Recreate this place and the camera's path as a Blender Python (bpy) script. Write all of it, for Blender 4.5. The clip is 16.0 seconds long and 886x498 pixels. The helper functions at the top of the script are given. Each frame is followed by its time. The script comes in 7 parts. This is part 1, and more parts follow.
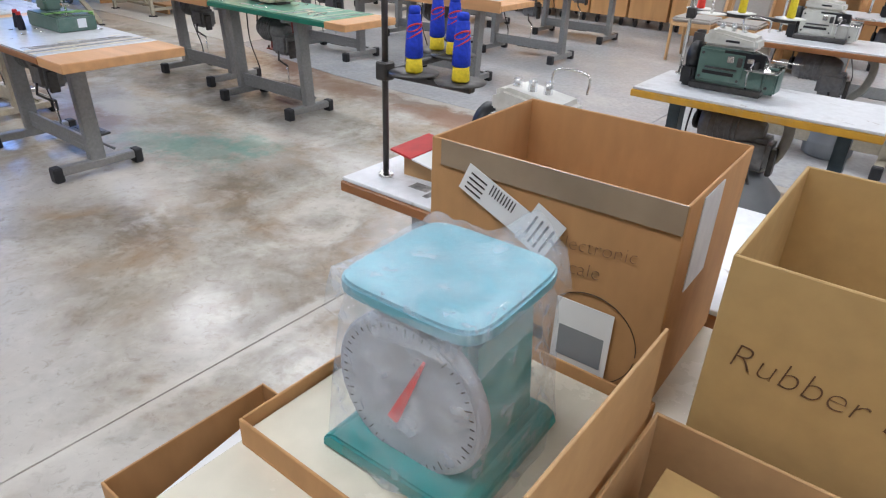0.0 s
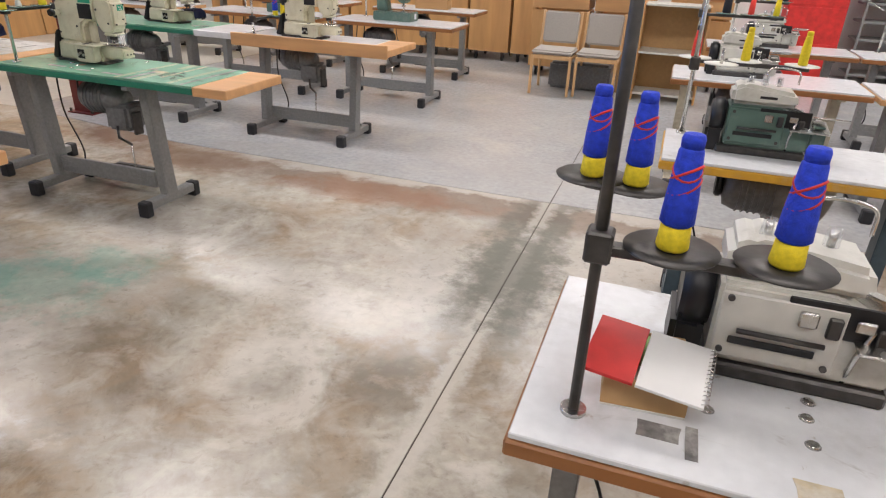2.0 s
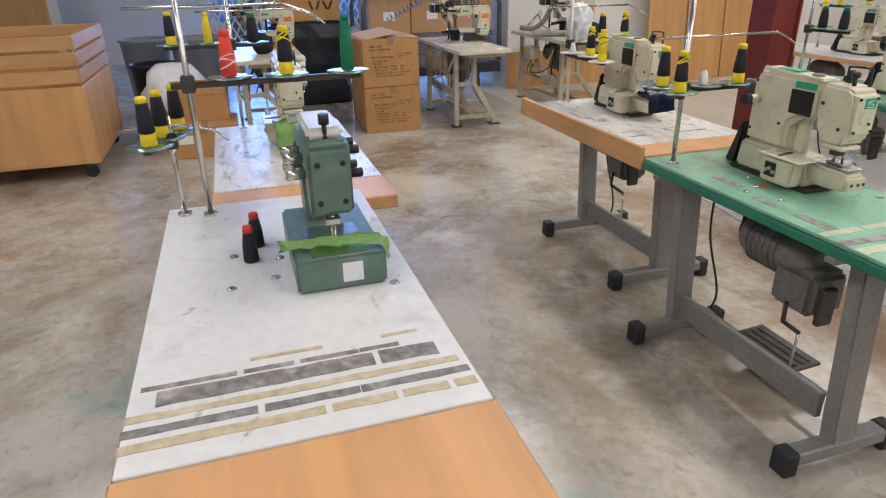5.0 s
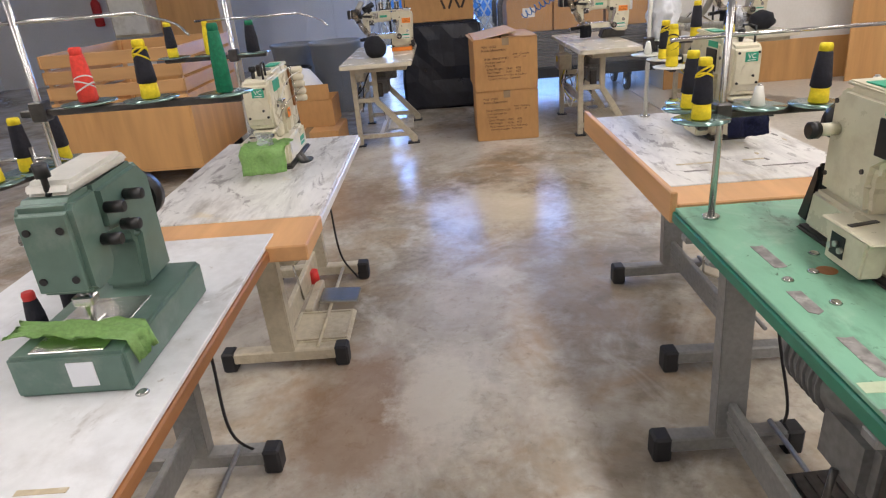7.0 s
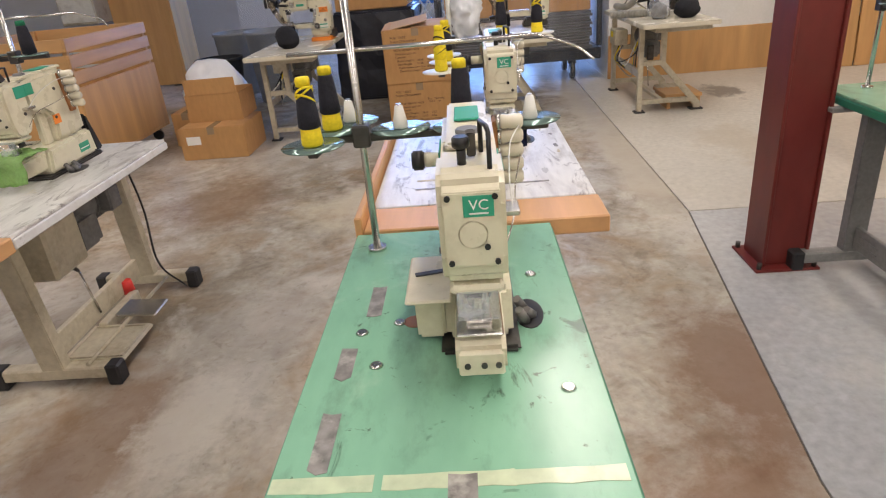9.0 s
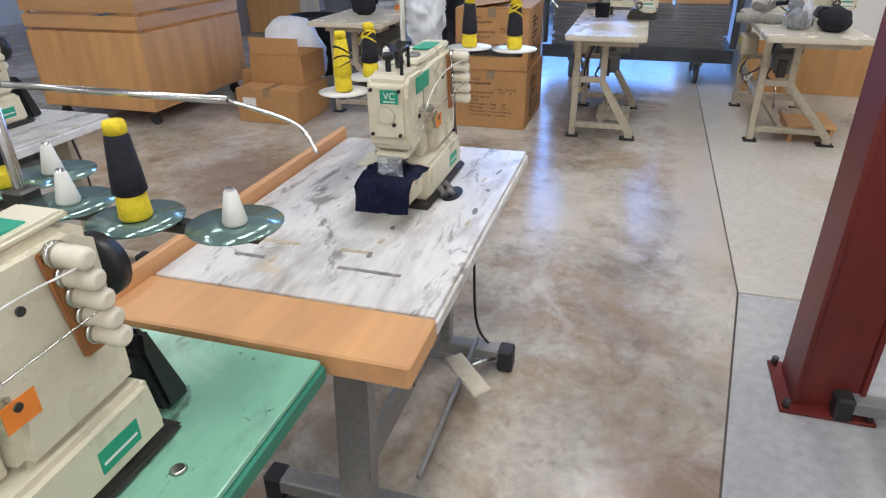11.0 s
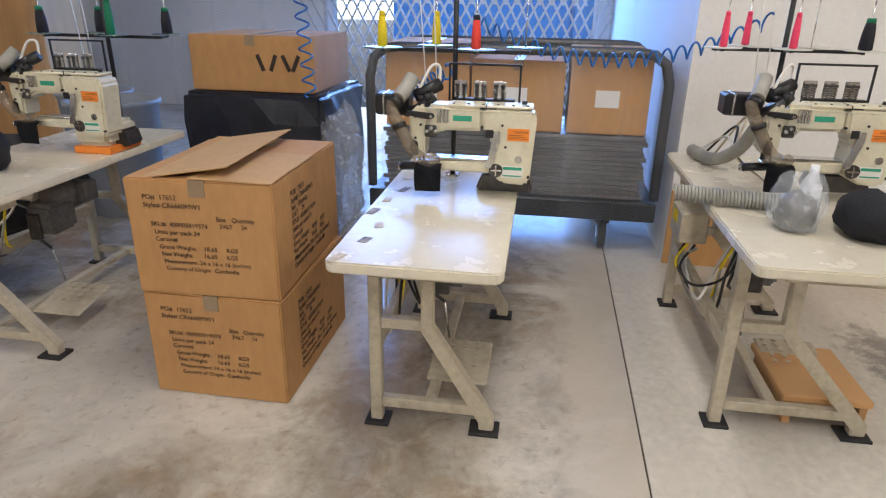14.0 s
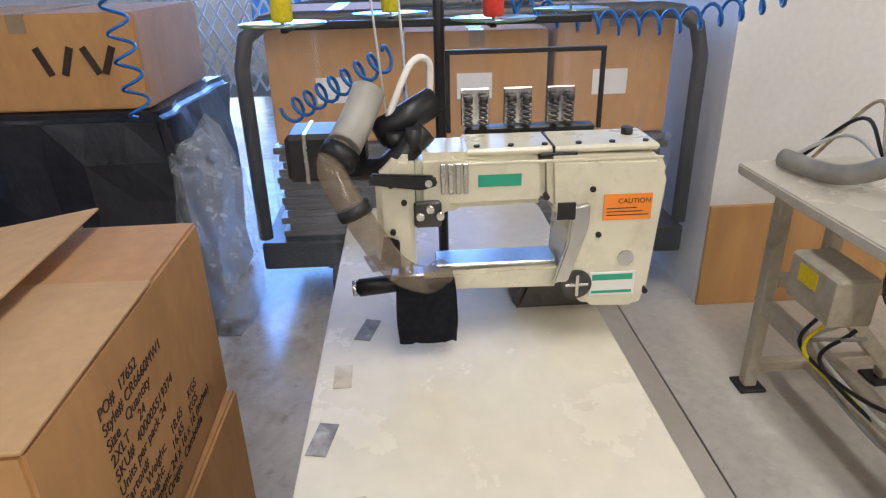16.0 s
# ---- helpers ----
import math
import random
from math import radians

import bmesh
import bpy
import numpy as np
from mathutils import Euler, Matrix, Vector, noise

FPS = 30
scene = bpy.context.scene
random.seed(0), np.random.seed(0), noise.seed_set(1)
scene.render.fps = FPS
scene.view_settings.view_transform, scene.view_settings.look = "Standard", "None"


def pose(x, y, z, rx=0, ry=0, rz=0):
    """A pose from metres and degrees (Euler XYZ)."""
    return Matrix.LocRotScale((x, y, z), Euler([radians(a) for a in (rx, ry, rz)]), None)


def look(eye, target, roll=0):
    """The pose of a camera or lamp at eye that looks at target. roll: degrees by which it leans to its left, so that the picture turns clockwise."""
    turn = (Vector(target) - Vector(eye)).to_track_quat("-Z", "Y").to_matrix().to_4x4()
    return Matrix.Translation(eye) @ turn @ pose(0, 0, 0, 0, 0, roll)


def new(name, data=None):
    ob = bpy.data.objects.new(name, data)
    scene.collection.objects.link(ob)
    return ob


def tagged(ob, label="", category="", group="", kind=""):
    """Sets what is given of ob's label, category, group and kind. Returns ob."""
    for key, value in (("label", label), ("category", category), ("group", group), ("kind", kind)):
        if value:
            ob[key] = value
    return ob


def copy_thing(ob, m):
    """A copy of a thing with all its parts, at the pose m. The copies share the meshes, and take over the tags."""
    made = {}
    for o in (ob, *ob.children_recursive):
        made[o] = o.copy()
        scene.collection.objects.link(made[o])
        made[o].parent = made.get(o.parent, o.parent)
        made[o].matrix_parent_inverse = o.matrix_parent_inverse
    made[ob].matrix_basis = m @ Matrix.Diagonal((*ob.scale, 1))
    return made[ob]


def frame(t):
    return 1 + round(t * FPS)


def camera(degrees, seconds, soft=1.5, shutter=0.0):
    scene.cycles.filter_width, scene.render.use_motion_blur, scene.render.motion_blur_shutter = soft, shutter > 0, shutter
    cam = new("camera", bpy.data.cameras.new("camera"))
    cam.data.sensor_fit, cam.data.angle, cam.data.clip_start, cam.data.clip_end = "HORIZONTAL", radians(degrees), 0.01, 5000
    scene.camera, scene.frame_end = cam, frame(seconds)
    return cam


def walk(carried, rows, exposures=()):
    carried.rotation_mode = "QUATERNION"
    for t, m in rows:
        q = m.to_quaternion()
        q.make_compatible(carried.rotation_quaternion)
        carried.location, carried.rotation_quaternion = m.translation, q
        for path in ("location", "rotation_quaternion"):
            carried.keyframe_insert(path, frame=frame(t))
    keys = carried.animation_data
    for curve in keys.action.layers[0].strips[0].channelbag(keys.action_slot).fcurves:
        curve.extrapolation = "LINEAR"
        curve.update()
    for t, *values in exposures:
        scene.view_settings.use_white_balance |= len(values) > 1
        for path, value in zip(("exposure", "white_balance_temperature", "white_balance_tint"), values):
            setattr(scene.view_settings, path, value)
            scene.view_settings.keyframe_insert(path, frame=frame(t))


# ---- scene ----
cam = camera(69.6, 16.0, soft=1.2)
PATH = [
    (0, (1.934, 1.395, 1.482), (1.652, 3.135, 0.537), 2.1),
    (0.5, (1.691, 1.603, 1.469), (1.677, 3.384, 0.559), 0.7),
    (1, (1.474, 1.798, 1.467), (1.817, 3.524, 0.517), 2.7),
    (1.5, (1.288, 2.016, 1.472), (1.552, 3.776, 0.561), 1.9),
    (2, (1.105, 2.315, 1.471), (1.403, 4.096, 0.61), 2.4),
    (2.5, (0.957, 2.435, 1.529), (1.364, 4.243, 0.777), -0.9),
    (3, (0.823, 2.703, 1.513), (0.987, 4.535, 0.728), -0.8),
    (3.5, (0.63, 3.086, 1.512), (0.424, 4.899, 0.694), -0.4),
    (4, (0.429, 3.41, 1.514), (-0.084, 5.169, 0.714), -3.4),
    (4.5, (0.364, 3.746, 1.489), (-0.558, 5.357, 0.745), -0.2),
    (5, (0.319, 4.04, 1.49), (-0.967, 5.341, 0.681), -1.1),
    (5.2, (0.287, 4.141, 1.489), (-1.052, 5.404, 0.707), -2.0),
    (7.3, (0.409, 5.155, 1.427), (-1.241, 5.955, 0.628), -4.7),
    (7.5, (0.472, 5.231, 1.426), (-1.149, 6.093, 0.634), -4.4),
    (8, (0.63, 5.51, 1.423), (-1.012, 6.292, 0.59), -1.4),
    (8.5, (0.653, 5.717, 1.41), (-1.0, 6.484, 0.587), -4.9),
    (9, (0.628, 5.958, 1.411), (-1.025, 6.713, 0.575), -5.2),
    (9.2, (0.642, 6.066, 1.405), (-1.05, 6.739, 0.578), -4.4),
    (11.3, (0.122, 7.006, 1.443), (-1.641, 7.318, 0.554), -0.7),
    (11.5, (-0.022, 7.099, 1.439), (-1.803, 7.398, 0.581), -0.5),
    (12, (-0.426, 7.325, 1.485), (-2.2, 7.781, 0.681), -1.7),
    (12.5, (-0.833, 7.638, 1.476), (-2.633, 8.087, 0.729), -0.9),
    (13, (-1.277, 7.859, 1.471), (-3.048, 8.448, 0.751), -1.3),
    (13.5, (-1.71, 8.059, 1.474), (-3.428, 8.805, 0.773), -0.9),
    (14, (-2.118, 8.28, 1.487), (-3.871, 8.907, 0.757), 1.0),
    (14.5, (-2.54, 8.331, 1.478), (-4.236, 9.082, 0.728), -0.6),
    (15, (-2.936, 8.451, 1.44), (-4.62, 9.213, 0.678), -0.0),
    (15.5, (-3.269, 8.574, 1.404), (-4.95, 9.33, 0.629), 1.1),
    (16, (-3.545, 8.557, 1.396), (-5.11, 9.495, 0.578), -1.4),
]
# the camera's own exposure and white balance drift along the way
DRIFT = [(0, -0.12, 5800, 10), (1, -0.2, 6400, 12), (2.5, -0.16, 6500, 14), (3.2, -0.12, 6150, 11), (4, -0.15, 6000, 10), (5, -0.24, 6600, 12), (7.5, -0.1, 6750, 14), (8.5, -0.22, 7150, 16), (9.2, -0.22, 7000, 14), (11.5, -0.18, 6000, 10), (12.5, -0.18, 6250, 10), (13.5, -0.06, 6550, 10), (15, -0.05, 6800, 13), (16, -0.03, 6550, 11)]
walk(cam, [(t, look(eye, target, roll)) for t, eye, target, roll in PATH], DRIFT)

# ---- room frame: a runs along the tables, b across the rows ----
ROOM = pose(0, 0, 0, 0, 0, -28)


def spot(a, b, z=0.0, turn=0.0):
    return ROOM @ pose(a, b, z, 0, 0, turn)


# ---- light ----
world = bpy.data.worlds.new("sky")
scene.world = world
world.use_nodes = True
wn = world.node_tree.nodes
sky = wn.new("ShaderNodeTexSky")
sky.sky_type, sky.sun_disc = "NISHITA", False
sky.sun_elevation, sky.sun_rotation = radians(51), radians(153)
world.node_tree.links.new(sky.outputs[0], wn["Background"].inputs[0])
wn["Background"].inputs[1].default_value = 0.15
sun = new("sun", bpy.data.lights.new("sun", "SUN"))
sun.data.energy, sun.data.angle, sun.data.color = 4.0, radians(0.6), (1, 0.95, 0.86)
sun.matrix_world = ROOM @ look((0, -10, 30), (-20, 4, 0))


def area(name, m, w, h, power, color):
    l = new(name, bpy.data.lights.new(name, "AREA"))
    l.data.shape, l.data.size, l.data.size_y, l.data.energy, l.data.color = "RECTANGLE", w, h, power, color
    l.matrix_world = m
    return l


# sky light through the loading bay opening
area("bay_daylight", ROOM @ look((-14.1, 5.2, 2.0), (-8, 5.2, 0.9)), 3.2, 2.6, 330, (0.14, 0.36, 1.0))

# ---- materials ----


def mat(name, col, rough=0.5, metal=0.0, var=0.18, scale=14, bump=0.06, spot_col=None, spot_amt=0.0, spot_scale=3, stretch=None, rand=0.0, spec=0.5):
    """Principled surface: grain and larger wear in object space."""
    m = bpy.data.materials.new(name)
    m.use_nodes = True
    nt = m.node_tree
    N, L = nt.nodes, nt.links
    bs = N["Principled BSDF"]
    tc = N.new("ShaderNodeTexCoord")
    mp = N.new("ShaderNodeMapping")
    L.new(tc.outputs["Object"], mp.inputs[0])
    if stretch:
        mp.inputs["Scale"].default_value = stretch
    n1 = N.new("ShaderNodeTexNoise")
    n1.inputs["Scale"].default_value, n1.inputs["Detail"].default_value = scale, 6
    L.new(mp.outputs[0], n1.inputs["Vector"])
    n2 = N.new("ShaderNodeTexNoise")
    n2.inputs["Scale"].default_value, n2.inputs["Detail"].default_value = spot_scale, 7
    n2.inputs["Roughness"].default_value = 0.65
    L.new(mp.outputs[0], n2.inputs["Vector"])
    r1 = N.new("ShaderNodeValToRGB")
    r1.color_ramp.elements[0].position, r1.color_ramp.elements[1].position = 0.3, 0.7
    r1.color_ramp.elements[0].color = (*[c * (1 - var) for c in col], 1)
    r1.color_ramp.elements[1].color = (*[min(1, c * (1 + var)) for c in col], 1)
    L.new(n1.outputs["Fac"], r1.inputs[0])
    out = r1.outputs[0]
    if spot_col:
        r2 = N.new("ShaderNodeValToRGB")
        r2.color_ramp.elements[0].position, r2.color_ramp.elements[1].position = 0.52, 0.68
        r2.color_ramp.elements[0].color, r2.color_ramp.elements[1].color = (0, 0, 0, 1), (spot_amt,) * 3 + (1,)
        L.new(n2.outputs["Fac"], r2.inputs[0])
        mx = N.new("ShaderNodeMixRGB")
        mx.inputs[2].default_value = (*spot_col, 1)
        L.new(r2.outputs[0], mx.inputs[0])
        L.new(out, mx.inputs[1])
        out = mx.outputs[0]
    if rand:
        oi = N.new("ShaderNodeObjectInfo")
        mr = N.new("ShaderNodeMapRange")
        mr.inputs["To Min"].default_value, mr.inputs["To Max"].default_value = 1 - rand, 1 + rand
        L.new(oi.outputs["Random"], mr.inputs[0])
        hv = N.new("ShaderNodeHueSaturation")
        L.new(mr.outputs[0], hv.inputs["Value"])
        L.new(out, hv.inputs["Color"])
        out = hv.outputs[0]
    L.new(out, bs.inputs["Base Color"])
    rr = N.new("ShaderNodeMapRange")
    rr.inputs["To Min"].default_value, rr.inputs["To Max"].default_value = max(0.03, rough - 0.1), min(1, rough + 0.12)
    L.new(n2.outputs["Fac"], rr.inputs[0])
    L.new(rr.outputs[0], bs.inputs["Roughness"])
    bs.inputs["Metallic"].default_value = metal
    bs.inputs["Specular IOR Level"].default_value = spec
    bp = N.new("ShaderNodeBump")
    bp.inputs["Strength"].default_value, bp.inputs["Distance"].default_value = bump, 0.01
    L.new(n1.outputs["Fac"], bp.inputs["Height"])
    L.new(bp.outputs[0], bs.inputs["Normal"])
    return m


def concrete(name, base, dark, warm, amount, rough):
    """Worn sealed slab: cloudy tone, brown stains, pale scuffs and a few green paint traces."""
    m = mat(name, base, rough, 0, 0.14, 26, 0.05)
    nt = m.node_tree
    N, L = nt.nodes, nt.links
    bs = N["Principled BSDF"]
    tc = N["Texture Coordinate"]
    prev = bs.inputs["Base Color"].links[0].from_socket
    for k, (sc, lo, hi, col, amt, off) in enumerate((
            (0.9, 0.42, 0.64, dark, 0.95 * amount, 0), (2.3, 0.47, 0.68, warm, 0.8 * amount, 7), (4.5, 0.53, 0.7, dark, 0.75 * amount, 3),
            (0.45, 0.46, 0.6, (0.56, 0.53, 0.48), 0.75 * amount, 51), (1.7, 0.55, 0.68, (0.66, 0.62, 0.55), 0.7 * amount, 13), (6, 0.5, 0.75, (0.64, 0.60, 0.53), 0.45 * amount, 21), (30, 0.6, 0.74, (0.14, 0.11, 0.08), 0.4 * amount, 61), (17, 0.56, 0.76, (0.18, 0.135, 0.09), 0.5 * amount, 41))):
        n = N.new("ShaderNodeTexNoise")
        n.inputs["Scale"].default_value, n.inputs["Detail"].default_value, n.inputs["Roughness"].default_value = sc, 9, 0.62
        n.inputs["Distortion"].default_value = 0.6
        mp = N.new("ShaderNodeMapping")
        mp.inputs["Location"].default_value = (off, off * 1.7, 0)
        L.new(tc.outputs["Object"], mp.inputs[0])
        L.new(mp.outputs[0], n.inputs["Vector"])
        r = N.new("ShaderNodeValToRGB")
        r.color_ramp.elements[0].position, r.color_ramp.elements[1].position = lo, hi
        r.color_ramp.elements[0].color, r.color_ramp.elements[1].color = (0, 0, 0, 1), (amt,) * 3 + (1,)
        L.new(n.outputs["Fac"], r.inputs[0])
        mx = N.new("ShaderNodeMixRGB")
        mx.inputs[2].default_value = (*col, 1)
        L.new(r.outputs[0], mx.inputs[0])
        L.new(prev, mx.inputs[1])
        prev = mx.outputs[0]
    L.new(prev, bs.inputs["Base Color"])
    return m


def clear(name, tint, rough, amount, bump=0.4, scale=9):
    """Thin plastic film: mostly clear, with gloss from the film's folds."""
    m = bpy.data.materials.new(name)
    m.use_nodes = True
    nt = m.node_tree
    N, L = nt.nodes, nt.links
    out = N["Material Output"]
    bs = N["Principled BSDF"]
    bs.inputs["Base Color"].default_value = (*tint, 1)
    bs.inputs["Roughness"].default_value = rough
    n = N.new("ShaderNodeTexNoise")
    n.inputs["Scale"].default_value, n.inputs["Detail"].default_value = scale, 5
    tc = N.new("ShaderNodeTexCoord")
    L.new(tc.outputs["Object"], n.inputs["Vector"])
    bp = N.new("ShaderNodeBump")
    bp.inputs["Strength"].default_value, bp.inputs["Distance"].default_value = bump, 0.03
    L.new(n.outputs["Fac"], bp.inputs["Height"])
    L.new(bp.outputs[0], bs.inputs["Normal"])
    tr = N.new("ShaderNodeBsdfTransparent")
    mr = N.new("ShaderNodeMapRange")
    mr.inputs["From Min"].default_value, mr.inputs["From Max"].default_value = 0.3, 0.7
    mr.inputs["To Min"].default_value, mr.inputs["To Max"].default_value = amount * 0.4, min(1, amount * 1.7)
    L.new(n.outputs["Fac"], mr.inputs[0])
    mx = N.new("ShaderNodeMixShader")
    L.new(mr.outputs[0], mx.inputs[0])
    L.new(tr.outputs[0], mx.inputs[1])
    L.new(bs.outputs[0], mx.inputs[2])
    L.new(mx.outputs[0], out.inputs[0])
    return m


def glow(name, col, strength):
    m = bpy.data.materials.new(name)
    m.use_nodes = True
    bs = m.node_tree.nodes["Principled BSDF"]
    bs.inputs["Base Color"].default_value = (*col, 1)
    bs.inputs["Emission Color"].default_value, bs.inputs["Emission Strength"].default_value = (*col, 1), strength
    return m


BROWN_SLAB = concrete("worn_concrete", (0.46, 0.42, 0.35), (0.20, 0.16, 0.115), (0.33, 0.23, 0.14), 1.0, 0.2)


def banded(m, axis, lo, hi, gate, gate_lo, gate_hi, col, amount, wobble, scale):
    """A stain along a slab joint: noise-edged between lo and hi on one axis, fading in along the other."""
    N, L = m.node_tree.nodes, m.node_tree.links
    bs = N["Principled BSDF"]
    sep = N.new("ShaderNodeSeparateXYZ")
    L.new(N["Texture Coordinate"].outputs["Object"], sep.inputs[0])
    n = N.new("ShaderNodeTexNoise")
    n.inputs["Scale"].default_value, n.inputs["Detail"].default_value, n.inputs["Roughness"].default_value = scale, 8, 0.65
    L.new(N["Texture Coordinate"].outputs["Object"], n.inputs["Vector"])
    sh = N.new("ShaderNodeMath")
    sh.operation = "MULTIPLY_ADD"
    L.new(n.outputs["Fac"], sh.inputs[0])
    sh.inputs[1].default_value = wobble
    L.new(sep.outputs[axis], sh.inputs[2])
    fac = None
    for src, a, b in ((sh.outputs[0], lo[0] + wobble / 2, lo[1] + wobble / 2), (sh.outputs[0], hi[0] + wobble / 2, hi[1] + wobble / 2), (sep.outputs[gate], gate_lo, gate_hi)):
        r = N.new("ShaderNodeMapRange")
        r.inputs["From Min"].default_value, r.inputs["From Max"].default_value = a, b
        L.new(src, r.inputs[0])
        if fac is None:
            fac = r.outputs[0]
        else:
            k = N.new("ShaderNodeMath")
            k.operation = "MULTIPLY"
            L.new(fac, k.inputs[0])
            L.new(r.outputs[0], k.inputs[1])
            fac = k.outputs[0]
    k = N.new("ShaderNodeMath")
    k.operation = "MULTIPLY"
    L.new(fac, k.inputs[0])
    k.inputs[1].default_value = amount
    mx = N.new("ShaderNodeMixRGB")
    mx.inputs[2].default_value = (*col, 1)
    L.new(k.outputs[0], mx.inputs[0])
    L.new(bs.inputs["Base Color"].links[0].from_socket, mx.inputs[1])
    L.new(mx.outputs[0], bs.inputs["Base Color"])


banded(BROWN_SLAB, 1, (6.45, 6.55), (7.2, 7.1), 0, -5.3, -6.0, (0.55, 0.50, 0.42), 0.75, 0.45, 4)
banded(BROWN_SLAB, 1, (6.3, 6.38), (7.2, 7.1), 0, -4.6, -4.0, (0.58, 0.53, 0.46), 0.6, 0.25, 5)
banded(BROWN_SLAB, 1, (5.9, 6.1), (6.35, 6.3), 0, -3.6, -2.6, (0.20, 0.12, 0.075), 0.6, 0.6, 2.5)
banded(BROWN_SLAB, 0, (-0.95, -0.8), (-0.45, -0.55), 1, 4.4, 5.0, (0.13, 0.125, 0.10), 0.6, 0.5, 6)


def blot(m, a, b, ra, rb, col, amount, scale=3.0, ragged=2.2):
    """One spill or worn patch on the slab, with a ragged edge."""
    N, L = m.node_tree.nodes, m.node_tree.links
    bs = N["Principled BSDF"]
    co = N["Texture Coordinate"].outputs["Object"]
    mp = N.new("ShaderNodeMapping")
    mp.vector_type = "TEXTURE"
    mp.inputs["Location"].default_value, mp.inputs["Scale"].default_value = (a, b, 0), (ra, rb, 1)
    L.new(co, mp.inputs[0])
    ln = N.new("ShaderNodeVectorMath")
    ln.operation = "LENGTH"
    L.new(mp.outputs[0], ln.inputs[0])
    n = N.new("ShaderNodeTexNoise")
    n.inputs["Scale"].default_value, n.inputs["Detail"].default_value, n.inputs["Roughness"].default_value = scale, 9, 0.7
    L.new(co, n.inputs["Vector"])
    ad = N.new("ShaderNodeMath")
    ad.operation = "MULTIPLY_ADD"
    L.new(n.outputs["Fac"], ad.inputs[0])
    ad.inputs[1].default_value = ragged
    L.new(ln.outputs["Value"], ad.inputs[2])
    r = N.new("ShaderNodeMapRange")
    r.inputs["From Min"].default_value, r.inputs["From Max"].default_value = 1.0 + ragged / 2, 0.45 + ragged / 2
    r.inputs["To Max"].default_value = amount
    L.new(ad.outputs[0], r.inputs[0])
    mx = N.new("ShaderNodeMixRGB")
    mx.inputs[2].default_value = (*col, 1)
    L.new(r.outputs[0], mx.inputs[0])
    L.new(bs.inputs["Base Color"].links[0].from_socket, mx.inputs[1])
    L.new(mx.outputs[0], bs.inputs["Base Color"])


banded(BROWN_SLAB, 0, (-0.76, -0.72), (-0.62, -0.66), 1, -4, -3.9, (0.62, 0.58, 0.51), 0.6, 0.14, 12)
GREEN_SPILL = (0.13, 0.36, 0.29)
for a, b, ra, rb in ((-2.7, 4.4, 0.45, 0.3), (-2.55, 4.66, 0.3, 0.22), (-3.05, 4.26, 0.4, 0.25), (-3.95, 3.2, 0.25, 0.25)):
    blot(BROWN_SLAB, a, b, ra, rb, GREEN_SPILL, 0.38, 5, 3.0)
blot(BROWN_SLAB, -0.68, 5.4, 0.3, 0.65, (0.17, 0.17, 0.14), 0.7, 9, 3.0)
blot(BROWN_SLAB, -4.1, 6.4, 0.6, 0.3, (0.22, 0.12, 0.07), 0.75, 2.5)
blot(BROWN_SLAB, -3.3, 6.2, 0.8, 0.35, (0.24, 0.13, 0.075), 0.65, 3)
blot(BROWN_SLAB, -1.8, 6.1, 0.8, 0.25, (0.33, 0.17, 0.10), 0.6, 3)
blot(BROWN_SLAB, -3.9, 4.2, 0.5, 0.35, (0.27, 0.15, 0.08), 0.6, 3)
blot(BROWN_SLAB, -4.0, 4.5, 0.35, 0.2, (0.66, 0.62, 0.54), 0.7, 6, 3)
blot(BROWN_SLAB, -1.2, 4.7, 0.35, 0.25, (0.60, 0.56, 0.50), 0.35, 5, 3)
blot(BROWN_SLAB, -6.3, 3.9, 0.7, 0.5, (0.20, 0.12, 0.07), 0.65, 2)
blot(BROWN_SLAB, -6.0, 4.9, 0.5, 0.5, (0.62, 0.55, 0.42), 0.7, 3)
blot(BROWN_SLAB, -6.4, 5.9, 0.7, 0.3, (0.63, 0.58, 0.48), 0.6, 4, 3)
GREY_SLAB = concrete("grey_sealed_concrete", (0.45, 0.46, 0.47), (0.34, 0.34, 0.34), (0.40, 0.38, 0.36), 0.4, 0.2)
PALE_SLAB = concrete("pale_concrete", (0.60, 0.57, 0.50), (0.47, 0.43, 0.36), (0.52, 0.47, 0.39), 0.45, 0.33)
blot(PALE_SLAB, -8.55, 8.0, 0.35, 0.22, (0.10, 0.09, 0.08), 0.75, 6, 3.5)
blot(PALE_SLAB, -6.8, 7.5, 0.6, 0.3, (0.45, 0.38, 0.28), 0.5, 4, 3)
JOINT = mat("joint_filler", (0.10, 0.08, 0.06), 0.8)
WHITE_WALL = mat("white_wall_paint", (0.78, 0.77, 0.74), 0.7, 0, 0.03, 40, 0.04, (0.62, 0.58, 0.5), 0.25, 1.2)
CEIL = mat("ceiling_paint", (0.33, 0.33, 0.34), 0.8, 0, 0.05, 8)
PLY = mat("plywood", (0.56, 0.31, 0.12), 0.5, 0, 0.14, 9, 0.05, (0.42, 0.20, 0.07), 0.35, 4, (1, 1, 0.12), 0.08)
PLYH = mat("plywood_boards", (0.55, 0.31, 0.13), 0.5, 0, 0.16, 9, 0.05, (0.40, 0.2, 0.08), 0.35, 4, (0.15, 0.15, 1), 0.12)
EDGE_WOOD = mat("raw_wood_edge", (0.62, 0.34, 0.15), 0.45, 0, 0.12, 16, 0.04, (0.48, 0.24, 0.1), 0.3, 5, (0.15, 1, 1))
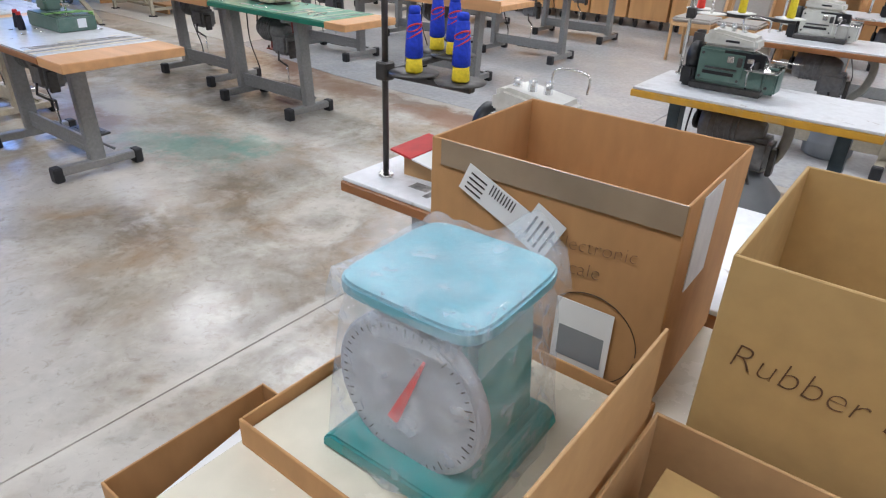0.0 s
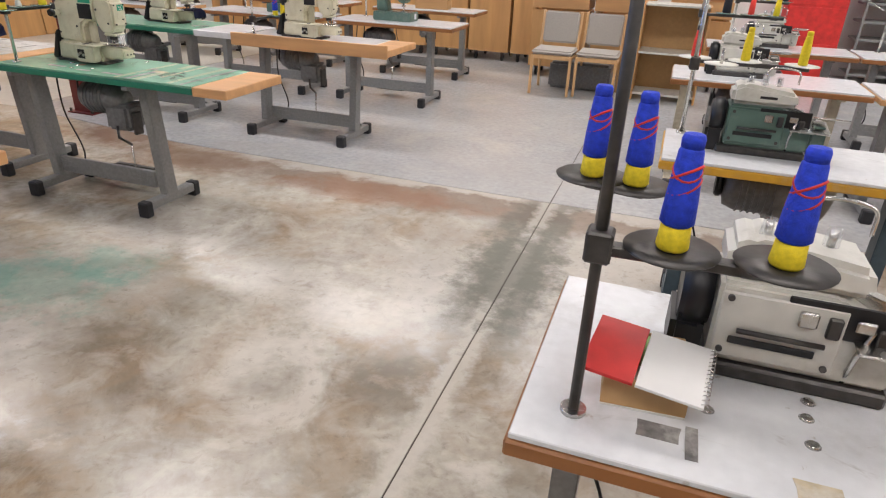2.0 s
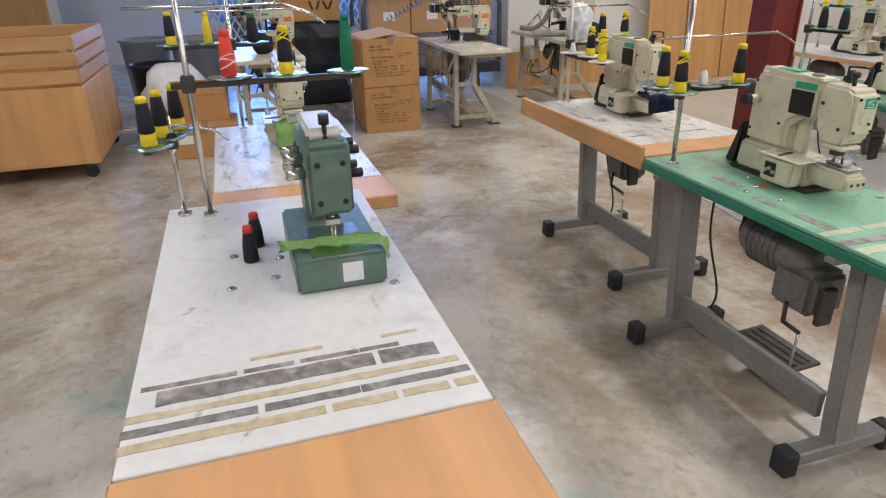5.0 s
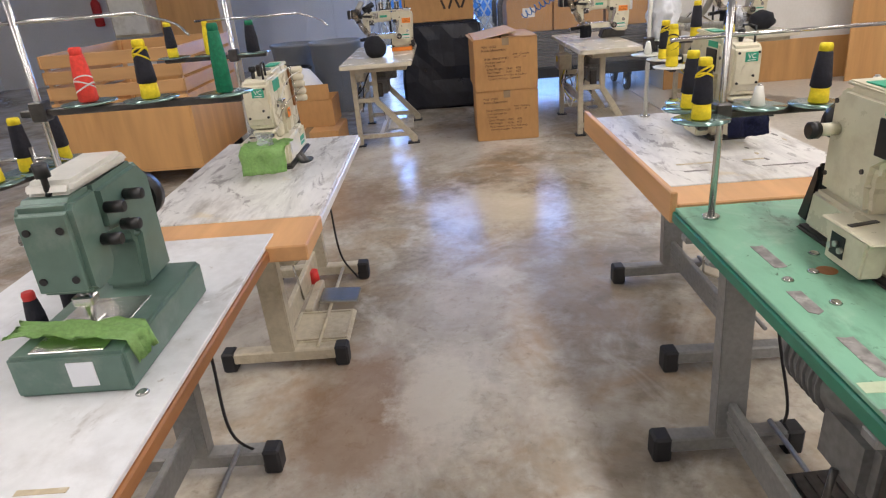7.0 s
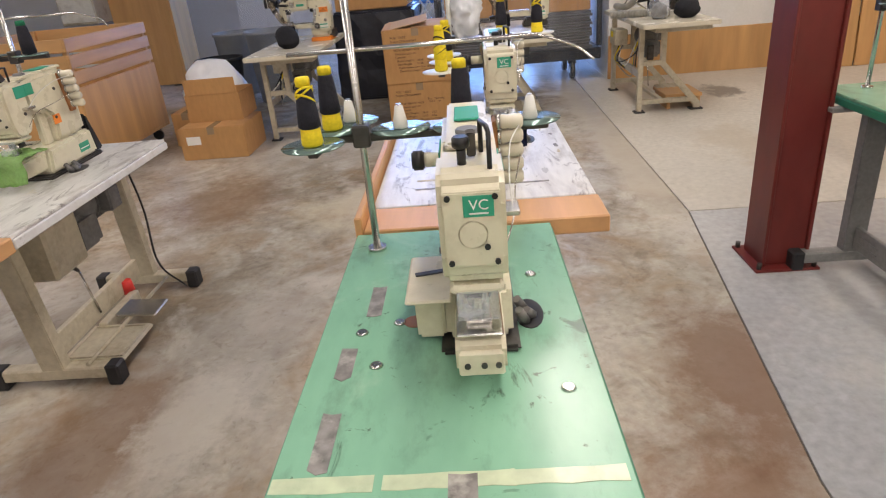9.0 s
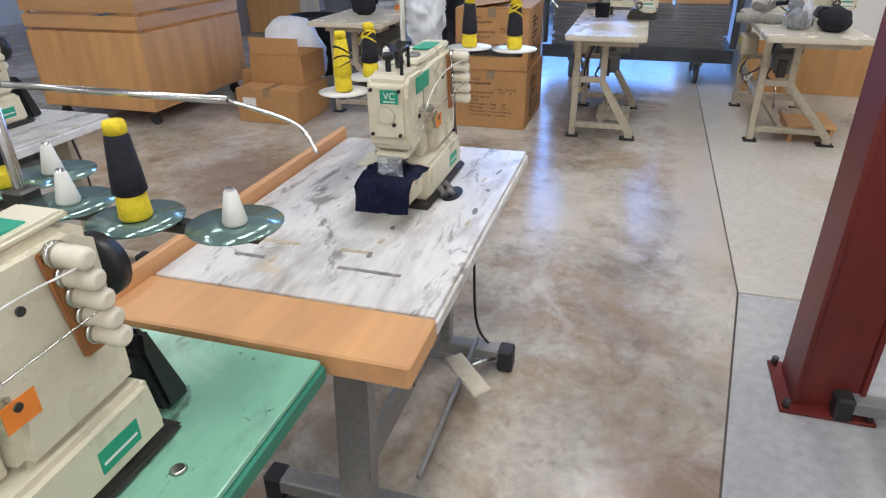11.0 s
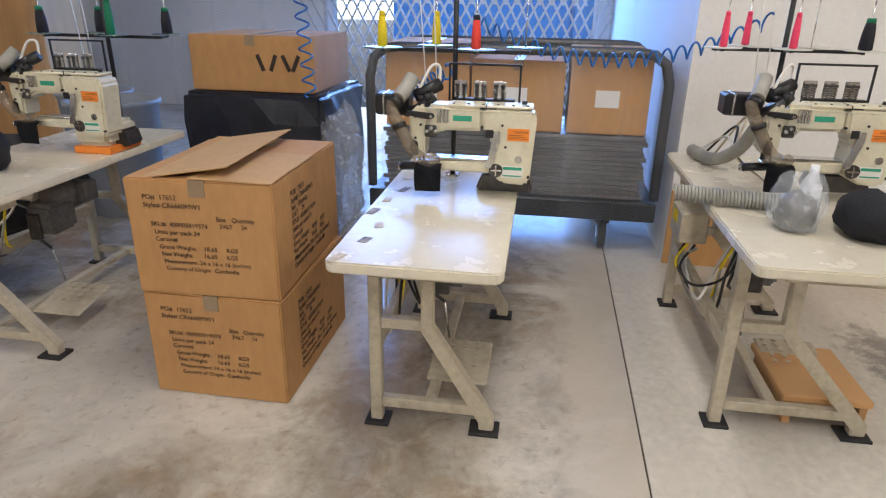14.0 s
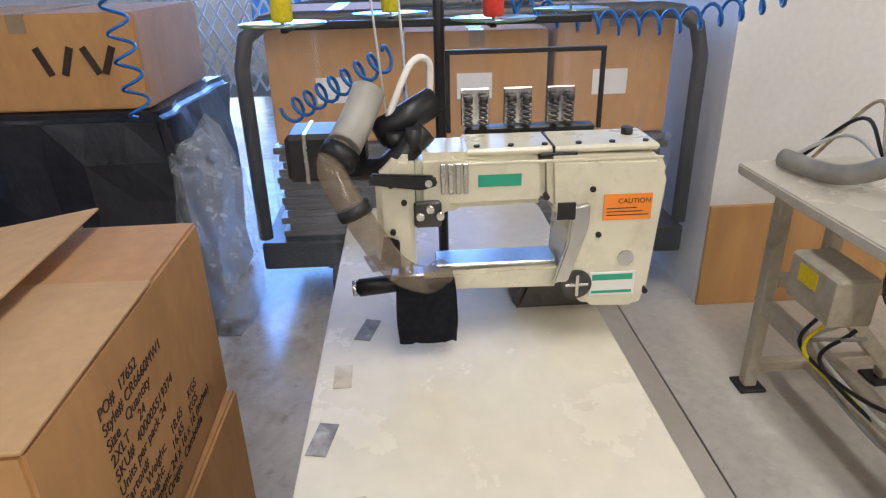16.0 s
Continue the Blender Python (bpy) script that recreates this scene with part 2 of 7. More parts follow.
BROWN_EDGE = mat("brown_wood_edge", (0.30, 0.12, 0.035), 0.42, 0, 0.2, 18, 0.04, (0.16, 0.06, 0.02), 0.4, 6, (0.2, 1, 1))
OCHRE_EDGE = mat("ochre_painted_edge", (0.62, 0.33, 0.03), 0.45, 0, 0.12, 14, 0.04, (0.4, 0.36, 0.3), 0.6, 4)
WHITE_TOP = mat("white_laminate", (0.70, 0.71, 0.72), 0.22, 0, 0.05, 30, 0.02, (0.40, 0.38, 0.36), 0.35, 6)
WORN_TOP = mat("worn_taped_white_laminate", (0.70, 0.69, 0.66), 0.3, 0, 0.07, 30, 0.04, (0.30, 0.27, 0.23), 0.8, 7, (0.45, 1.6, 1))


def smears(m, layers):
    """Grime and torn-tape residue over a laminate: ragged smears, some drawn out along the top."""
    N, L = m.node_tree.nodes, m.node_tree.links
    bs = N["Principled BSDF"]
    for sc, stretch, lo, hi, col, amt, off in layers:
        mp = N.new("ShaderNodeMapping")
        mp.inputs["Location"].default_value, mp.inputs["Scale"].default_value = (off, off * 0.7, 0), stretch
        L.new(N["Texture Coordinate"].outputs["Object"], mp.inputs[0])
        n = N.new("ShaderNodeTexNoise")
        n.inputs["Scale"].default_value, n.inputs["Detail"].default_value, n.inputs["Roughness"].default_value, n.inputs["Distortion"].default_value = sc, 8, 0.68, 0.8
        L.new(mp.outputs[0], n.inputs["Vector"])
        r = N.new("ShaderNodeMapRange")
        r.inputs["From Min"].default_value, r.inputs["From Max"].default_value, r.inputs["To Max"].default_value = lo, hi, amt
        L.new(n.outputs["Fac"], r.inputs[0])
        mx = N.new("ShaderNodeMixRGB")
        mx.inputs[2].default_value = (*col, 1)
        L.new(r.outputs[0], mx.inputs[0])
        L.new(bs.inputs["Base Color"].links[0].from_socket, mx.inputs[1])
        L.new(mx.outputs[0], bs.inputs["Base Color"])


smears(WORN_TOP, ((3.0, (0.7, 1.8, 1), 0.54, 0.66, (0.45, 0.43, 0.42), 0.7, 2), (7, (0.5, 1.6, 1), 0.57, 0.63, (0.16, 0.14, 0.13), 0.75, 9), (4, (1, 1, 1), 0.6, 0.68, (0.62, 0.50, 0.28), 0.5, 17), (16, (1, 1, 1), 0.62, 0.68, (0.12, 0.10, 0.09), 0.7, 23)))
smears(WHITE_TOP, ((5, (0.7, 1.3, 1), 0.6, 0.68, (0.33, 0.30, 0.27), 0.55, 5), (14, (1, 1, 1), 0.64, 0.7, (0.25, 0.18, 0.10), 0.6, 12)))
GREEN_TOP = mat("mint_green_laminate", (0.22, 0.46, 0.32), 0.2, 0, 0.06, 20, 0.02, (0.12, 0.2, 0.15), 0.55, 8, (0.6, 1.3, 1))
smears(GREEN_TOP, ((6, (0.8, 1.3, 1), 0.59, 0.64, (0.06, 0.09, 0.07), 0.7, 3), (2.2, (1, 1, 1), 0.55, 0.66, (0.36, 0.56, 0.42), 0.6, 8), (18, (1, 1, 1), 0.63, 0.68, (0.05, 0.05, 0.04), 0.75, 15)))
PALE_TAPE = mat("yellowed_clear_tape", (0.52, 0.60, 0.42), 0.15, 0, 0.12, 30, 0.1, (0.35, 0.45, 0.30), 0.5, 12)
GREEN_EDGE = mat("green_painted_edge", (0.02, 0.19, 0.12), 0.35, 0, 0.12, 14, 0.04)
CREAM_TOP = mat("cream_laminate", (0.69, 0.64, 0.51), 0.25, 0, 0.04, 22, 0.02, (0.6, 0.55, 0.44), 0.35, 4)
LEG_GREY = mat("grey_hammered_steel", (0.25, 0.25, 0.245), 0.42, 0.25, 0.12, 60, 0.08, (0.35, 0.33, 0.3), 0.4, 6)
LEG_CREAM = mat("cream_painted_steel", (0.50, 0.45, 0.34), 0.45, 0.1, 0.1, 40, 0.06, (0.25, 0.19, 0.12), 0.5, 7)
LEG_DARK = mat("blue_grey_painted_steel", (0.06, 0.09, 0.11), 0.45, 0.2, 0.12, 40, 0.06)
RUBBER = mat("black_rubber", (0.02, 0.02, 0.022), 0.6)
BLACK = mat("black_plastic", (0.01, 0.01, 0.011), 0.4)
BLACK_CLOTH = mat("black_cloth", (0.012, 0.013, 0.018), 0.9, 0, 0.3, 90, 0.3)
NAVY_CLOTH = mat("navy_cloth", (0.01, 0.014, 0.05), 0.9, 0, 0.3, 90, 0.3)
LIME_CLOTH = mat("lime_green_cloth", (0.36, 0.60, 0.22), 0.85, 0, 0.12, 120, 0.25, (0.5, 0.7, 0.35), 0.4, 12)
CREAM_MACHINE = mat("cream_enamel", (0.66, 0.62, 0.47), 0.28, 0, 0.04, 18, 0.02, (0.35, 0.28, 0.17), 0.35, 8)
GREEN_MACHINE = mat("grey_green_enamel", (0.105, 0.175, 0.145), 0.32, 0.1, 0.08, 25, 0.03, (0.3, 0.33, 0.3), 0.3, 9)
WHITE_MACHINE = mat("off_white_enamel", (0.62, 0.61, 0.55), 0.3, 0, 0.06, 20, 0.03, (0.3, 0.27, 0.2), 0.4, 8)
STEEL = mat("bright_steel", (0.62, 0.61, 0.58), 0.25, 1.0, 0.08, 40, 0.03)
DARK_STEEL = mat("dark_steel", (0.09, 0.085, 0.08), 0.42, 0.8, 0.2, 40, 0.06)
MOTOR = mat("grey_cast_motor", (0.17, 0.17, 0.17), 0.5, 0.3, 0.2, 40, 0.1, (0.2, 0.16, 0.12), 0.4, 9)
GLASSY_DISC = mat("greenish_plate_disc", (0.22, 0.33, 0.30), 0.12, 0.55, 0.1, 20, 0.02)
WHITE_DISC = mat("white_disc", (0.75, 0.74, 0.68), 0.35, 0, 0.05)
CARD = mat("brown_cardboard", (0.50, 0.27, 0.105), 0.75, 0, 0.07, 30, 0.05, (0.34, 0.17, 0.065), 0.4, 3, (1, 1, 0.4), 0.08)
CARD_IN = mat("pale_cardboard", (0.50, 0.31, 0.14), 0.8, 0, 0.06, 30, 0.05, (0.4, 0.23, 0.1), 0.3, 3)
CARD_GOLD = mat("golden_cardboard", (0.47, 0.31, 0.12), 0.75, 0, 0.06, 30, 0.05, (0.38, 0.24, 0.08), 0.3, 3)
PAPER = mat("white_paper", (0.78, 0.77, 0.74), 0.7, 0, 0.03)
PEN = mat("faded_felt_pen", (0.13, 0.065, 0.03), 0.8)
INK = mat("dark_ink", (0.035, 0.022, 0.016), 0.8)
TAPE = mat("brown_packing_tape", (0.30, 0.22, 0.14), 0.18, 0, 0.1)
GREY_TAPE = mat("grey_tape_residue", (0.20, 0.19, 0.18), 0.6, 0, 0.4, 40, 0.1, (0.5, 0.48, 0.44), 0.8, 16)
TAN_TAPE = mat("tan_tape_residue", (0.50, 0.42, 0.28), 0.5, 0, 0.2, 40, 0.1, (0.65, 0.62, 0.55), 0.7, 14)
RED_POST = mat("red_oxide_paint", (0.17, 0.025, 0.02), 0.38, 0.1, 0.15, 12, 0.06, (0.08, 0.012, 0.012), 0.6, 3, (1, 1, 0.4))
RED = mat("red_plastic", (0.62, 0.03, 0.025), 0.5)
ORANGE_LABEL = mat("orange_label", (0.85, 0.25, 0.03), 0.5, 0, 0.03)
GREEN_LABEL = mat("green_label", (0.02, 0.33, 0.20), 0.45, 0, 0.03)
YELLOW = mat("yellow_thread", (0.80, 0.62, 0.02), 0.75, 0, 0.12, 120, 0.3)
BLUE_T = mat("blue_thread", (0.015, 0.05, 0.55), 0.75, 0, 0.2, 120, 0.3)
BLACK_T = mat("black_thread", (0.012, 0.012, 0.02), 0.8, 0, 0.2, 120, 0.3)
GREEN_T = mat("green_thread", (0.0, 0.17, 0.08), 0.7, 0, 0.2, 120, 0.3)
RED_T = mat("coral_red_thread", (0.80, 0.06, 0.04), 0.75, 0, 0.12, 120, 0.3)
PINK_T = mat("pink_thread", (0.85, 0.06, 0.14), 0.75, 0, 0.12, 120, 0.3)
WHITE_T = mat("white_thread", (0.72, 0.71, 0.68), 0.8, 0, 0.05, 120, 0.2)
HOSE_BLUE = mat("blue_air_hose", (0.01, 0.13, 0.42), 0.3)
HOSE_GREY = mat("grey_corrugated_hose", (0.33, 0.32, 0.28), 0.5)
TEAL = mat("teal_enamel", (0.03, 0.27, 0.26), 0.35, 0, 0.08, 20, 0.03, (0.1, 0.35, 0.33), 0.3, 6)
PAN = mat("pale_blue_pan", (0.16, 0.40, 0.47), 0.3, 0.2, 0.06)
DIAL = mat("grey_dial_face", (0.42, 0.43, 0.46), 0.35, 0, 0.05, 20, 0.01, (0.55, 0.55, 0.57), 0.3, 10)
PLASTIC_BIN = mat("grey_bin_plastic", (0.24, 0.25, 0.26), 0.5, 0, 0.06)
UPHOLST = mat("grey_beige_upholstery", (0.40, 0.37, 0.33), 0.9, 0, 0.1, 120, 0.25)
BEECH = mat("beech_wood", (0.62, 0.38, 0.18), 0.4, 0, 0.1, 20, 0.03, None, 0, 3, (1, 1, 0.15))
BAG = clear("clear_bag", (0.85, 0.9, 0.95), 0.08, 0.2, 1.0, 26)
BAG_WHITE = mat("white_plastic_bag", (0.72, 0.74, 0.78), 0.35, 0, 0.05, 12, 0.6)
FILM = clear("stretch_wrap", (0.7, 0.72, 0.75), 0.15, 0.10, 0.6, 6)
CURTAIN = clear("strip_curtain_vinyl", (0.70, 0.82, 1.0), 0.14, 0.055, 0.25, 3)
TUBE_CLEAR = clear("clear_tube", (0.25, 0.20, 0.14), 0.08, 0.42, 0.1, 4)
WRAPPED = mat("wrapped_grey_cardboard", (0.07, 0.062, 0.056), 0.3, 0, 0.3, 6, 0.2, (0.26, 0.24, 0.22), 0.35, 4, (0.3, 0.3, 9))
BLUE_PAINT = mat("blue_vehicle_paint", (0.02, 0.16, 0.55), 0.3)
ASPHALT = mat("asphalt", (0.07, 0.07, 0.075), 0.85, 0, 0.3, 60, 0.2)
GALV = mat("galvanised_steel", (0.55, 0.56, 0.58), 0.35, 0.9, 0.1)
LAMP_GLOW = glow("fluorescent_tube", (1.0, 0.93, 0.82), 9.0)

# ---- mesh helpers ----


def link(name, bm, material, parent=None, label="", m=None):
    me = bpy.data.meshes.new(name)
    bm.normal_update()
    bm.to_mesh(me)
    bm.free()
    me.materials.append(material)
    ob = new(name, me)
    if parent:
        ob.parent = parent
    if m is not None:
        ob.matrix_basis = m
    if label:
        ob["label"] = label
    return ob


def part(name, bm, material, parent, label=""):
    return link(name, bm, material, parent, label)


def thing(name, m, label, category, group="", kind=""):
    ob = new(name)
    ob.empty_display_size = 0.05
    ob.matrix_basis = m
    return tagged(ob, label, category, group, kind)


def bx(x0, x1, y0, y1, z0, z1, bev=0.003, bm=None, seg=1, m=None):
    """A block with eased edges, added to bm."""
    fresh = bmesh.new()
    r = bmesh.ops.create_cube(fresh, size=1)
    for v in r["verts"]:
        v.co = Vector(((x0 + x1) / 2 + v.co.x * (x1 - x0), (y0 + y1) / 2 + v.co.y * (y1 - y0), (z0 + z1) / 2 + v.co.z * (z1 - z0)))
    if bev:
        bmesh.ops.bevel(fresh, geom=fresh.edges[:], offset=min(bev, 0.45 * min(x1 - x0, y1 - y0, z1 - z0)), segments=seg, affect="EDGES")
    if m is not None:
        bmesh.ops.transform(fresh, matrix=m, verts=fresh.verts[:])
    return merge(bm, fresh)


def merge(bm, fresh):
    if bm is None:
        return fresh
    me = bpy.data.meshes.new("tmp")
    fresh.to_mesh(me)
    fresh.free()
    bm.from_mesh(me)
    bpy.data.meshes.remove(me)
    return bm


def cy(p0, p1, r0, r1=None, seg=16, bm=None, bev=0.0):
    """A round bar or cone from p0 to p1."""
    fresh = bmesh.new()
    p0, p1 = Vector(p0), Vector(p1)
    r1 = r0 if r1 is None else r1
    d = p1 - p0
    bmesh.ops.create_cone(fresh, cap_ends=True, segments=seg, radius1=r0, radius2=r1, depth=d.length)
    if bev:
        ring = [e for e in fresh.edges if abs(e.verts[0].co.z - e.verts[1].co.z) < 1e-6]
        bmesh.ops.bevel(fresh, geom=ring, offset=bev, segments=2, affect="EDGES")
    bmesh.ops.transform(fresh, matrix=Matrix.Translation((p0 + p1) / 2) @ d.to_track_quat("Z", "Y").to_matrix().to_4x4(), verts=fresh.verts[:])
    for f in fresh.faces:
        f.smooth = len(f.verts) == 4
    return merge(bm, fresh)


def prism(pts, y0, y1, bm=None, bev=0.004, axis="y"):
    """A side outline in x, z drawn out from y0 to y1."""
    fresh = bmesh.new()
    put = (lambda p, y: (p[0], y, p[1])) if axis == "y" else (lambda p, y: (p[0], p[1], y)) if axis == "z" else (lambda p, y: (y, p[0], p[1]))
    lo = [fresh.verts.new(put(p, y0)) for p in pts]
    hi = [fresh.verts.new(put(p, y1)) for p in pts]
    fresh.faces.new(lo), fresh.faces.new(hi[::-1])
    for i in range(len(pts)):
        j = (i + 1) % len(pts)
        fresh.faces.new((lo[j], lo[i], hi[i], hi[j]))
    bmesh.ops.recalc_face_normals(fresh, faces=fresh.faces[:])
    if bev:
        bmesh.ops.bevel(fresh, geom=fresh.edges[:], offset=bev, segments=2, affect="EDGES", clamp_overlap=True)
    return merge(bm, fresh)


def lathe(profile, seg=20, bm=None, at=(0, 0, 0)):
    fresh = bmesh.new()
    rings = []
    for r, z in profile:
        rings.append([fresh.verts.new((at[0] + r * math.cos(2 * math.pi * i / seg), at[1] + r * math.sin(2 * math.pi * i / seg), at[2] + z)) for i in range(seg)])
    for a, b in zip(rings, rings[1:]):
        for i in range(seg):
            f = fresh.faces.new((a[i], a[(i + 1) % seg], b[(i + 1) % seg], b[i]))
            f.smooth = True
    fresh.faces.new(rings[0][::-1]), fresh.faces.new(rings[-1])
    return merge(bm, fresh)


def tube(pts, r, seg=8, bm=None, rs=None):
    """A bent round tube along points."""
    fresh = bmesh.new()
    pts = [Vector(p) for p in pts]
    rings, side = [], None
    for i, p in enumerate(pts):
        d = (pts[min(i + 1, len(pts) - 1)] - pts[max(i - 1, 0)]).normalized()
        side = d.orthogonal().normalized() if side is None else (side - d * side.dot(d)).normalized()
        up = d.cross(side)
        rad = rs[i] if rs else r
        rings.append([fresh.verts.new(p + (side * math.cos(2 * math.pi * k / seg) + up * math.sin(2 * math.pi * k / seg)) * rad) for k in range(seg)])
    for a, b in zip(rings, rings[1:]):
        for k in range(seg):
            fresh.faces.new((a[k], a[(k + 1) % seg], b[(k + 1) % seg], b[k])).smooth = True
    fresh.faces.new(rings[0][::-1]), fresh.faces.new(rings[-1])
    return merge(bm, fresh)


def curve(pts, n=8):
    """Points of a smooth line through pts."""
    P = [Vector(p) for p in pts]
    P = [P[0] * 2 - P[1]] + P + [P[-1] * 2 - P[-2]]
    out = []
    for i in range(1, len(P) - 2):
        for k in range(n):
            t = k / n
            a, b, c, d = P[i - 1], P[i], P[i + 1], P[i + 2]
            out.append(0.5 * (2 * b + (c - a) * t + (2 * a - 5 * b + 4 * c - d) * t * t + (3 * b - a - 3 * c + d) * t ** 3))
    return out + [P[-2]]


def coil(p0, p1, r, turns, wire, bm=None, sag=0.0):
    p0, p1 = Vector(p0), Vector(p1)
    d = (p1 - p0).normalized()
    s = d.orthogonal().normalized()
    u = d.cross(s)
    pts = []
    n = turns * 12
    for i in range(n + 1):
        t = i / n
        w = 2 * math.pi * turns * t
        pts.append(p0.lerp(p1, t) + Vector((0, 0, -sag * 4 * t * (1 - t))) + (s * math.cos(w) + u * math.sin(w)) * r)
    return tube(pts, wire, 6, bm)


def words(text, size, m, material, parent, name="printed_text", thick=0.0004, align="LEFT", thin=0.0):
    cu = bpy.data.curves.new(name, "FONT")
    cu.body, cu.size, cu.extrude, cu.align_x, cu.offset, cu.shear = text, size, thick, align, -thin, 0.15 if thin else 0
    cu.materials.append(material)
    ob = new(name, cu)
    ob.parent = parent
    ob.matrix_basis = m
    return ob


def blob(w, d, h, seed, rough=0.25, sub=3, bm=None, at=(0, 0, 0)):
    """A soft lump of cloth or bag resting on z = 0."""
    fresh = bmesh.new()
    bmesh.ops.create_icosphere(fresh, subdivisions=sub, radius=1)
    for v in fresh.verts:
        n = noise.noise(v.co * 1.7 + Vector((seed, seed * 2, 0))) * rough + noise.noise(v.co * 4 + Vector((seed, 0, seed))) * rough * 0.5
        c = v.co * (1 + n)
        v.co = Vector((c.x * w / 2 + at[0], c.y * d / 2 + at[1], max(0, (c.z * 0.5 + 0.42) * h) + at[2]))
    for f in fresh.faces:
        f.smooth = True
    return merge(bm, fresh)


def drape(w, d, drop, seed, bm=None, at=(0, 0, 0), n=14, fold=0.006):
    """A cloth piece lying at z = 0, hanging down past its +x edge."""
    fresh = bmesh.new()
    grid = []
    for i in range(n + 1):
        row = []
        for j in range(n + 1):
            s, t = i / n, j / n
            run = s * (d + drop)
            x = min(run, d + 0.012) - d
            z = -max(0, run - d) + 0.004
            wob = fold * noise.noise(Vector((s * 4 + seed, t * 5, seed)))
            row.append(fresh.verts.new((at[0] + x + wob + (0.012 if run > d else 0), at[1] + (t - 0.5) * w * (1 + 0.1 * noise.noise(Vector((s * 2, seed, 1)))), at[2] + z + abs(wob))))
        grid.append(row)
    for i in range(n):
        for j in range(n):
            fresh.faces.new((grid[i][j], grid[i + 1][j], grid[i + 1][j + 1], grid[i][j + 1])).smooth = True
    g = bmesh.ops.solidify(fresh, geom=fresh.faces[:], thickness=0.003)
    return merge(bm, fresh)

# ---- structure ----


def slab(name, outline, material, top=0.0, thick=0.12):
    ob = link(name, prism(outline, top - thick, top, bev=0.001, axis="z"), material, m=ROOM)
    return tagged(ob, kind="structure")


def wall(name, a0, a1, b0, b1, z0, z1, material=None):
    return tagged(link(name, bx(a0, a1, b0, b1, z0, z1, 0), material or WHITE_WALL, m=ROOM), kind="structure")


tagged(link("ground", bx(-400, 400, -400, 400, -0.6, -0.16, 0), ASPHALT, m=ROOM), kind="structure")
slab("floor_bed", ((-15, -4), (5, -4), (5, 13.4), (-15, 13.4)), JOINT, -0.006, 0.15)
slab("floor_1", ((-14.9, -3.9), (-0.6905, -3.9), (-0.6905, 6.417), (-3.6, 6.46), (-5.6, 6.74), (-14.9, 6.83)), BROWN_SLAB)
slab("floor_2", ((-0.685, -3.9), (4.9, -3.9), (4.9, 6.417), (-0.685, 6.417)), BROWN_SLAB)
slab("floor_3", ((-5.592, 6.747), (-3.6, 6.467), (-0.6905, 6.424), (-0.6905, 13.3), (-5.592, 13.3)), GREY_SLAB)
slab("floor_4", ((-0.685, 6.424), (4.9, 6.424), (4.9, 13.3), (-0.685, 13.3)), GREY_SLAB)
slab("floor_5", ((-14.9, 6.837), (-5.6, 6.747), (-5.6, 13.3), (-14.9, 13.3)), PALE_SLAB)
HIGH = 4.3
wall("wall_west", -9.75, -9.55, 7.12, 13.4, 0, HIGH)
wall("wall_bay_side", -14.7, -9.75, 7.12, 7.3, 0, HIGH)
wall("wall_bay_south", -14.7, -14.5, -4, 3.5, 0, HIGH)
wall("wall_bay_north", -14.7, -14.5, 6.95, 7.12, 0, HIGH)
wall("wall_bay_head", -14.7, -14.5, 3.5, 6.95, 3.3, HIGH)
wall("wall_north", -9.55, 4.95, 13.2, 13.4, 0, HIGH)
wall("wall_east", 4.75, 4.95, -4, 13.2, 0, HIGH)
wall("wall_south", -14.5, 4.75, -4, -3.8, 0, HIGH)
tagged(link("ceiling", bx(-14.7, 4.95, -4, 13.4, HIGH, HIGH + 0.15, 0), CEIL, m=ROOM), kind="structure")
tagged(link("baseboard", bx(-9.548, -9.53, 7.12, 11.6, 0, 0.46, 0.003), PLY, m=ROOM, label="orange plywood kick board along a white wall"), kind="structure")

# fluorescent fittings under the ceiling
fit0 = thing("ceiling_light", spot(-7.2, 1.5, HIGH), "long white fluorescent fitting on the ceiling", "ceiling light", "ceiling lights")
part("housing", bx(-0.7, 0.7, -0.14, 0.14, -0.07, 0, 0.01), WHITE_MACHINE, fit0)
for y in (-0.07, 0.07):
    part("tube", cy((-0.66, y, -0.1), (0.66, y, -0.1), 0.019, seg=10), LAMP_GLOW, fit0)
for a in (-7.2, -3.8, -0.4, 3.0):
    for b in (1.5, 6.4, 10.6):
        if (a, b) != (-7.2, 1.5):
            copy_thing(fit0, spot(a, b, HIGH))
for a in (-7.2, -3.8, -0.4, 3.0):
    for b in (1.5, 6.4, 10.6):
        area("fluorescent_light", ROOM @ pose(a, b, HIGH - 0.16), 2.4, 0.6, (72 if a > -5 else 62) if b > 5 else (72 if a > -5 else 32), (1.0, 0.97, 0.95))


def red_column(a, b):
    t = thing("steel_column", spot(a, b), "dark red painted steel column bolted to the floor", "column")
    t["kind"] = "structure"
    bm = bx(-0.1, 0.1, -0.1, -0.085, 0.012, HIGH, 0.002)
    bx(-0.1, 0.1, 0.085, 0.1, 0.012, HIGH, 0.002, bm)
    bx(-0.085, -0.07, -0.0845, 0.0845, 0.012, HIGH, 0.002, bm)
    bx(0.07, 0.085, -0.0845, 0.0845, 0.012, HIGH, 0.002, bm)
    part("shaft", bm, RED_POST, t)
    part("base_plate", bx(-0.14, 0.14, -0.14, 0.14, 0, 0.012, 0.002), RED_POST, t)
    for x, y in ((-0.12, -0.12), (0.12, -0.12), (0.12, 0.12), (-0.12, 0.12)):
        part("bolt", cy((x, y, 0.012), (x, y, 0.04), 0.012, seg=6), DARK_STEEL, t)


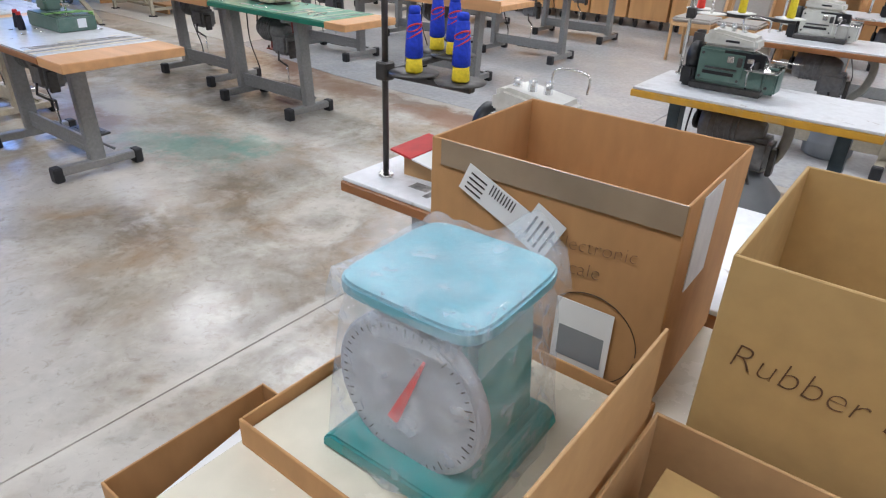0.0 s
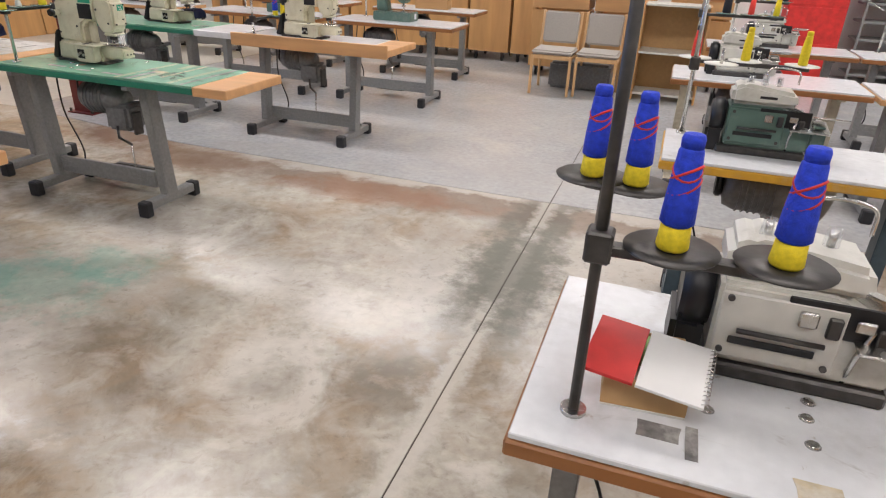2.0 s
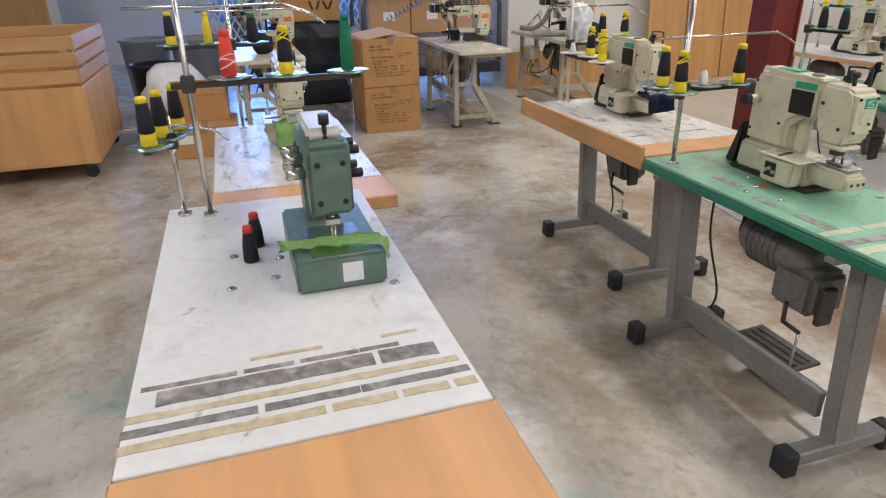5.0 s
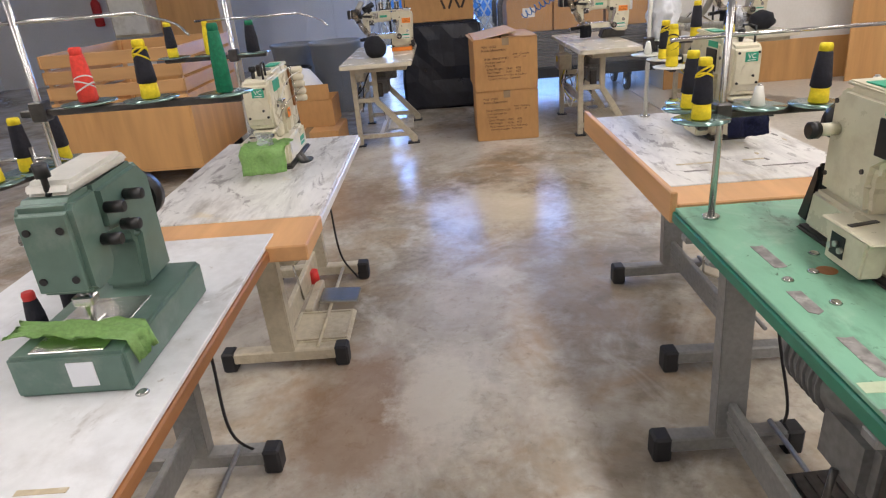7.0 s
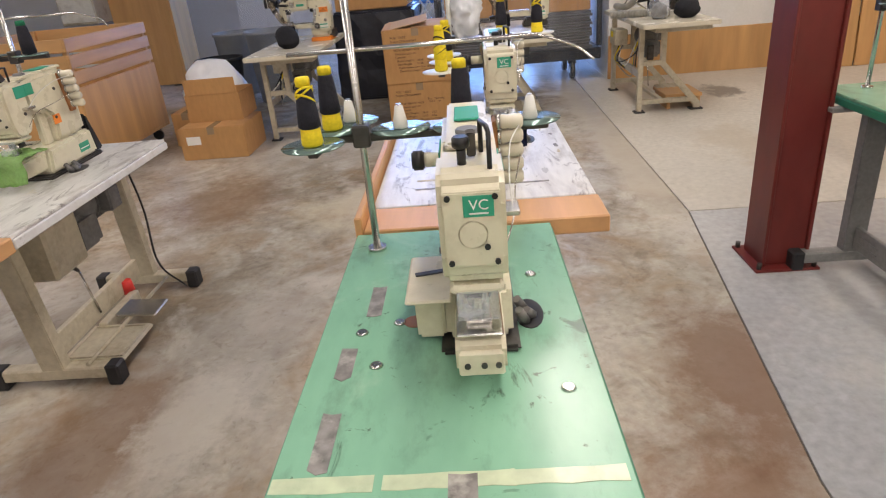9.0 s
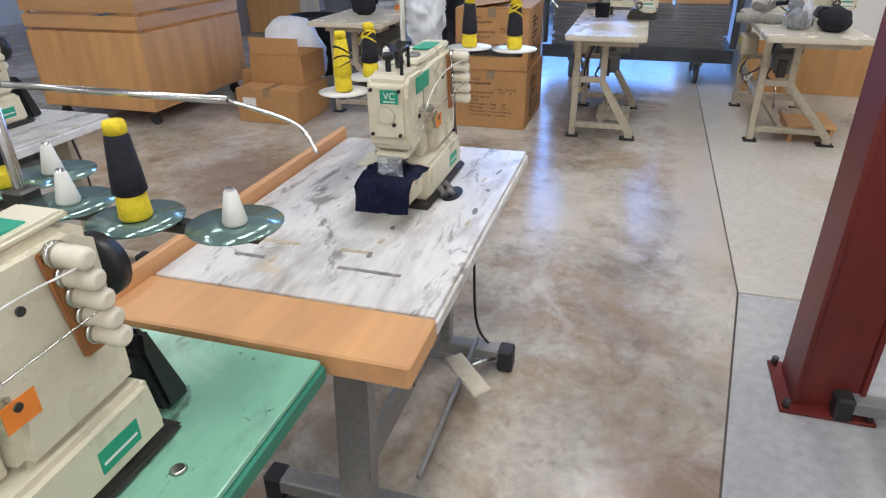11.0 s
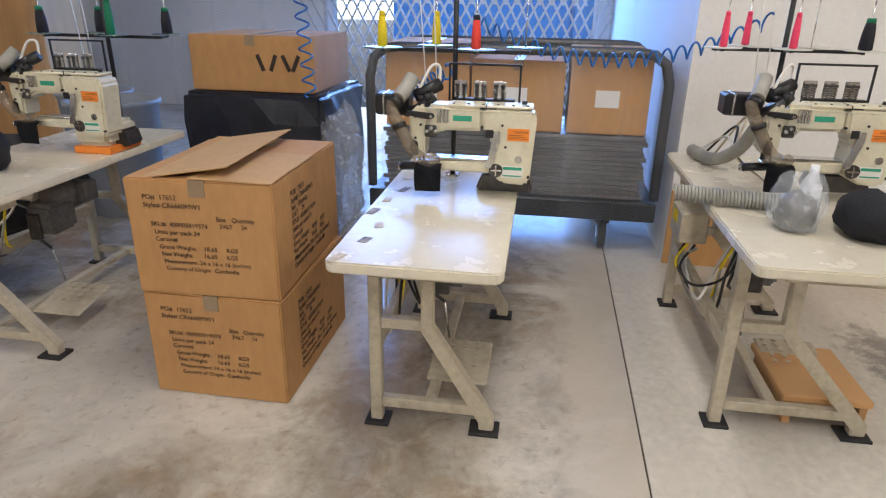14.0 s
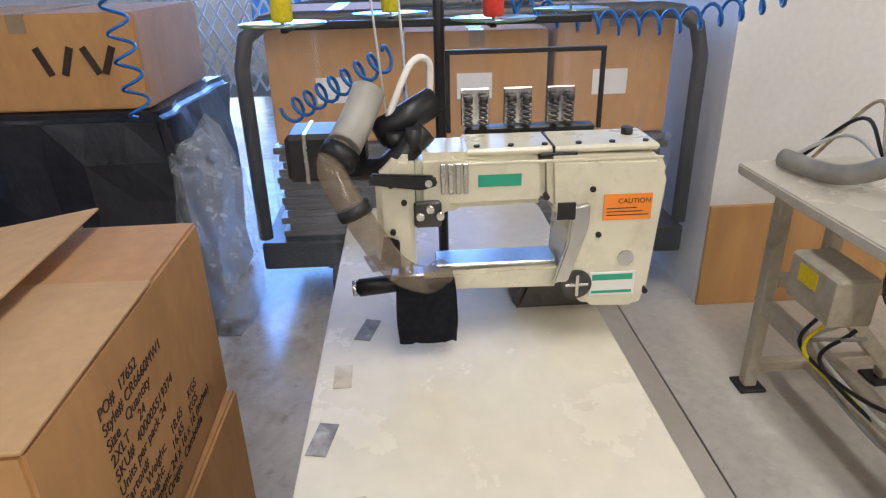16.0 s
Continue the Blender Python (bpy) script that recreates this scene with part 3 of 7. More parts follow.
red_column(-4.96, 6.93)

# ---- sewing stations ----


def t_leg(parent, x, y0, y1, lean, steel, top_z):
    """One end frame: leaning post on a long foot with rubber ends."""
    ym = (y0 + y1) / 2
    bm = prism(((x - 0.028 - lean, 0.07), (x + 0.028 - lean, 0.07), (x + 0.028, top_z), (x - 0.028, top_z)), ym - 0.045, ym + 0.045, bev=0.004)
    leg = part("leg", bm, steel, parent)
    f = part("foot", bx(x - 0.03 - lean, x + 0.03 - lean, y0 + 0.02, y1 - 0.02, 0.035, 0.085, 0.006), steel, leg)
    for y in (y0 + 0.02, y1 - 0.02):
        part("rubber_foot", bx(x - 0.034 - lean, x + 0.034 - lean, y - 0.028, y + 0.028, 0, 0.09, 0.008), RUBBER, leg)
    part("bracket", bx(x - 0.02, x + 0.02, y0 + 0.06, y1 - 0.04, top_z - 0.02, top_z, 0.003), steel, leg)


def motor(parent, x, y, z, long=0.3):
    """Clutch motor hung under the top, axis along x."""
    bm = lathe(((0.03, -long / 2), (0.075, -long / 2 + 0.01), (0.09, -long / 2 + 0.05), (0.092, 0.0), (0.085, long / 2 - 0.08), (0.06, long / 2 - 0.02), (0.04, long / 2)), 20)
    bmesh.ops.transform(bm, matrix=pose(x, y, z, 0, 90, 0), verts=bm.verts[:])
    m = part("motor", bm, MOTOR, parent, "dark cast-iron clutch motor")
    for i in range(6):
        part("fin", cy((x - 0.09 + i * 0.025, y, z), (x - 0.084 + i * 0.025, y, z), 0.097, seg=20), MOTOR, m)
    part("clutch_housing", bx(x + 0.03, x + 0.2, y - 0.075, y + 0.075, z - 0.17, z - 0.02, 0.02, seg=2), MOTOR, m)
    part("mount", bx(x - 0.1, x - 0.07, y - 0.02, y + 0.02, z + 0.07, z + 0.12, 0.003), DARK_STEEL, m)
    part("mount", bx(x + 0.06, x + 0.09, y - 0.02, y + 0.02, z + 0.05, z + 0.12, 0.003), DARK_STEEL, m)
    part("terminal_box", bx(x - 0.06, x + 0.03, y + 0.07, y + 0.14, z - 0.05, z + 0.05, 0.008), MOTOR, m)
    part("brake_arm", bx(x + 0.2, x + 0.225, y - 0.05, y + 0.01, z - 0.19, z - 0.06, 0.006), DARK_STEEL, m)
    part("drive_belt", tube(((x - long / 2 - 0.015, y - 0.043, z), (x - long / 2 - 0.015, y - 0.03, z + 0.125)), 0.006, 6), BLACK, m)
    part("clutch_lever", tube(((x + 0.12, y - 0.08, z - 0.14), (x + 0.14, y - 0.1, z - 0.2), (x + 0.14, y - 0.02, z - 0.26)), 0.008), DARK_STEEL, m)
    part("pulley", cy((x - long / 2 - 0.03, y, z), (x - long / 2, y, z), 0.045, seg=20, bev=0.006), BLACK, m)
    part("treadle_rod", cy((x + 0.14, y - 0.02, z - 0.26), (x + 0.12, y, 0.13), 0.005, seg=8), STEEL, parent)
    return m


def station(a0, a1, b0, b1, seam, top, edge, steel=None, ext=None, legs=(), name_label="", rail=None, z=0.77, foot=None, motor_at=None, ext_low=0.0, lean=0.0, group="sewing tables", treadle=True):
    """A sewing table: laminate top with edge band, wood extension leaf, two end frames, brace, motor and treadle."""
    ac, bc = (a0 + a1) / 2, (b0 + b1) / 2
    t = thing("sewing_table", spot(ac, bc), name_label, "sewing table", group)
    x0, x1, y0, y1 = a0 - ac, a1 - ac, b0 - bc, b1 - bc
    xs = seam - ac if seam else x1
    steel = steel or LEG_GREY
    part("tabletop", bx(x0 + 0.006, xs - (0 if seam else 0.006), y0 + 0.006, y1 - 0.006, z - 0.012, z, 0.002), top, t)
    part("edge_band", bx(x0, xs - 0.001, y0, y1, z - 0.045, z - 0.0125, 0.004), edge, t)
    if seam:
        part("extension_leaf", bx(xs + 0.002, x1, y0, y1, z - 0.05, z - 0.002 - ext_low, 0.004), ext or EDGE_WOOD, t, "bare orange wood extension leaf")
    if rail:
        part("side_rail", bx(x0, x1, y0 - 0.022, y0 - 0.002, z - 0.06, z + 0.035, 0.004), rail, t, "raised wooden side rail")
    f0, f1 = foot or (b0 - 0.04, b1 - 0.1)
    for a in legs:
        t_leg(t, a - ac, f0 - bc, f1 - bc, lean, steel, z - 0.046)
    if len(legs) == 2:
        ym = (f0 + f1) / 2 - bc
        l0, l1 = legs[0] - ac + 0.03, legs[1] - ac - 0.03
        bm = bx(l0, l1, ym - 0.012, ym + 0.012, 0.1, 0.2, 0.004)
        for zz in (0.135, 0.165):
            bx(l0 + 0.03, l0 + 0.17, ym - 0.016, ym - 0.0125, zz, zz + 0.008, 0.001, bm)
            bx(l1 - 0.17, l1 - 0.03, ym - 0.016, ym - 0.0125, zz, zz + 0.008, 0.001, bm)
        part("brace", bm, steel, t)
        tm = (l0 + l1) / 2
        if treadle:
            bm = bx(tm - 0.15, tm + 0.15, ym + 0.03, ym + 0.26, 0.09, 0.105, 0.004, m=pose(0, 0, 0, 4, 0, 0))
            td = part("treadle", bm, DARK_STEEL, t)
            for k in range(6):
                part("ridge", bx(tm - 0.13, tm + 0.13, ym + 0.055 + k * 0.033, ym + 0.067 + k * 0.033, 0.105, 0.109, 0, m=pose(0, 0, 0, 4, 0, 0)), DARK_STEEL, td)
        part("treadle_axle", cy((l0, ym + 0.14, 0.095), (l1, ym + 0.14, 0.095), 0.008, seg=8), steel, t)
        mx = motor_at if motor_at is not None else (l0 + l1) / 2 - 0.1
        motor(t, mx, ym + 0.02, z - 0.165)
        part("power_cord", tube(curve(((l0 + 0.02, ym + 0.1, z - 0.05), (l0 + 0.0, ym + 0.12, 0.45), (l0 + 0.06, ym + 0.15, 0.2), (l0 - 0.04, ym + 0.2, 0.02))), 0.005, 6), BLACK, t)
    return t


def studs(parent, pts, z=0.0):
    for x, y in pts:
        part("stud", cy((x, y, z), (x, y, z + 0.004), 0.013, 0.009, seg=12), STEEL, parent)


def wear(parent, rows, z, length, seed, mats):
    """Strips of old tape torn into uneven pieces on a top."""
    rnd = random.Random(seed)
    for (x, y0, y1, w), material in zip(rows, mats):
        y = y0
        while y < y1:
            ye = min(y1, y + rnd.uniform(0.05, 0.2))
            n = max(2, int((ye - y) / 0.03))
            left = [(x - w / 2 * rnd.uniform(0.85, 1.05), y + (ye - y) * i / n) for i in range(n + 1)]
            right = [(x + w / 2 * rnd.uniform(0.8, 1.05), y + (ye - y) * i / n) for i in range(n + 1)]
            if rnd.random() < 0.88:
                part("tape_piece", prism(right + left[::-1], z, z + 0.0009, bev=0, axis="z"), material, parent)
            y = ye + rnd.choice((0, 0, 0.002, 0.012))


def vc_machine(a, b, z=0.77, turn=0, enamel=None, label="", cloth=None, sticker=True):
    """Cylinder-bed coverstitch head; the needle end points to +x."""
    e = enamel or CREAM_MACHINE
    t = thing("sewing_machine", spot(a, b, z, turn), label, "sewing machine", "coverstitch machines")
    part("bed_plate", bx(-0.22, 0.15, -0.07, 0.07, 0.0, 0.014, 0.006, seg=2), DARK_STEEL, t)
    part("base_casting", prism(((-0.205, 0.0145), (0.12, 0.0145), (0.1, 0.105), (-0.19, 0.115)), -0.06, 0.06, bev=0.01), e, t)
    part("column", prism(((-0.19, 0.1155), (0.0, 0.108), (-0.012, 0.17), (-0.005, 0.21), (0.03, 0.232), (0.108, 0.236), (0.108, 0.352), (0.02, 0.362), (-0.15, 0.366), (-0.19, 0.34)), -0.046, 0.046, bev=0.013), e, t)
    part("throat_web", bx(-0.004, 0.045, -0.004, 0.022, 0.108, 0.232, 0.006), e, t)
    part("top_cover", prism(((-0.17, 0.367), (0.1, 0.357), (0.095, 0.368), (-0.16, 0.378)), -0.036, 0.036, bev=0.004), e, t)
    part("top_plate", bx(-0.12, -0.02, -0.022, 0.022, 0.3745, 0.3785, 0.001), GREEN_LABEL, t)
    part("head", prism(((0.11, 0.225), (0.135, 0.185), (0.15, 0.176), (0.205, 0.176), (0.222, 0.19), (0.232, 0.225), (0.234, 0.31), (0.228, 0.345), (0.205, 0.36), (0.11, 0.361)), -0.05, 0.05, bev=0.014), e, t)
    part("lower_head", bx(0.14, 0.222, -0.042, 0.042, 0.16, 0.1755, 0.006), e, t)
    plate = part("face_plate", prism(((0.2345, 0.215), (0.239, 0.22), (0.24, 0.335), (0.2345, 0.34)), -0.042, 0.042, bev=0.0015), e, t)
    for y, zz in ((-0.034, 0.328), (0.034, 0.328), (-0.034, 0.226), (0.034, 0.226), (0.02, 0.25)):
        part("screw", cy((0.238, y, zz), (0.2445, y, zz), 0.0045, seg=8), BLACK, plate)
    part("boss", cy((0.2385, 0.0, 0.27), (0.2425, 0.0, 0.27), 0.022, seg=20, bev=0.002), e, plate)
    if sticker:
        s = part("maker_badge", bx(0.2402, 0.2415, -0.012, 0.032, 0.298, 0.33, 0), GREEN_LABEL, plate, "green badge")
        words("VC", 0.022, Matrix.Translation((0.2418, -0.004, 0.309)) @ pose(0, 0, 0, 90, 0, 90), PAPER, s, thick=0.0002)
        part("badge_bar", bx(0.2417, 0.2421, -0.004, 0.024, 0.302, 0.3045, 0), PAPER, s)
    part("cylinder_bed", prism(((0.1, 0.03), (0.25, 0.035), (0.262, 0.05), (0.262, 0.085), (0.24, 0.098), (0.06, 0.104)), -0.04, 0.04, bev=0.008), e, t)
    fr = part("bed_end_cover", bx(0.2625, 0.269, -0.036, 0.036, 0.042, 0.084, 0.003), e, t)
    for y in (-0.022, 0.004, 0.026):
        part("screw", cy((0.269, y, 0.062), (0.2725, y, 0.062), 0.005, seg=8), DARK_STEEL, fr)
    part("throat_plate", bx(0.1, 0.255, -0.037, 0.037, 0.1045, 0.109, 0.002), STEEL, t)
    part("cloth_plate", bx(-0.03, 0.15, -0.125, -0.045, 0.106, 0.113, 0.005), e, t)
    part("plate_strap", bx(0.02, 0.034, -0.12, -0.05, 0.1132, 0.116, 0.001, m=pose(0, 0, 0, 0, 0, 12)), DARK_STEEL, t)
    part("side_cover", prism(((-0.02, 0.0145), (0.11, 0.0145), (0.12, 0.1055), (-0.02, 0.1055)), -0.112, -0.0605, bev=0.006), e, t)
    part("cover_port", bx(0.0, 0.05, -0.1145, -0.1125, 0.035, 0.085, 0.004), BLACK, t)
    for k in range(3):
        part("looper_stud", cy((0.008 + k * 0.018, -0.122, 0.055 + 0.009 * (k % 2)), (0.008 + k * 0.018, -0.1146, 0.055 + 0.009 * (k % 2)), 0.007, seg=10), STEEL, t)
    part("needle_bar", cy((0.175, -0.012, 0.112), (0.175, -0.012, 0.16), 0.006, seg=8), STEEL, t)
    part("presser_bar", cy((0.192, 0.012, 0.118), (0.192, 0.012, 0.16), 0.006, seg=8), STEEL, t)
    part("presser_foot", bx(0.155, 0.225, -0.02, 0.02, 0.1095, 0.118, 0.002), STEEL, t)
    part("needle_clamp", bx(0.16, 0.195, -0.022, 0.022, 0.138, 0.155, 0.003), DARK_STEEL, t)
    part("eye_guard", bx(0.228, 0.231, -0.032, 0.032, 0.12, 0.17, 0.001, m=pose(0, 0, 0, 0, 0, 0)), BAG, t)
    part("oil_window", bx(-0.01, 0.085, -0.0505, -0.0465, 0.245, 0.325, 0.004), BLACK, t)
    part("name_plate", bx(0.0, 0.088, -0.0485, -0.0465, 0.33, 0.352, 0.001), GREEN_LABEL, t)
    part("name_plate", bx(0.06, 0.107, 0.0465, 0.0485, 0.305, 0.345, 0.001), GREEN_LABEL, t)
    part("name_plate", bx(0.112, 0.17, 0.0503, 0.052, 0.305, 0.345, 0.001), GREEN_LABEL, t)
    part("warning_label", bx(-0.045, 0.0, 0.0462, 0.0474, 0.175, 0.21, 0), ORANGE_LABEL, t, "orange warning label")
    part("name_plate", bx(-0.15, -0.08, 0.0602, 0.0615, 0.04, 0.075, 0), GREEN_LABEL, t)
    part("plate_line", bx(-0.145, -0.085, 0.0616, 0.062, 0.052, 0.056, 0), PAPER, t)
    part("tension_bracket", prism(((-0.15, 0.2), (-0.115, 0.2), (-0.095, 0.35), (-0.13, 0.355)), 0.0465, 0.056, bev=0.002), BROWN_EDGE, t)
    for i in range(5):
        x, zz = -0.113 - i * 0.005, 0.345 - i * 0.029
        tb = part("tension_knob", lathe(((0.011, 0.012), (0.0145, 0.016), (0.013, 0.028), (0.0148, 0.036), (0.0135, 0.052), (0.008, 0.056)), 14), CREAM_TOP, t)
        tb.matrix_basis = pose(x, 0.05, zz, -90, 0, 0)
        part("spring", cy((0, 0, 0.004), (0, 0, 0.0125), 0.016, seg=14), STEEL, tb)
    kb = part("pressure_knob", cy((0.185, -0.01, 0.356), (0.185, -0.01, 0.385), 0.007, seg=12), BLACK, t)
    part("knob_cap", cy((0.185, -0.01, 0.385), (0.185, -0.01, 0.402), 0.013, seg=12, bev=0.002), BLACK, kb)
    part("thread_hoop", tube(((0.13, 0.02, 0.36), (0.13, 0.02, 0.41), (0.175, 0.028, 0.412), (0.205, 0.03, 0.41), (0.205, 0.03, 0.357)), 0.004, 6), BLACK, t)
    part("take_up_lever", prism(((0.13, 0.37), (0.16, 0.362), (0.168, 0.4), (0.155, 0.405)), -0.002, 0.012, bev=0.002), DARK_STEEL, t)
    part("oil_cap", cy((0.04, 0, 0.361), (0.04, 0, 0.377), 0.02, seg=18, bev=0.002), MOTOR, t)
    part("belt_guard", prism(((-0.29, 0.005), (-0.235, 0.005), (-0.21, 0.13), (-0.215, 0.17), (-0.235, 0.16)), -0.035, 0.035, bev=0.008), BLACK, t)
    part("hand_wheel", cy((-0.232, 0, 0.27), (-0.191, 0, 0.27), 0.046, seg=24, bev=0.008), BLACK, t)
    part("side_shaft", cy((-0.15, -0.09, 0.27), (-0.15, -0.0465, 0.27), 0.015, seg=14, bev=0.002), e, t)
    part("shaft_knob", cy((-0.15, -0.115, 0.27), (-0.15, -0.09, 0.27), 0.02, seg=14, bev=0.003), BLACK, t)
    for x, y, zz in ((-0.17, -0.0465, 0.33), (-0.17, -0.0465, 0.16), (-0.04, -0.0465, 0.2), (0.125, -0.0505, 0.3), (0.2, -0.0505, 0.23), (-0.06, 0.0465, 0.3), (0.15, 0.0505, 0.25), (-0.02, 0.0465, 0.2)):
        part("screw", cy((x, y - 0.003, zz), (x, y + 0.003, zz), 0.006, seg=8), DARK_STEEL, t)
    part("guide_bracket", bx(0.115, 0.16, 0.0505, 0.075, 0.262, 0.272, 0.002), STEEL, t)
    part("thread_guide", tube(curve(((-0.11, 0.1, 0.34), (-0.02, 0.075, 0.33), (0.08, 0.065, 0.3), (0.15, 0.065, 0.262))), 0.0014, 5), WHITE_T, t)
    part("thread_guide", tube(curve(((-0.12, 0.1, 0.28), (0.0, 0.08, 0.26), (0.12, 0.066, 0.24), (0.17, 0.03, 0.16))), 0.0014, 5), STEEL, t)
    # flat black oval gives the darkness of a hole; nothing is cut
    part("cutout_shade", prism([(0.02 + 0.055 * math.cos(q), 0.095 + 0.028 * math.sin(q)) for q in [k * math.pi / 8 for k in range(16)]], 0.0008, 0.0022, bev=0, axis="z"), BLACK, t)
    for x, y, h in ((0.0, 0.085, 0.03), (0.03, 0.1, 0.022), (0.05, 0.085, 0.035)):
        part("looper_shaft", cy((x, y, 0.0024), (x + 0.012, y - 0.012, h), 0.011, 0.008, seg=10), MOTOR, t)
    if cloth:
        dark = cloth == NAVY_CLOTH
        c = link("cloth_piece", drape(0.14 if dark else 0.17, 0.13, 0.07 if dark else 0.09, a, at=(0.272, 0, 0.112), fold=0.02), cloth, m=spot(a, b, z, turn))
        tagged(c, "crumpled navy cloth scrap beneath the presser foot" if dark else "crumpled lime green cloth draped over the machine bed", "cloth")
    return t


def feed_machine(a, b, z=0.77, turn=0, enamel=None, label=""):
    """Grey-green box-bed head; the needle end points to +x."""
    e = enamel or GREEN_MACHINE
    t = thing("sewing_machine", spot(a, b, z, turn), label, "sewing machine", "grey-green machines")
    part("bed", bx(-0.2, 0.2, -0.11, 0.11, 0, 0.085, 0.007, seg=2), e, t)
    part("column", prism(((-0.19, 0.085), (-0.06, 0.085), (-0.08, 0.2), (-0.05, 0.24), (0.03, 0.25), (0.03, 0.345), (-0.15, 0.35), (-0.19, 0.31)), -0.05, 0.05, bev=0.013), e, t)
    part("head", prism(((0.032, 0.2), (0.06, 0.165), (0.12, 0.165), (0.132, 0.18), (0.132, 0.335), (0.115, 0.35), (0.032, 0.35)), -0.052, 0.052, bev=0.01), e, t)
    part("top_cover", prism(((-0.14, 0.351), (0.1, 0.351), (0.085, 0.375), (-0.12, 0.378)), -0.044, 0.044, bev=0.008), WHITE_MACHINE, t, "pale top cover")
    fp = part("face_plate", bx(0.133, 0.138, -0.045, 0.045, 0.18, 0.33, 0.003), e, t)
    for y, zz in ((-0.03, 0.3), (0.03, 0.3), (-0.03, 0.205), (0.03, 0.205)):
        part("screw", cy((0.138, y, zz), (0.1415, y, zz), 0.007, seg=10), BLACK, fp)
    bm = cy((0.085, 0, 0.09), (0.085, 0, 0.17), 0.007, seg=8)
    bx(0.06, 0.12, -0.014, 0.014, 0.087, 0.095, 0.002, bm)
    bx(0.07, 0.1, -0.02, 0.02, 0.13, 0.15, 0.003, bm)
    part("needle_bar", bm, STEEL, t)
    bm = cy((0.09, 0.0, 0.35), (0.09, 0, 0.4), 0.006, seg=8)
    cy((0.09, 0, 0.385), (0.09, 0, 0.41), 0.013, seg=12, bm=bm)
    part("pressure_knob", bm, BLACK, t)
    for i in range(4):
        part("tension_knob", cy((-0.06 + i * 0.04, -0.052, 0.29 - (i % 2) * 0.03), (-0.06 + i * 0.04, -0.1, 0.29 - (i % 2) * 0.03), 0.013, seg=12, bev=0.002), STEEL, t)
        part("tension_knob", cy((-0.06 + i * 0.04, 0.052, 0.3 - (i % 2) * 0.05), (-0.06 + i * 0.04, 0.09, 0.3 - (i % 2) * 0.05), 0.012, seg=12, bev=0.002), BLACK, t)
    part("hand_wheel", cy((-0.235, 0, 0.25), (-0.195, 0, 0.25), 0.055, seg=24, bev=0.006), BLACK, t)
    part("throat_plate", bx(-0.02, 0.19, -0.07, 0.07, 0.0855, 0.089, 0.001), STEEL, t)
    part("tape_patch", bx(0.2005, 0.202, 0.0, 0.05, 0.02, 0.07, 0), BAG_WHITE, t)
    return t


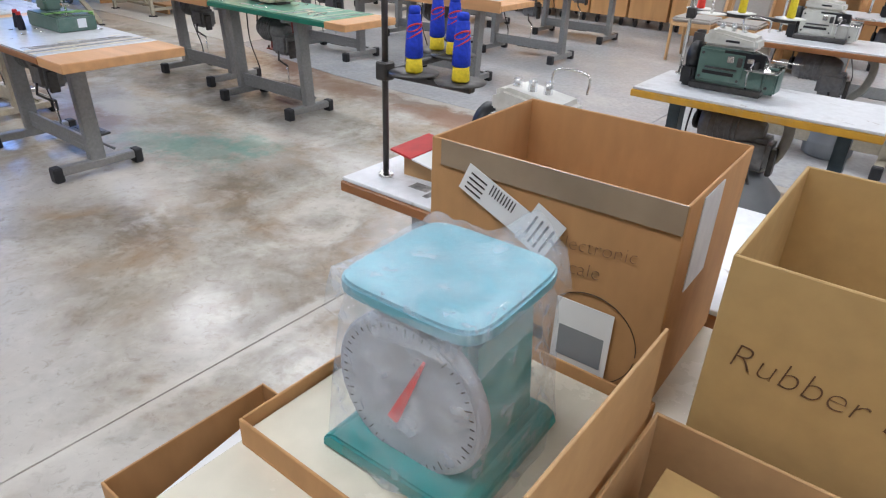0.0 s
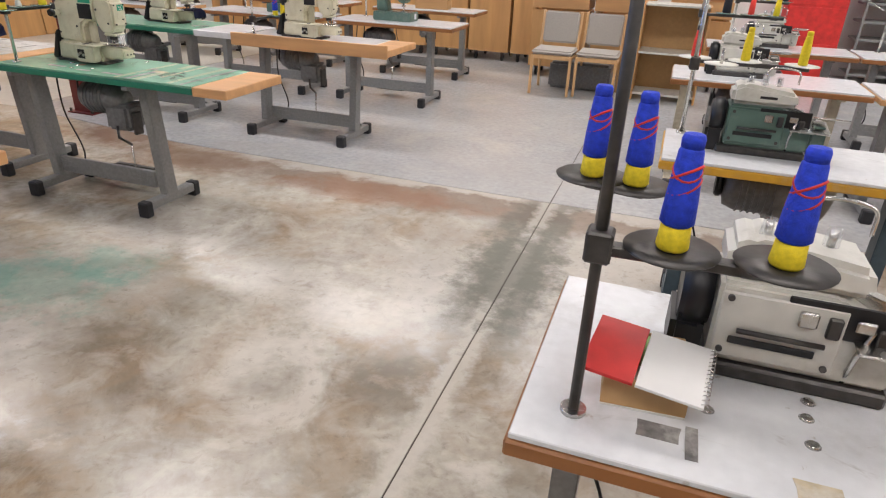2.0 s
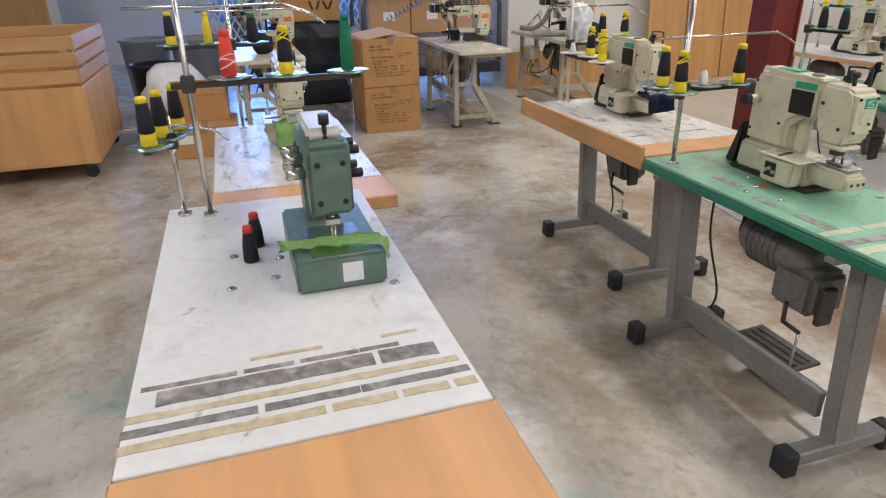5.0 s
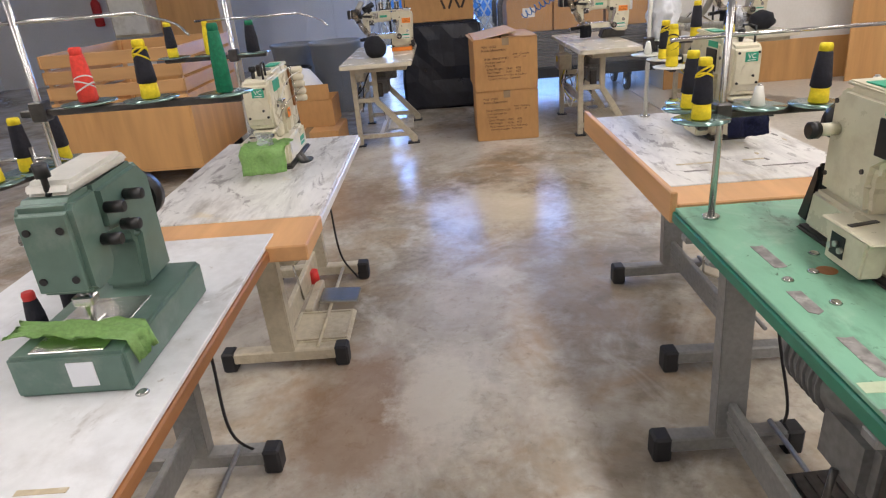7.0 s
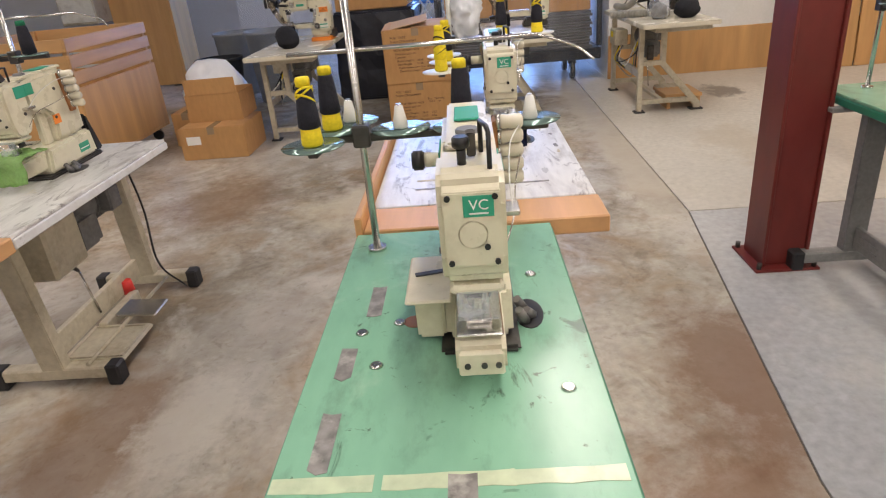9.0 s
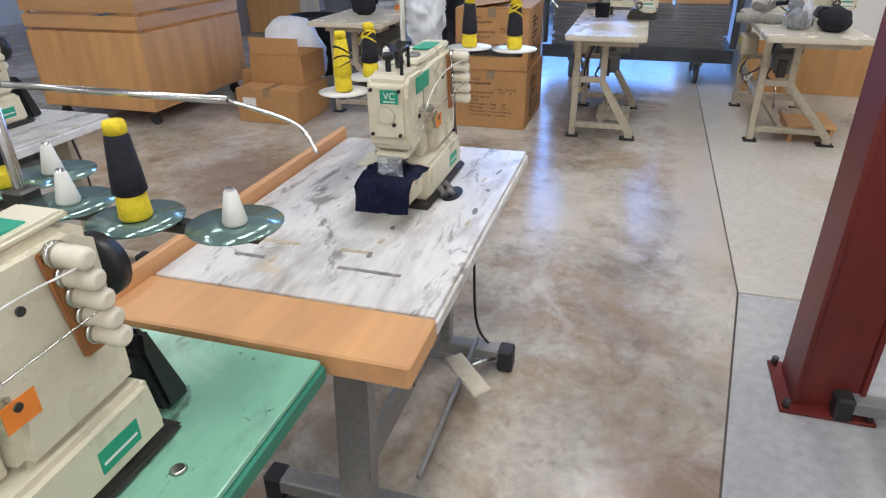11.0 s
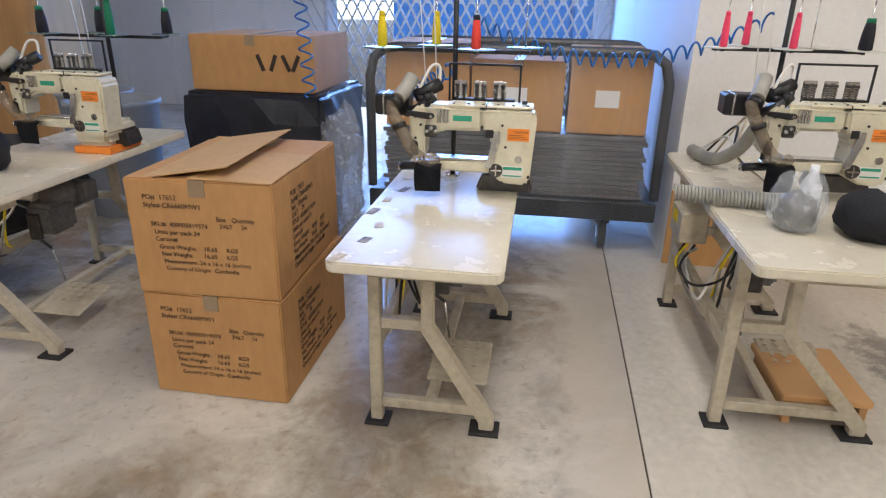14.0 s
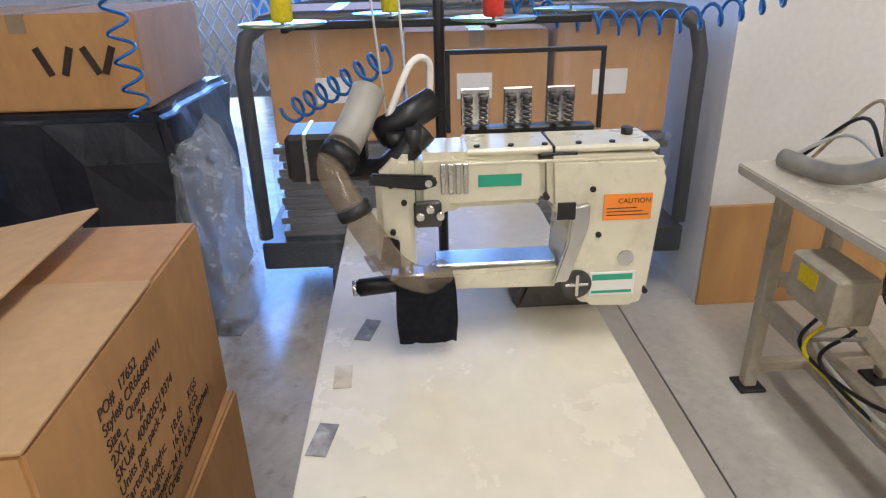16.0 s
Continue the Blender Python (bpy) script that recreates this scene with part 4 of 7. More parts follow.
def overlock(a, b, z=0.77, turn=0, enamel=None, base=None, label="", name="JUKI"):
    """Boxy overlock head; the sewing end points to +x."""
    e, g = enamel or WHITE_MACHINE, base or WHITE_MACHINE
    t = thing("overlock_machine", spot(a, b, z, turn), label, "sewing machine", "overlock machines")
    part("frame", bx(-0.15, 0.17, -0.07, 0.1, 0.0, 0.03, 0.005), DARK_STEEL, t)
    part("body", prism(((-0.13, 0.03), (0.17, 0.03), (0.17, 0.12), (0.13, 0.15), (0.06, 0.19), (-0.13, 0.19)), -0.06, 0.09, bev=0.008), g, t)
    part("front_cover", bx(-0.125, 0.075, -0.068, -0.061, 0.045, 0.175, 0.004), g, t)
    part("slot", bx(-0.1, 0.04, -0.0715, -0.0685, 0.075, 0.09, 0.002), BLACK, t)
    top = part("top_cover", prism(((-0.13, 0.191), (0.11, 0.191), (0.1, 0.245), (-0.09, 0.27), (-0.13, 0.25)), -0.05, 0.085, bev=0.014), e, t)
    part("name_bar", bx(-0.03, 0.03, -0.0512, -0.0502, 0.218, 0.228, 0), BLACK, top)
    for i in range(3):
        k = part("tension_knob", cy((-0.07 + i * 0.05, 0.0, 0.262), (-0.07 + i * 0.05, 0, 0.295), 0.014, 0.012, seg=14), BAG, t)
        part("spring", cy((-0.07 + i * 0.05, 0.0, 0.26), (-0.07 + i * 0.05, 0, 0.29), 0.007, seg=8), STEEL, k)
    part("presser_arm", prism(((0.06, 0.2), (0.15, 0.17), (0.165, 0.13), (0.15, 0.1), (0.13, 0.12), (0.06, 0.16)), 0.0, 0.04, bev=0.005), STEEL, t)
    part("cloth_plate", bx(0.09, 0.23, -0.09, 0.05, 0.13, 0.137, 0.003, m=pose(0, 0, 0, 8, 0, 0)), STEEL, t)
    part("hand_wheel", cy((-0.19, 0.01, 0.13), (-0.135, 0.01, 0.13), 0.07, seg=24, bev=0.01), BLACK, t)
    part("belt_cover", bx(-0.2, -0.14, -0.06, 0.08, 0.0, 0.1, 0.012, seg=2), BLACK, t)
    bm = tube(curve(((0.0, 0.08, 0.24), (0.0, 0.09, 0.31), (0.1, 0.09, 0.31), (0.11, 0.08, 0.26))), 0.004, 6)
    part("thread_guide", bm, STEEL, t)
    # raised black plate: the looper opening's inner shade put in as colour
    part("recess_shade", bx(-0.02, 0.16, -0.066, -0.0605, 0.12, 0.186, 0.002), BLACK, t)
    for k, (x, zz, w2, h2) in enumerate(((0.0, 0.15, 0.03, 0.03), (0.045, 0.142, 0.022, 0.04), (0.085, 0.155, 0.03, 0.022), (0.12, 0.14, 0.02, 0.03))):
        part("looper_link", bx(x, x + w2, -0.078, -0.0665, zz - h2 / 2, zz + h2 / 2, 0.003), (STEEL, DARK_STEEL)[k % 2], t)
    part("chip_guard", bx(0.18, 0.29, -0.07, 0.06, 0.0, 0.006, 0.002, m=pose(0, 0, 0.155, -10, 0, 0)), STEEL, t, "bright steel cloth plate")
    part("end_cover", bx(0.171, 0.225, -0.062, 0.05, 0.02, 0.135, 0.008, seg=2), g, t)
    for x, zz in ((-0.11, 0.06), (0.06, 0.06), (-0.11, 0.165), (0.185, 0.05), (0.21, 0.12)):
        part("screw", cy((x, -0.0735, zz), (x, -0.061, zz), 0.006, seg=10), DARK_STEEL, t)
    part("front_rod", cy((-0.09, -0.075, 0.105), (0.05, -0.075, 0.105), 0.005, seg=8), DARK_STEEL, t)
    part("lift_lever", tube(curve(((0.1, -0.05, 0.03), (0.1, -0.075, 0.1), (0.115, -0.07, 0.15))), 0.005, 6), STEEL, t)
    return t


def cone(m, thread, label, foot=None, h=0.19, wrap=None, tip=None, r=0.03):
    """Thread on a tall plastic cone with a coloured foot."""
    h, r = h * 0.8, r * 0.82
    t = thing("thread_cone", m, label, "thread cone", "thread cones")
    z0 = 0.0
    if foot:
        part("cone_foot", lathe(((r * 0.85, 0), (r * 0.95, 0.004), (r * 0.85, 0.036), (r * 0.8, 0.037)), 18), foot, t)
        z0 = 0.037
    part("thread", lathe(((r * 0.8, z0), (r * 0.98, z0 + 0.004), (r * 0.9, h * 0.5), (r * 0.68, h - 0.016), (r * 0.6, h - 0.012)), 18), thread, t)
    part("cone_tip", lathe(((r * 0.62, h - 0.012), (r * 0.64, h), (r * 0.55, h + 0.006), (r * 0.3, h + 0.006)), 14), tip or foot or thread, t)
    if wrap:
        rnd = random.Random(int(h * 1e4) + len(label))
        bm = None
        for i in range(3):
            zz = z0 + (h - z0) * rnd.uniform(0.15, 0.85)
            pts = [((r * (1.0 - 0.35 * zz / h)) * math.cos(q), (r * (1.0 - 0.35 * zz / h)) * math.sin(q), zz + 0.012 * math.sin(q + i)) for q in [k * math.pi / 7 for k in range(15)]]
            bm = tube(pts, 0.0025, 5, bm)
        part("thread_wrap", bm, wrap, t)
    return t


def thread_stand(a, b, z, spots, arm_z=0.33, top=0.62, bar=None, disc=None, label="steel thread stand with round spool plates", guide_len=0.5, guide_dir=(1, 0), arms=None, turn=0, pole=None):
    """Pole with spool plates on a bar; spots: (x, y, cone kind or None)."""
    t = thing("thread_stand", spot(a, b, z, turn), label, "thread stand", "thread stands")
    part("pole", cy((0, 0, 0), (0, 0, top), 0.009, seg=12), pole or STEEL, t)
    part("flange", cy((0, 0, 0), (0, 0, 0.008), 0.022, seg=14), STEEL, t)
    part("clamp", bx(-0.02, 0.02, -0.02, 0.02, arm_z - 0.03, arm_z + 0.02, 0.004), DARK_STEEL, t)
    for (x0, y0), (x1, y1), *low in arms or []:
        drop = low[0] if low else 0.0
        d = Vector((x1 - x0, y1 - y0, 0))
        ang = math.degrees(math.atan2(d.y, d.x))
        part("spool_bar", bx(0, d.length, -0.012, 0.012, arm_z - 0.018, arm_z, 0.003, m=pose(x0, y0, -drop, 0, 0, ang)), bar or DARK_STEEL, t)
    gx, gy = guide_dir
    gz = arm_z + (top - arm_z) * 0.55
    part("guide_arm", cy((-0.14 * gx, -0.14 * gy, gz), (guide_len * gx, guide_len * gy, gz), 0.005, seg=8), STEEL, t)
    part("guide_hook", tube(curve(((guide_len * gx, guide_len * gy, gz), ((guide_len + .08) * gx - 0.02, (guide_len + .08) * gy, gz - 0.03), ((guide_len + 0.12) * gx, (guide_len + 0.12) * gy, gz - 0.06))), 0.003, 6), STEEL, t)
    stem = arm_z
    for x, y, kind, *low in spots:
        arm_z = stem - (low[0] if low else 0.0)
        d = part("spool_plate", lathe(((0.02, arm_z), (0.066, arm_z + 0.003), (0.068, arm_z + 0.006), (0.02, arm_z + 0.005)), 26, at=(x, y, 0)), disc or GLASSY_DISC, t)
        part("spindle", cy((x, y, arm_z), (x, y, arm_z + 0.06), 0.006, seg=8), STEEL, d)
        if kind == "pin":
            part("cone_holder", lathe(((0.016, arm_z + 0.006), (0.018, arm_z + 0.01), (0.009, arm_z + 0.055), (0.006, arm_z + 0.056)), 12, at=(x, y, 0)), WHITE_DISC, d)
        elif kind:
            kw = CONES[kind]
            cone(spot(a, b, z, turn) @ Matrix.Translation((x, y, arm_z + 0.007)), **kw)
    return t


CONES = {
    "blue": dict(thread=BLUE_T, foot=YELLOW, wrap=RED, tip=BLUE_T, h=0.2, label="tall cone of blue thread with red strands and yellow foot"),
    "black": dict(thread=BLACK_T, foot=YELLOW, wrap=None, tip=YELLOW, h=0.17, label="cone of black thread with yellow foot and tip"),
    "blackw": dict(thread=BLACK_T, foot=YELLOW, wrap=YELLOW, tip=YELLOW, h=0.17, label="cone of black thread showing yellow through the winding"),
    "yellow": dict(thread=YELLOW, foot=None, tip=YELLOW, h=0.16, r=0.024, label="slim cone of yellow thread"),
    "green": dict(thread=GREEN_T, foot=None, tip=GREEN_T, h=0.2, r=0.026, label="tall cone of dark green thread"),
    "redw": dict(thread=RED_T, foot=None, wrap=WHITE_T, tip=RED_T, h=0.16, label="red and white thread cone"),
    "pink": dict(thread=PINK_T, foot=None, tip=PINK_T, h=0.17, r=0.02, label="slim cone of pink thread"),
    "red": dict(thread=RED_T, foot=None, tip=BLACK_T, h=0.15, r=0.024, label="cone of coral red thread"),
    "dark": dict(thread=BLACK_T, foot=None, tip=GREEN_T, h=0.15, r=0.034, label="fat cone of black thread"),
    "ywrap": dict(thread=YELLOW, foot=YELLOW, wrap=BLACK_T, tip=YELLOW, h=0.18, label="yellow cone with black thread wound round it"),
}

# ---- the two middle rows ----
g = station(-3.76, -2.19, 5.24, 5.75, -2.4, GREEN_TOP, GREEN_EDGE, legs=(-3.66, -2.84), foot=(5.18, 5.62), lean=-0.05, motor_at=-0.18,
            name_label="sewing table with scuffed mint green top and orange wood leaf")
studs(g, ((-0.5, 0.02), (-0.33, -0.1), (-0.3, -0.17), (-0.19, -0.13), (-0.5, 0.17), (-0.1, 0.19), (-0.42, -0.05)), 0.77)
wear(g, ((0.155, -0.25, -0.02, 0.035), (0.1, 0.0, 0.04, 0.05), (0.18, -0.05, 0.0, 0.09), (-0.42, -0.17, -0.14, 0.12), (0.0, -0.2, -0.17, 0.13), (-0.2, -0.2, -0.17, 0.1)), 0.7702, 0, 3, (GREY_TAPE, GREY_TAPE, TAN_TAPE, GREY_TAPE, GREY_TAPE, GREY_TAPE))
wear(g, ((0.085, -0.245, 0.24, 0.03), (0.21, -0.245, 0.24, 0.045), (0.29, -0.245, 0.24, 0.02), (0.42, -0.24, 0.24, 0.03), (0.5, -0.24, 0.24, 0.02), (-0.3, 0.19, 0.235, 0.07)), 0.7701, 0, 5, (PALE_TAPE, PALE_TAPE, TAN_TAPE, PALE_TAPE, GREY_TAPE, PALE_TAPE))
part("cable_hole", cy((-0.33, -0.07, 0.7695), (-0.33, -0.07, 0.7712), 0.022, seg=18), BROWN_EDGE, g)
vc_machine(-3.33, 5.55, label="cream cylinder-bed coverstitch sewing machine with green badge on a green table")
thread_stand(-3.66, 5.31, 0.77, ((-0.03, -0.07, "black"), (0.1, -0.09, "blackw"), (0.0, 0.09, "pin"), (0.02, 0.23, "black"), (0.0, 0.38, "pin"), (-0.1, -0.04, "pin")), 0.29, 0.62, arms=(((0, -0.09), (0, 0.42)), ((-0.1, -0.06), (0.12, -0.09))), guide_dir=(0, 1), guide_len=0.4)

w = station(-3.79, -2.24, 3.44, 4.09, -2.5, WHITE_TOP, BROWN_EDGE, legs=(-3.7, -2.83), foot=(3.48, 4.0), lean=-0.03, name_label="sewing table with white top, torn tape strips and orange wood leaf")
wear(w, ((0.32, -0.27, 0.27, 0.05), (0.37, -0.32, 0.3, 0.022), (0.41, -0.32, 0.31, 0.024), (0.45, -0.32, 0.31, 0.026), (0.28, -0.3, 0.2, 0.015), (0.24, -0.1, 0.25, 0.012)), 0.7702, 0, 11, (GREY_TAPE, TAN_TAPE, GREY_TAPE, TAN_TAPE, GREY_TAPE, TAN_TAPE))
studs(w, ((-0.3, -0.12), (-0.1, -0.13), (-0.13, -0.02), (-0.25, 0.0), (0.0, 0.26)), 0.77)
feed_machine(-3.22, 3.9, label="grey-green box-bed sewing machine with white top cover and taped corner")
lc = link("cloth_strip", drape(0.07, 0.24, 0.05, 4, at=(0, 0, 0), fold=0.02), LIME_CLOTH, m=spot(-3.08, 4.0, 0.862, 84))
tagged(lc, "lime green cloth strip lying across the machine bed", "cloth")
for a, b in ((-3.27, 3.69), (-3.37, 3.71)):
    cone(spot(a, b, 0.77), BLACK_T, "small black thread cone with red tip standing on the table", tip=RED, h=0.12, r=0.026)
thread_stand(-3.69, 3.58, 0.77, ((-0.02, 0.12, "redw"), (0.0, 0.29, "blackw"), (0.0, 0.48, "green")), 0.42, 0.8, arms=(((0, -0.05), (0, 0.52)),), guide_dir=(0, 1), guide_len=0.3)
thread_stand(-3.72, 3.5, 0.77, ((0.1, -0.05, "black"), (0.0, -0.02, "black"), (-0.1, 0.02, "black")), 0.25, 0.32, arms=(((0.12, -0.06), (-0.12, 0.03)),), guide_dir=(0, 1), guide_len=0.05)

c = station(-5.0, -3.68, 3.58, 4.2, -3.92, WORN_TOP, WHITE_TOP, steel=LEG_CREAM, legs=(-5.02, -4.22), foot=(3.64, 4.14), lean=0.05, treadle=False, name_label="sewing table with worn white top, wood leaf and cream legs")
vc_machine(-4.62, 3.93, label="cream coverstitch sewing machine with lime green cloth under its foot", cloth=LIME_CLOTH)
part("control_box", bx(-0.2, 0.02, -0.06, 0.1, 0.42, 0.68, 0.012), LEG_CREAM, c)
pd = part("pedal", bx(-0.22, 0.05, 0.0, 0.26, 0.07, 0.088, 0.01), LEG_CREAM, c, "cream treadle plate")
for q in ((-0.205, 0.035, 0.01, 0.022), (-0.205, 0.035, 0.238, 0.25), (-0.205, -0.193, 0.0225, 0.2375), (0.023, 0.035, 0.0225, 0.2375)):
    part("rim", bx(*q, 0.0885, 0.096, 0.002), LEG_CREAM, pd)
part("pedal", bx(-0.38, -0.24, 0.08, 0.26, 0.115, 0.13, 0.006, m=pose(0, 0, 0, -3, 0, 0)), STEEL, c, "small steel pedal")
part("pedal_bracket", bx(-0.5, -0.2, 0.03, 0.07, 0.05, 0.11, 0.005), LEG_CREAM, c)
part("pedal_knob", cy((-0.5, 0.02, 0.1), (-0.5, 0.02, 0.16), 0.03, 0.024, seg=14), RED, c)
thread_stand(-4.9, 3.72, 0.78, ((0.0, -0.1, "yellow"), (0.05, 0.1, "dark"), (0.0, -0.26, "black")), 0.4, 0.66, arms=(((0, -0.3), (0, 0.14)),), guide_dir=(0, 1), guide_len=0.3)

p = station(-4.95, -3.77, 5.26, 5.90, -3.93, WORN_TOP, WORN_TOP, legs=(-4.86, -4.12), foot=(5.36, 5.9), lean=-0.05, rail=EDGE_WOOD, z=0.775, treadle=False, name_label="sewing table with heavily taped white top and wooden side rail")
wear(p, ((0.3, -0.2, 0.2, 0.012), (0.22, -0.2, 0.1, 0.014)), 0.7752, 0, 21, (GREY_TAPE, TAN_TAPE))
rp = random.Random(77)
for i in range(12):
    ln, wd = rp.uniform(0.01, 0.03), rp.uniform(0.004, 0.008)
    rim = [(ln * math.cos(q) * rp.uniform(0.7, 1.1), wd * math.sin(q) * rp.uniform(0.6, 1.2)) for q in [k * math.pi / 5 for k in range(10)]]
    part("tape_piece", prism(rim, 0.7756, 0.7762, bev=0, axis="z"), (GREY_TAPE, TAN_TAPE)[i % 2], p).matrix_basis = pose(-0.52 + 0.075 * i, rp.choice((0.27, 0.24, -0.1, 0.1)), 0, 0, 0, rp.uniform(-14, 14))
part("pedal", bx(-0.1, 0.1, -0.035, 0.035, 0.09, 0.105, 0.004, m=pose(-0.26, 0.2, 0, 0, 6, 45)), LEG_CREAM, p, "pale steel pedal")
part("pedal_rod", cy((-0.3, 0.2, 0.095), (-0.42, 0.27, 0.06), 0.008, seg=8), STEEL, p)
vc_machine(-4.55, 5.665, z=0.775, label="cream coverstitch sewing machine with green plates and orange label", cloth=NAVY_CLOTH)
thread_stand(-4.9, 5.5, 0.775, ((0.39, -0.03, "ywrap", 0.055), (0.245, -0.012, "blackw", 0.045), (0.083, -0.027, "pin", 0.045), (-0.027, 0.065, None), (-0.022, 0.206, "black"), (-0.017, 0.346, "blackw")), 0.32, 0.66, disc=WHITE_DISC, pole=WHITE_MACHINE, arms=(((-0.02, 0), (-0.02, 0.37)), ((0, -0.02), (0.41, -0.03), 0.05)), guide_dir=(0, 1), guide_len=0.35)
bm = blob(0.13, 0.12, 0.21, 12, 0.3, sub=4)
for v in bm.verts:
    v.co += Vector((noise.noise(v.co * 45), noise.noise(v.co * 45 + Vector((7, 0, 0))), 0.4 * noise.noise(v.co * 30))) * 0.016
    v.co.z = max(0, v.co.z)
tagged(link("plastic_bag", bm, BAG_WHITE, m=spot(-4.927, 5.565, 1.102)), "knotted white plastic bag over a thread spool", "plastic bag")

# ---- further rows ----
n = station(-3.36, -2.04, 6.9, 7.44, -2.25, WHITE_TOP, EDGE_WOOD, legs=(-3.24, -2.42), foot=(6.9, 7.4), rail=EDGE_WOOD, lean=0.03, name_label="sewing table with white top and thick raw wood front rail")
vc_machine(-2.85, 7.2, label="cream coverstitch sewing machine with dark green badge")
k = station(-5.05, -3.42, 7.05, 7.6, -3.85, GREEN_TOP, GREEN_EDGE, ext=WHITE_TOP, legs=(-4.85, -4.0), foot=(6.95, 7.45), name_label="sewing table with green top and white extension leaf")
vc_machine(-4.3, 7.35, label="cream coverstitch sewing machine with navy cloth under its foot", cloth=NAVY_CLOTH)
thread_stand(-4.95, 7.2, 0.77, ((0.1, 0.0, "dark"), (0.25, 0.0, "dark"), (0.0, 0.1, "ywrap")), 0.33, 0.75, arms=(((0, 0), (0.3, 0)),))
thread_stand(-3.3, 7.1, 0.77, ((0.12, 0.25, "yellow"), (0.2, 0.25, "yellow"), (0.05, 0.25, "blue"), (0.3, 0.25, "yellow"), (0.36, 0.3, "blue")), 0.12, 0.95, arms=(((0, 0.25), (0.4, 0.25)), ((0, 0), (0, 0.25))))
o = station(-3.4, -2.1, 8.5, 9.06, None, WHITE_TOP, BROWN_EDGE, legs=(-3.28, -2.38), foot=(8.45, 8.95), name_label="sewing table with white top and brown wood edge")
feed_machine(-2.8, 8.8, label="grey-green box-bed sewing machine on a brown-edged table")
thread_stand(-3.2, 8.95, 0.77, ((0.0, 0.0, "blue"), (0.15, 0.05, "blue"), (0.3, 0.05, "yellow"), (-0.15, 0.05, "green")), 0.4, 0.8, arms=(((-0.15, 0.04), (0.32, 0.04)),))
station(-4.9, -3.5, 8.45, 9.0, None, WHITE_TOP, BROWN_EDGE, legs=(-4.75, -3.7), foot=(8.4, 8.9), name_label="sewing table with white top and brown wood edge")
feed_machine(-4.0, 8.75, label="grey-green box-bed sewing machine on a brown-edged table")
thread_stand(-4.6, 8.85, 0.77, ((0.0, 0.0, "dark"), (0.14, 0.0, "red"), (0.28, 0.0, "black"), (0.42, 0.0, "blue")), 0.4, 0.8, arms=(((-0.05, 0), (0.45, 0)),))
station(-6.6, -5.2, 8.4, 8.95, None, WHITE_TOP, EDGE_WOOD, legs=(-6.45, -5.4), foot=(8.35, 8.85), name_label="sewing table with white top beyond the red column")
vc_machine(-5.8, 8.7, label="cream coverstitch sewing machine beyond the red column")
thread_stand(-6.3, 8.75, 0.77, ((0.0, 0.0, "ywrap"), (0.14, 0.0, "black"), (0.28, 0.0, "pin"), (0.42, 0.0, "black")), 0.36, 0.8, arms=(((-0.05, 0), (0.45, 0)),))
for a, head in ((-6.4, "o"), (-4.7, "f"), (-3.0, "n")):
    station(a - 0.65, a + 0.65, 10.05, 10.6, None, WHITE_TOP, BROWN_EDGE, legs=(a - 0.5, a + 0.45), foot=(10.0, 10.5), name_label="sewing table with white top in the back row")
    if head == "f":
        feed_machine(a, 10.35, label="grey-green box-bed sewing machine in the back row")
    if head == "o":
        overlock(a, 10.35, label="off-white overlock sewing machine in the back row")
    if head != "n":
        thread_stand(a - 0.4, 10.4, 0.77, ((0.0, 0.0, "blue"), (0.14, 0.0, "dark"), (0.28, 0.0, "yellow"), (0.44, 0.0, "blue")), 0.4, 0.85, arms=(((-0.05, 0), (0.5, 0)),))
tagged(link("wood_block", bx(-0.2, 0.2, -0.12, 0.12, 0, 0.12, 0.006), PLYH, m=spot(-2.95, 10.3, 0.77, 8)), "pale wooden block lying on a white tabletop", "wood block")

# ---- station beside the cardboard boxes ----
ta = station(-0.26, 0.95, 3.35, 3.95, None, WHITE_TOP, BROWN_EDGE, legs=(-0.17, 0.8), foot=(3.38, 3.92), lean=0.0, motor_at=-0.06, name_label="sewing table with white top and brown wood edge")
studs(ta, ((-0.315, -0.02), (-0.295, -0.11), (-0.135, -0.07), (-0.135, -0.14), (-0.125, -0.02)), 0.77)
wear(ta, ((-0.32, -0.25, -0.17, 0.02), (-0.14, -0.27, -0.23, 0.07), (-0.37, -0.22, -0.18, 0.07)), 0.7702, 0, 33, (GREY_TAPE, TAN_TAPE, GREY_TAPE))
overlock(0.17, 3.72, label="off-white overlock sewing machine with black hand wheel")
thread_stand(-0.165, 3.45, 0.77, ((0.1, 0.005, "blue"), (0.25, 0.012, "blue"), (-0.05, 0.29, "blue"), (0.03, 0.27, "blue")), 0.315, 0.98, disc=DARK_STEEL, pole=DARK_STEEL, arms=(((0, 0), (0.29, 0.012)), ((0, 0), (-0.02, 0.3)), ((-0.06, 0.29), (0.05, 0.27))), guide_len=0.36)
bk = thing("carton_tray", spot(-0.06, 3.55, 0.77, 4), "small shallow white carton holding green thread", "carton")
part("base", bx(-0.07, 0.07, -0.06, 0.1, 0, 0.004, 0.001), PAPER, bk)
for q in ((-0.07, 0.07, -0.06, -0.057), (-0.07, 0.07, 0.097, 0.1), (-0.07, -0.067, -0.0565, 0.0965), (0.067, 0.07, -0.0565, 0.0965)):
    part("side", bx(*q, 0.0045, 0.062, 0.0008), CARD_IN, bk)
nb = thing("spiral_notebook", spot(-0.06, 3.535, 0.842, -6) @ pose(0, 0, 0, 5, 4, 0), "open spiral notebook with red cover and white page", "notebook")
part("red_cover", bx(-0.1, -0.012, -0.075, 0.085, 0, 0.007, 0.001), RED, nb, "bright red cover")
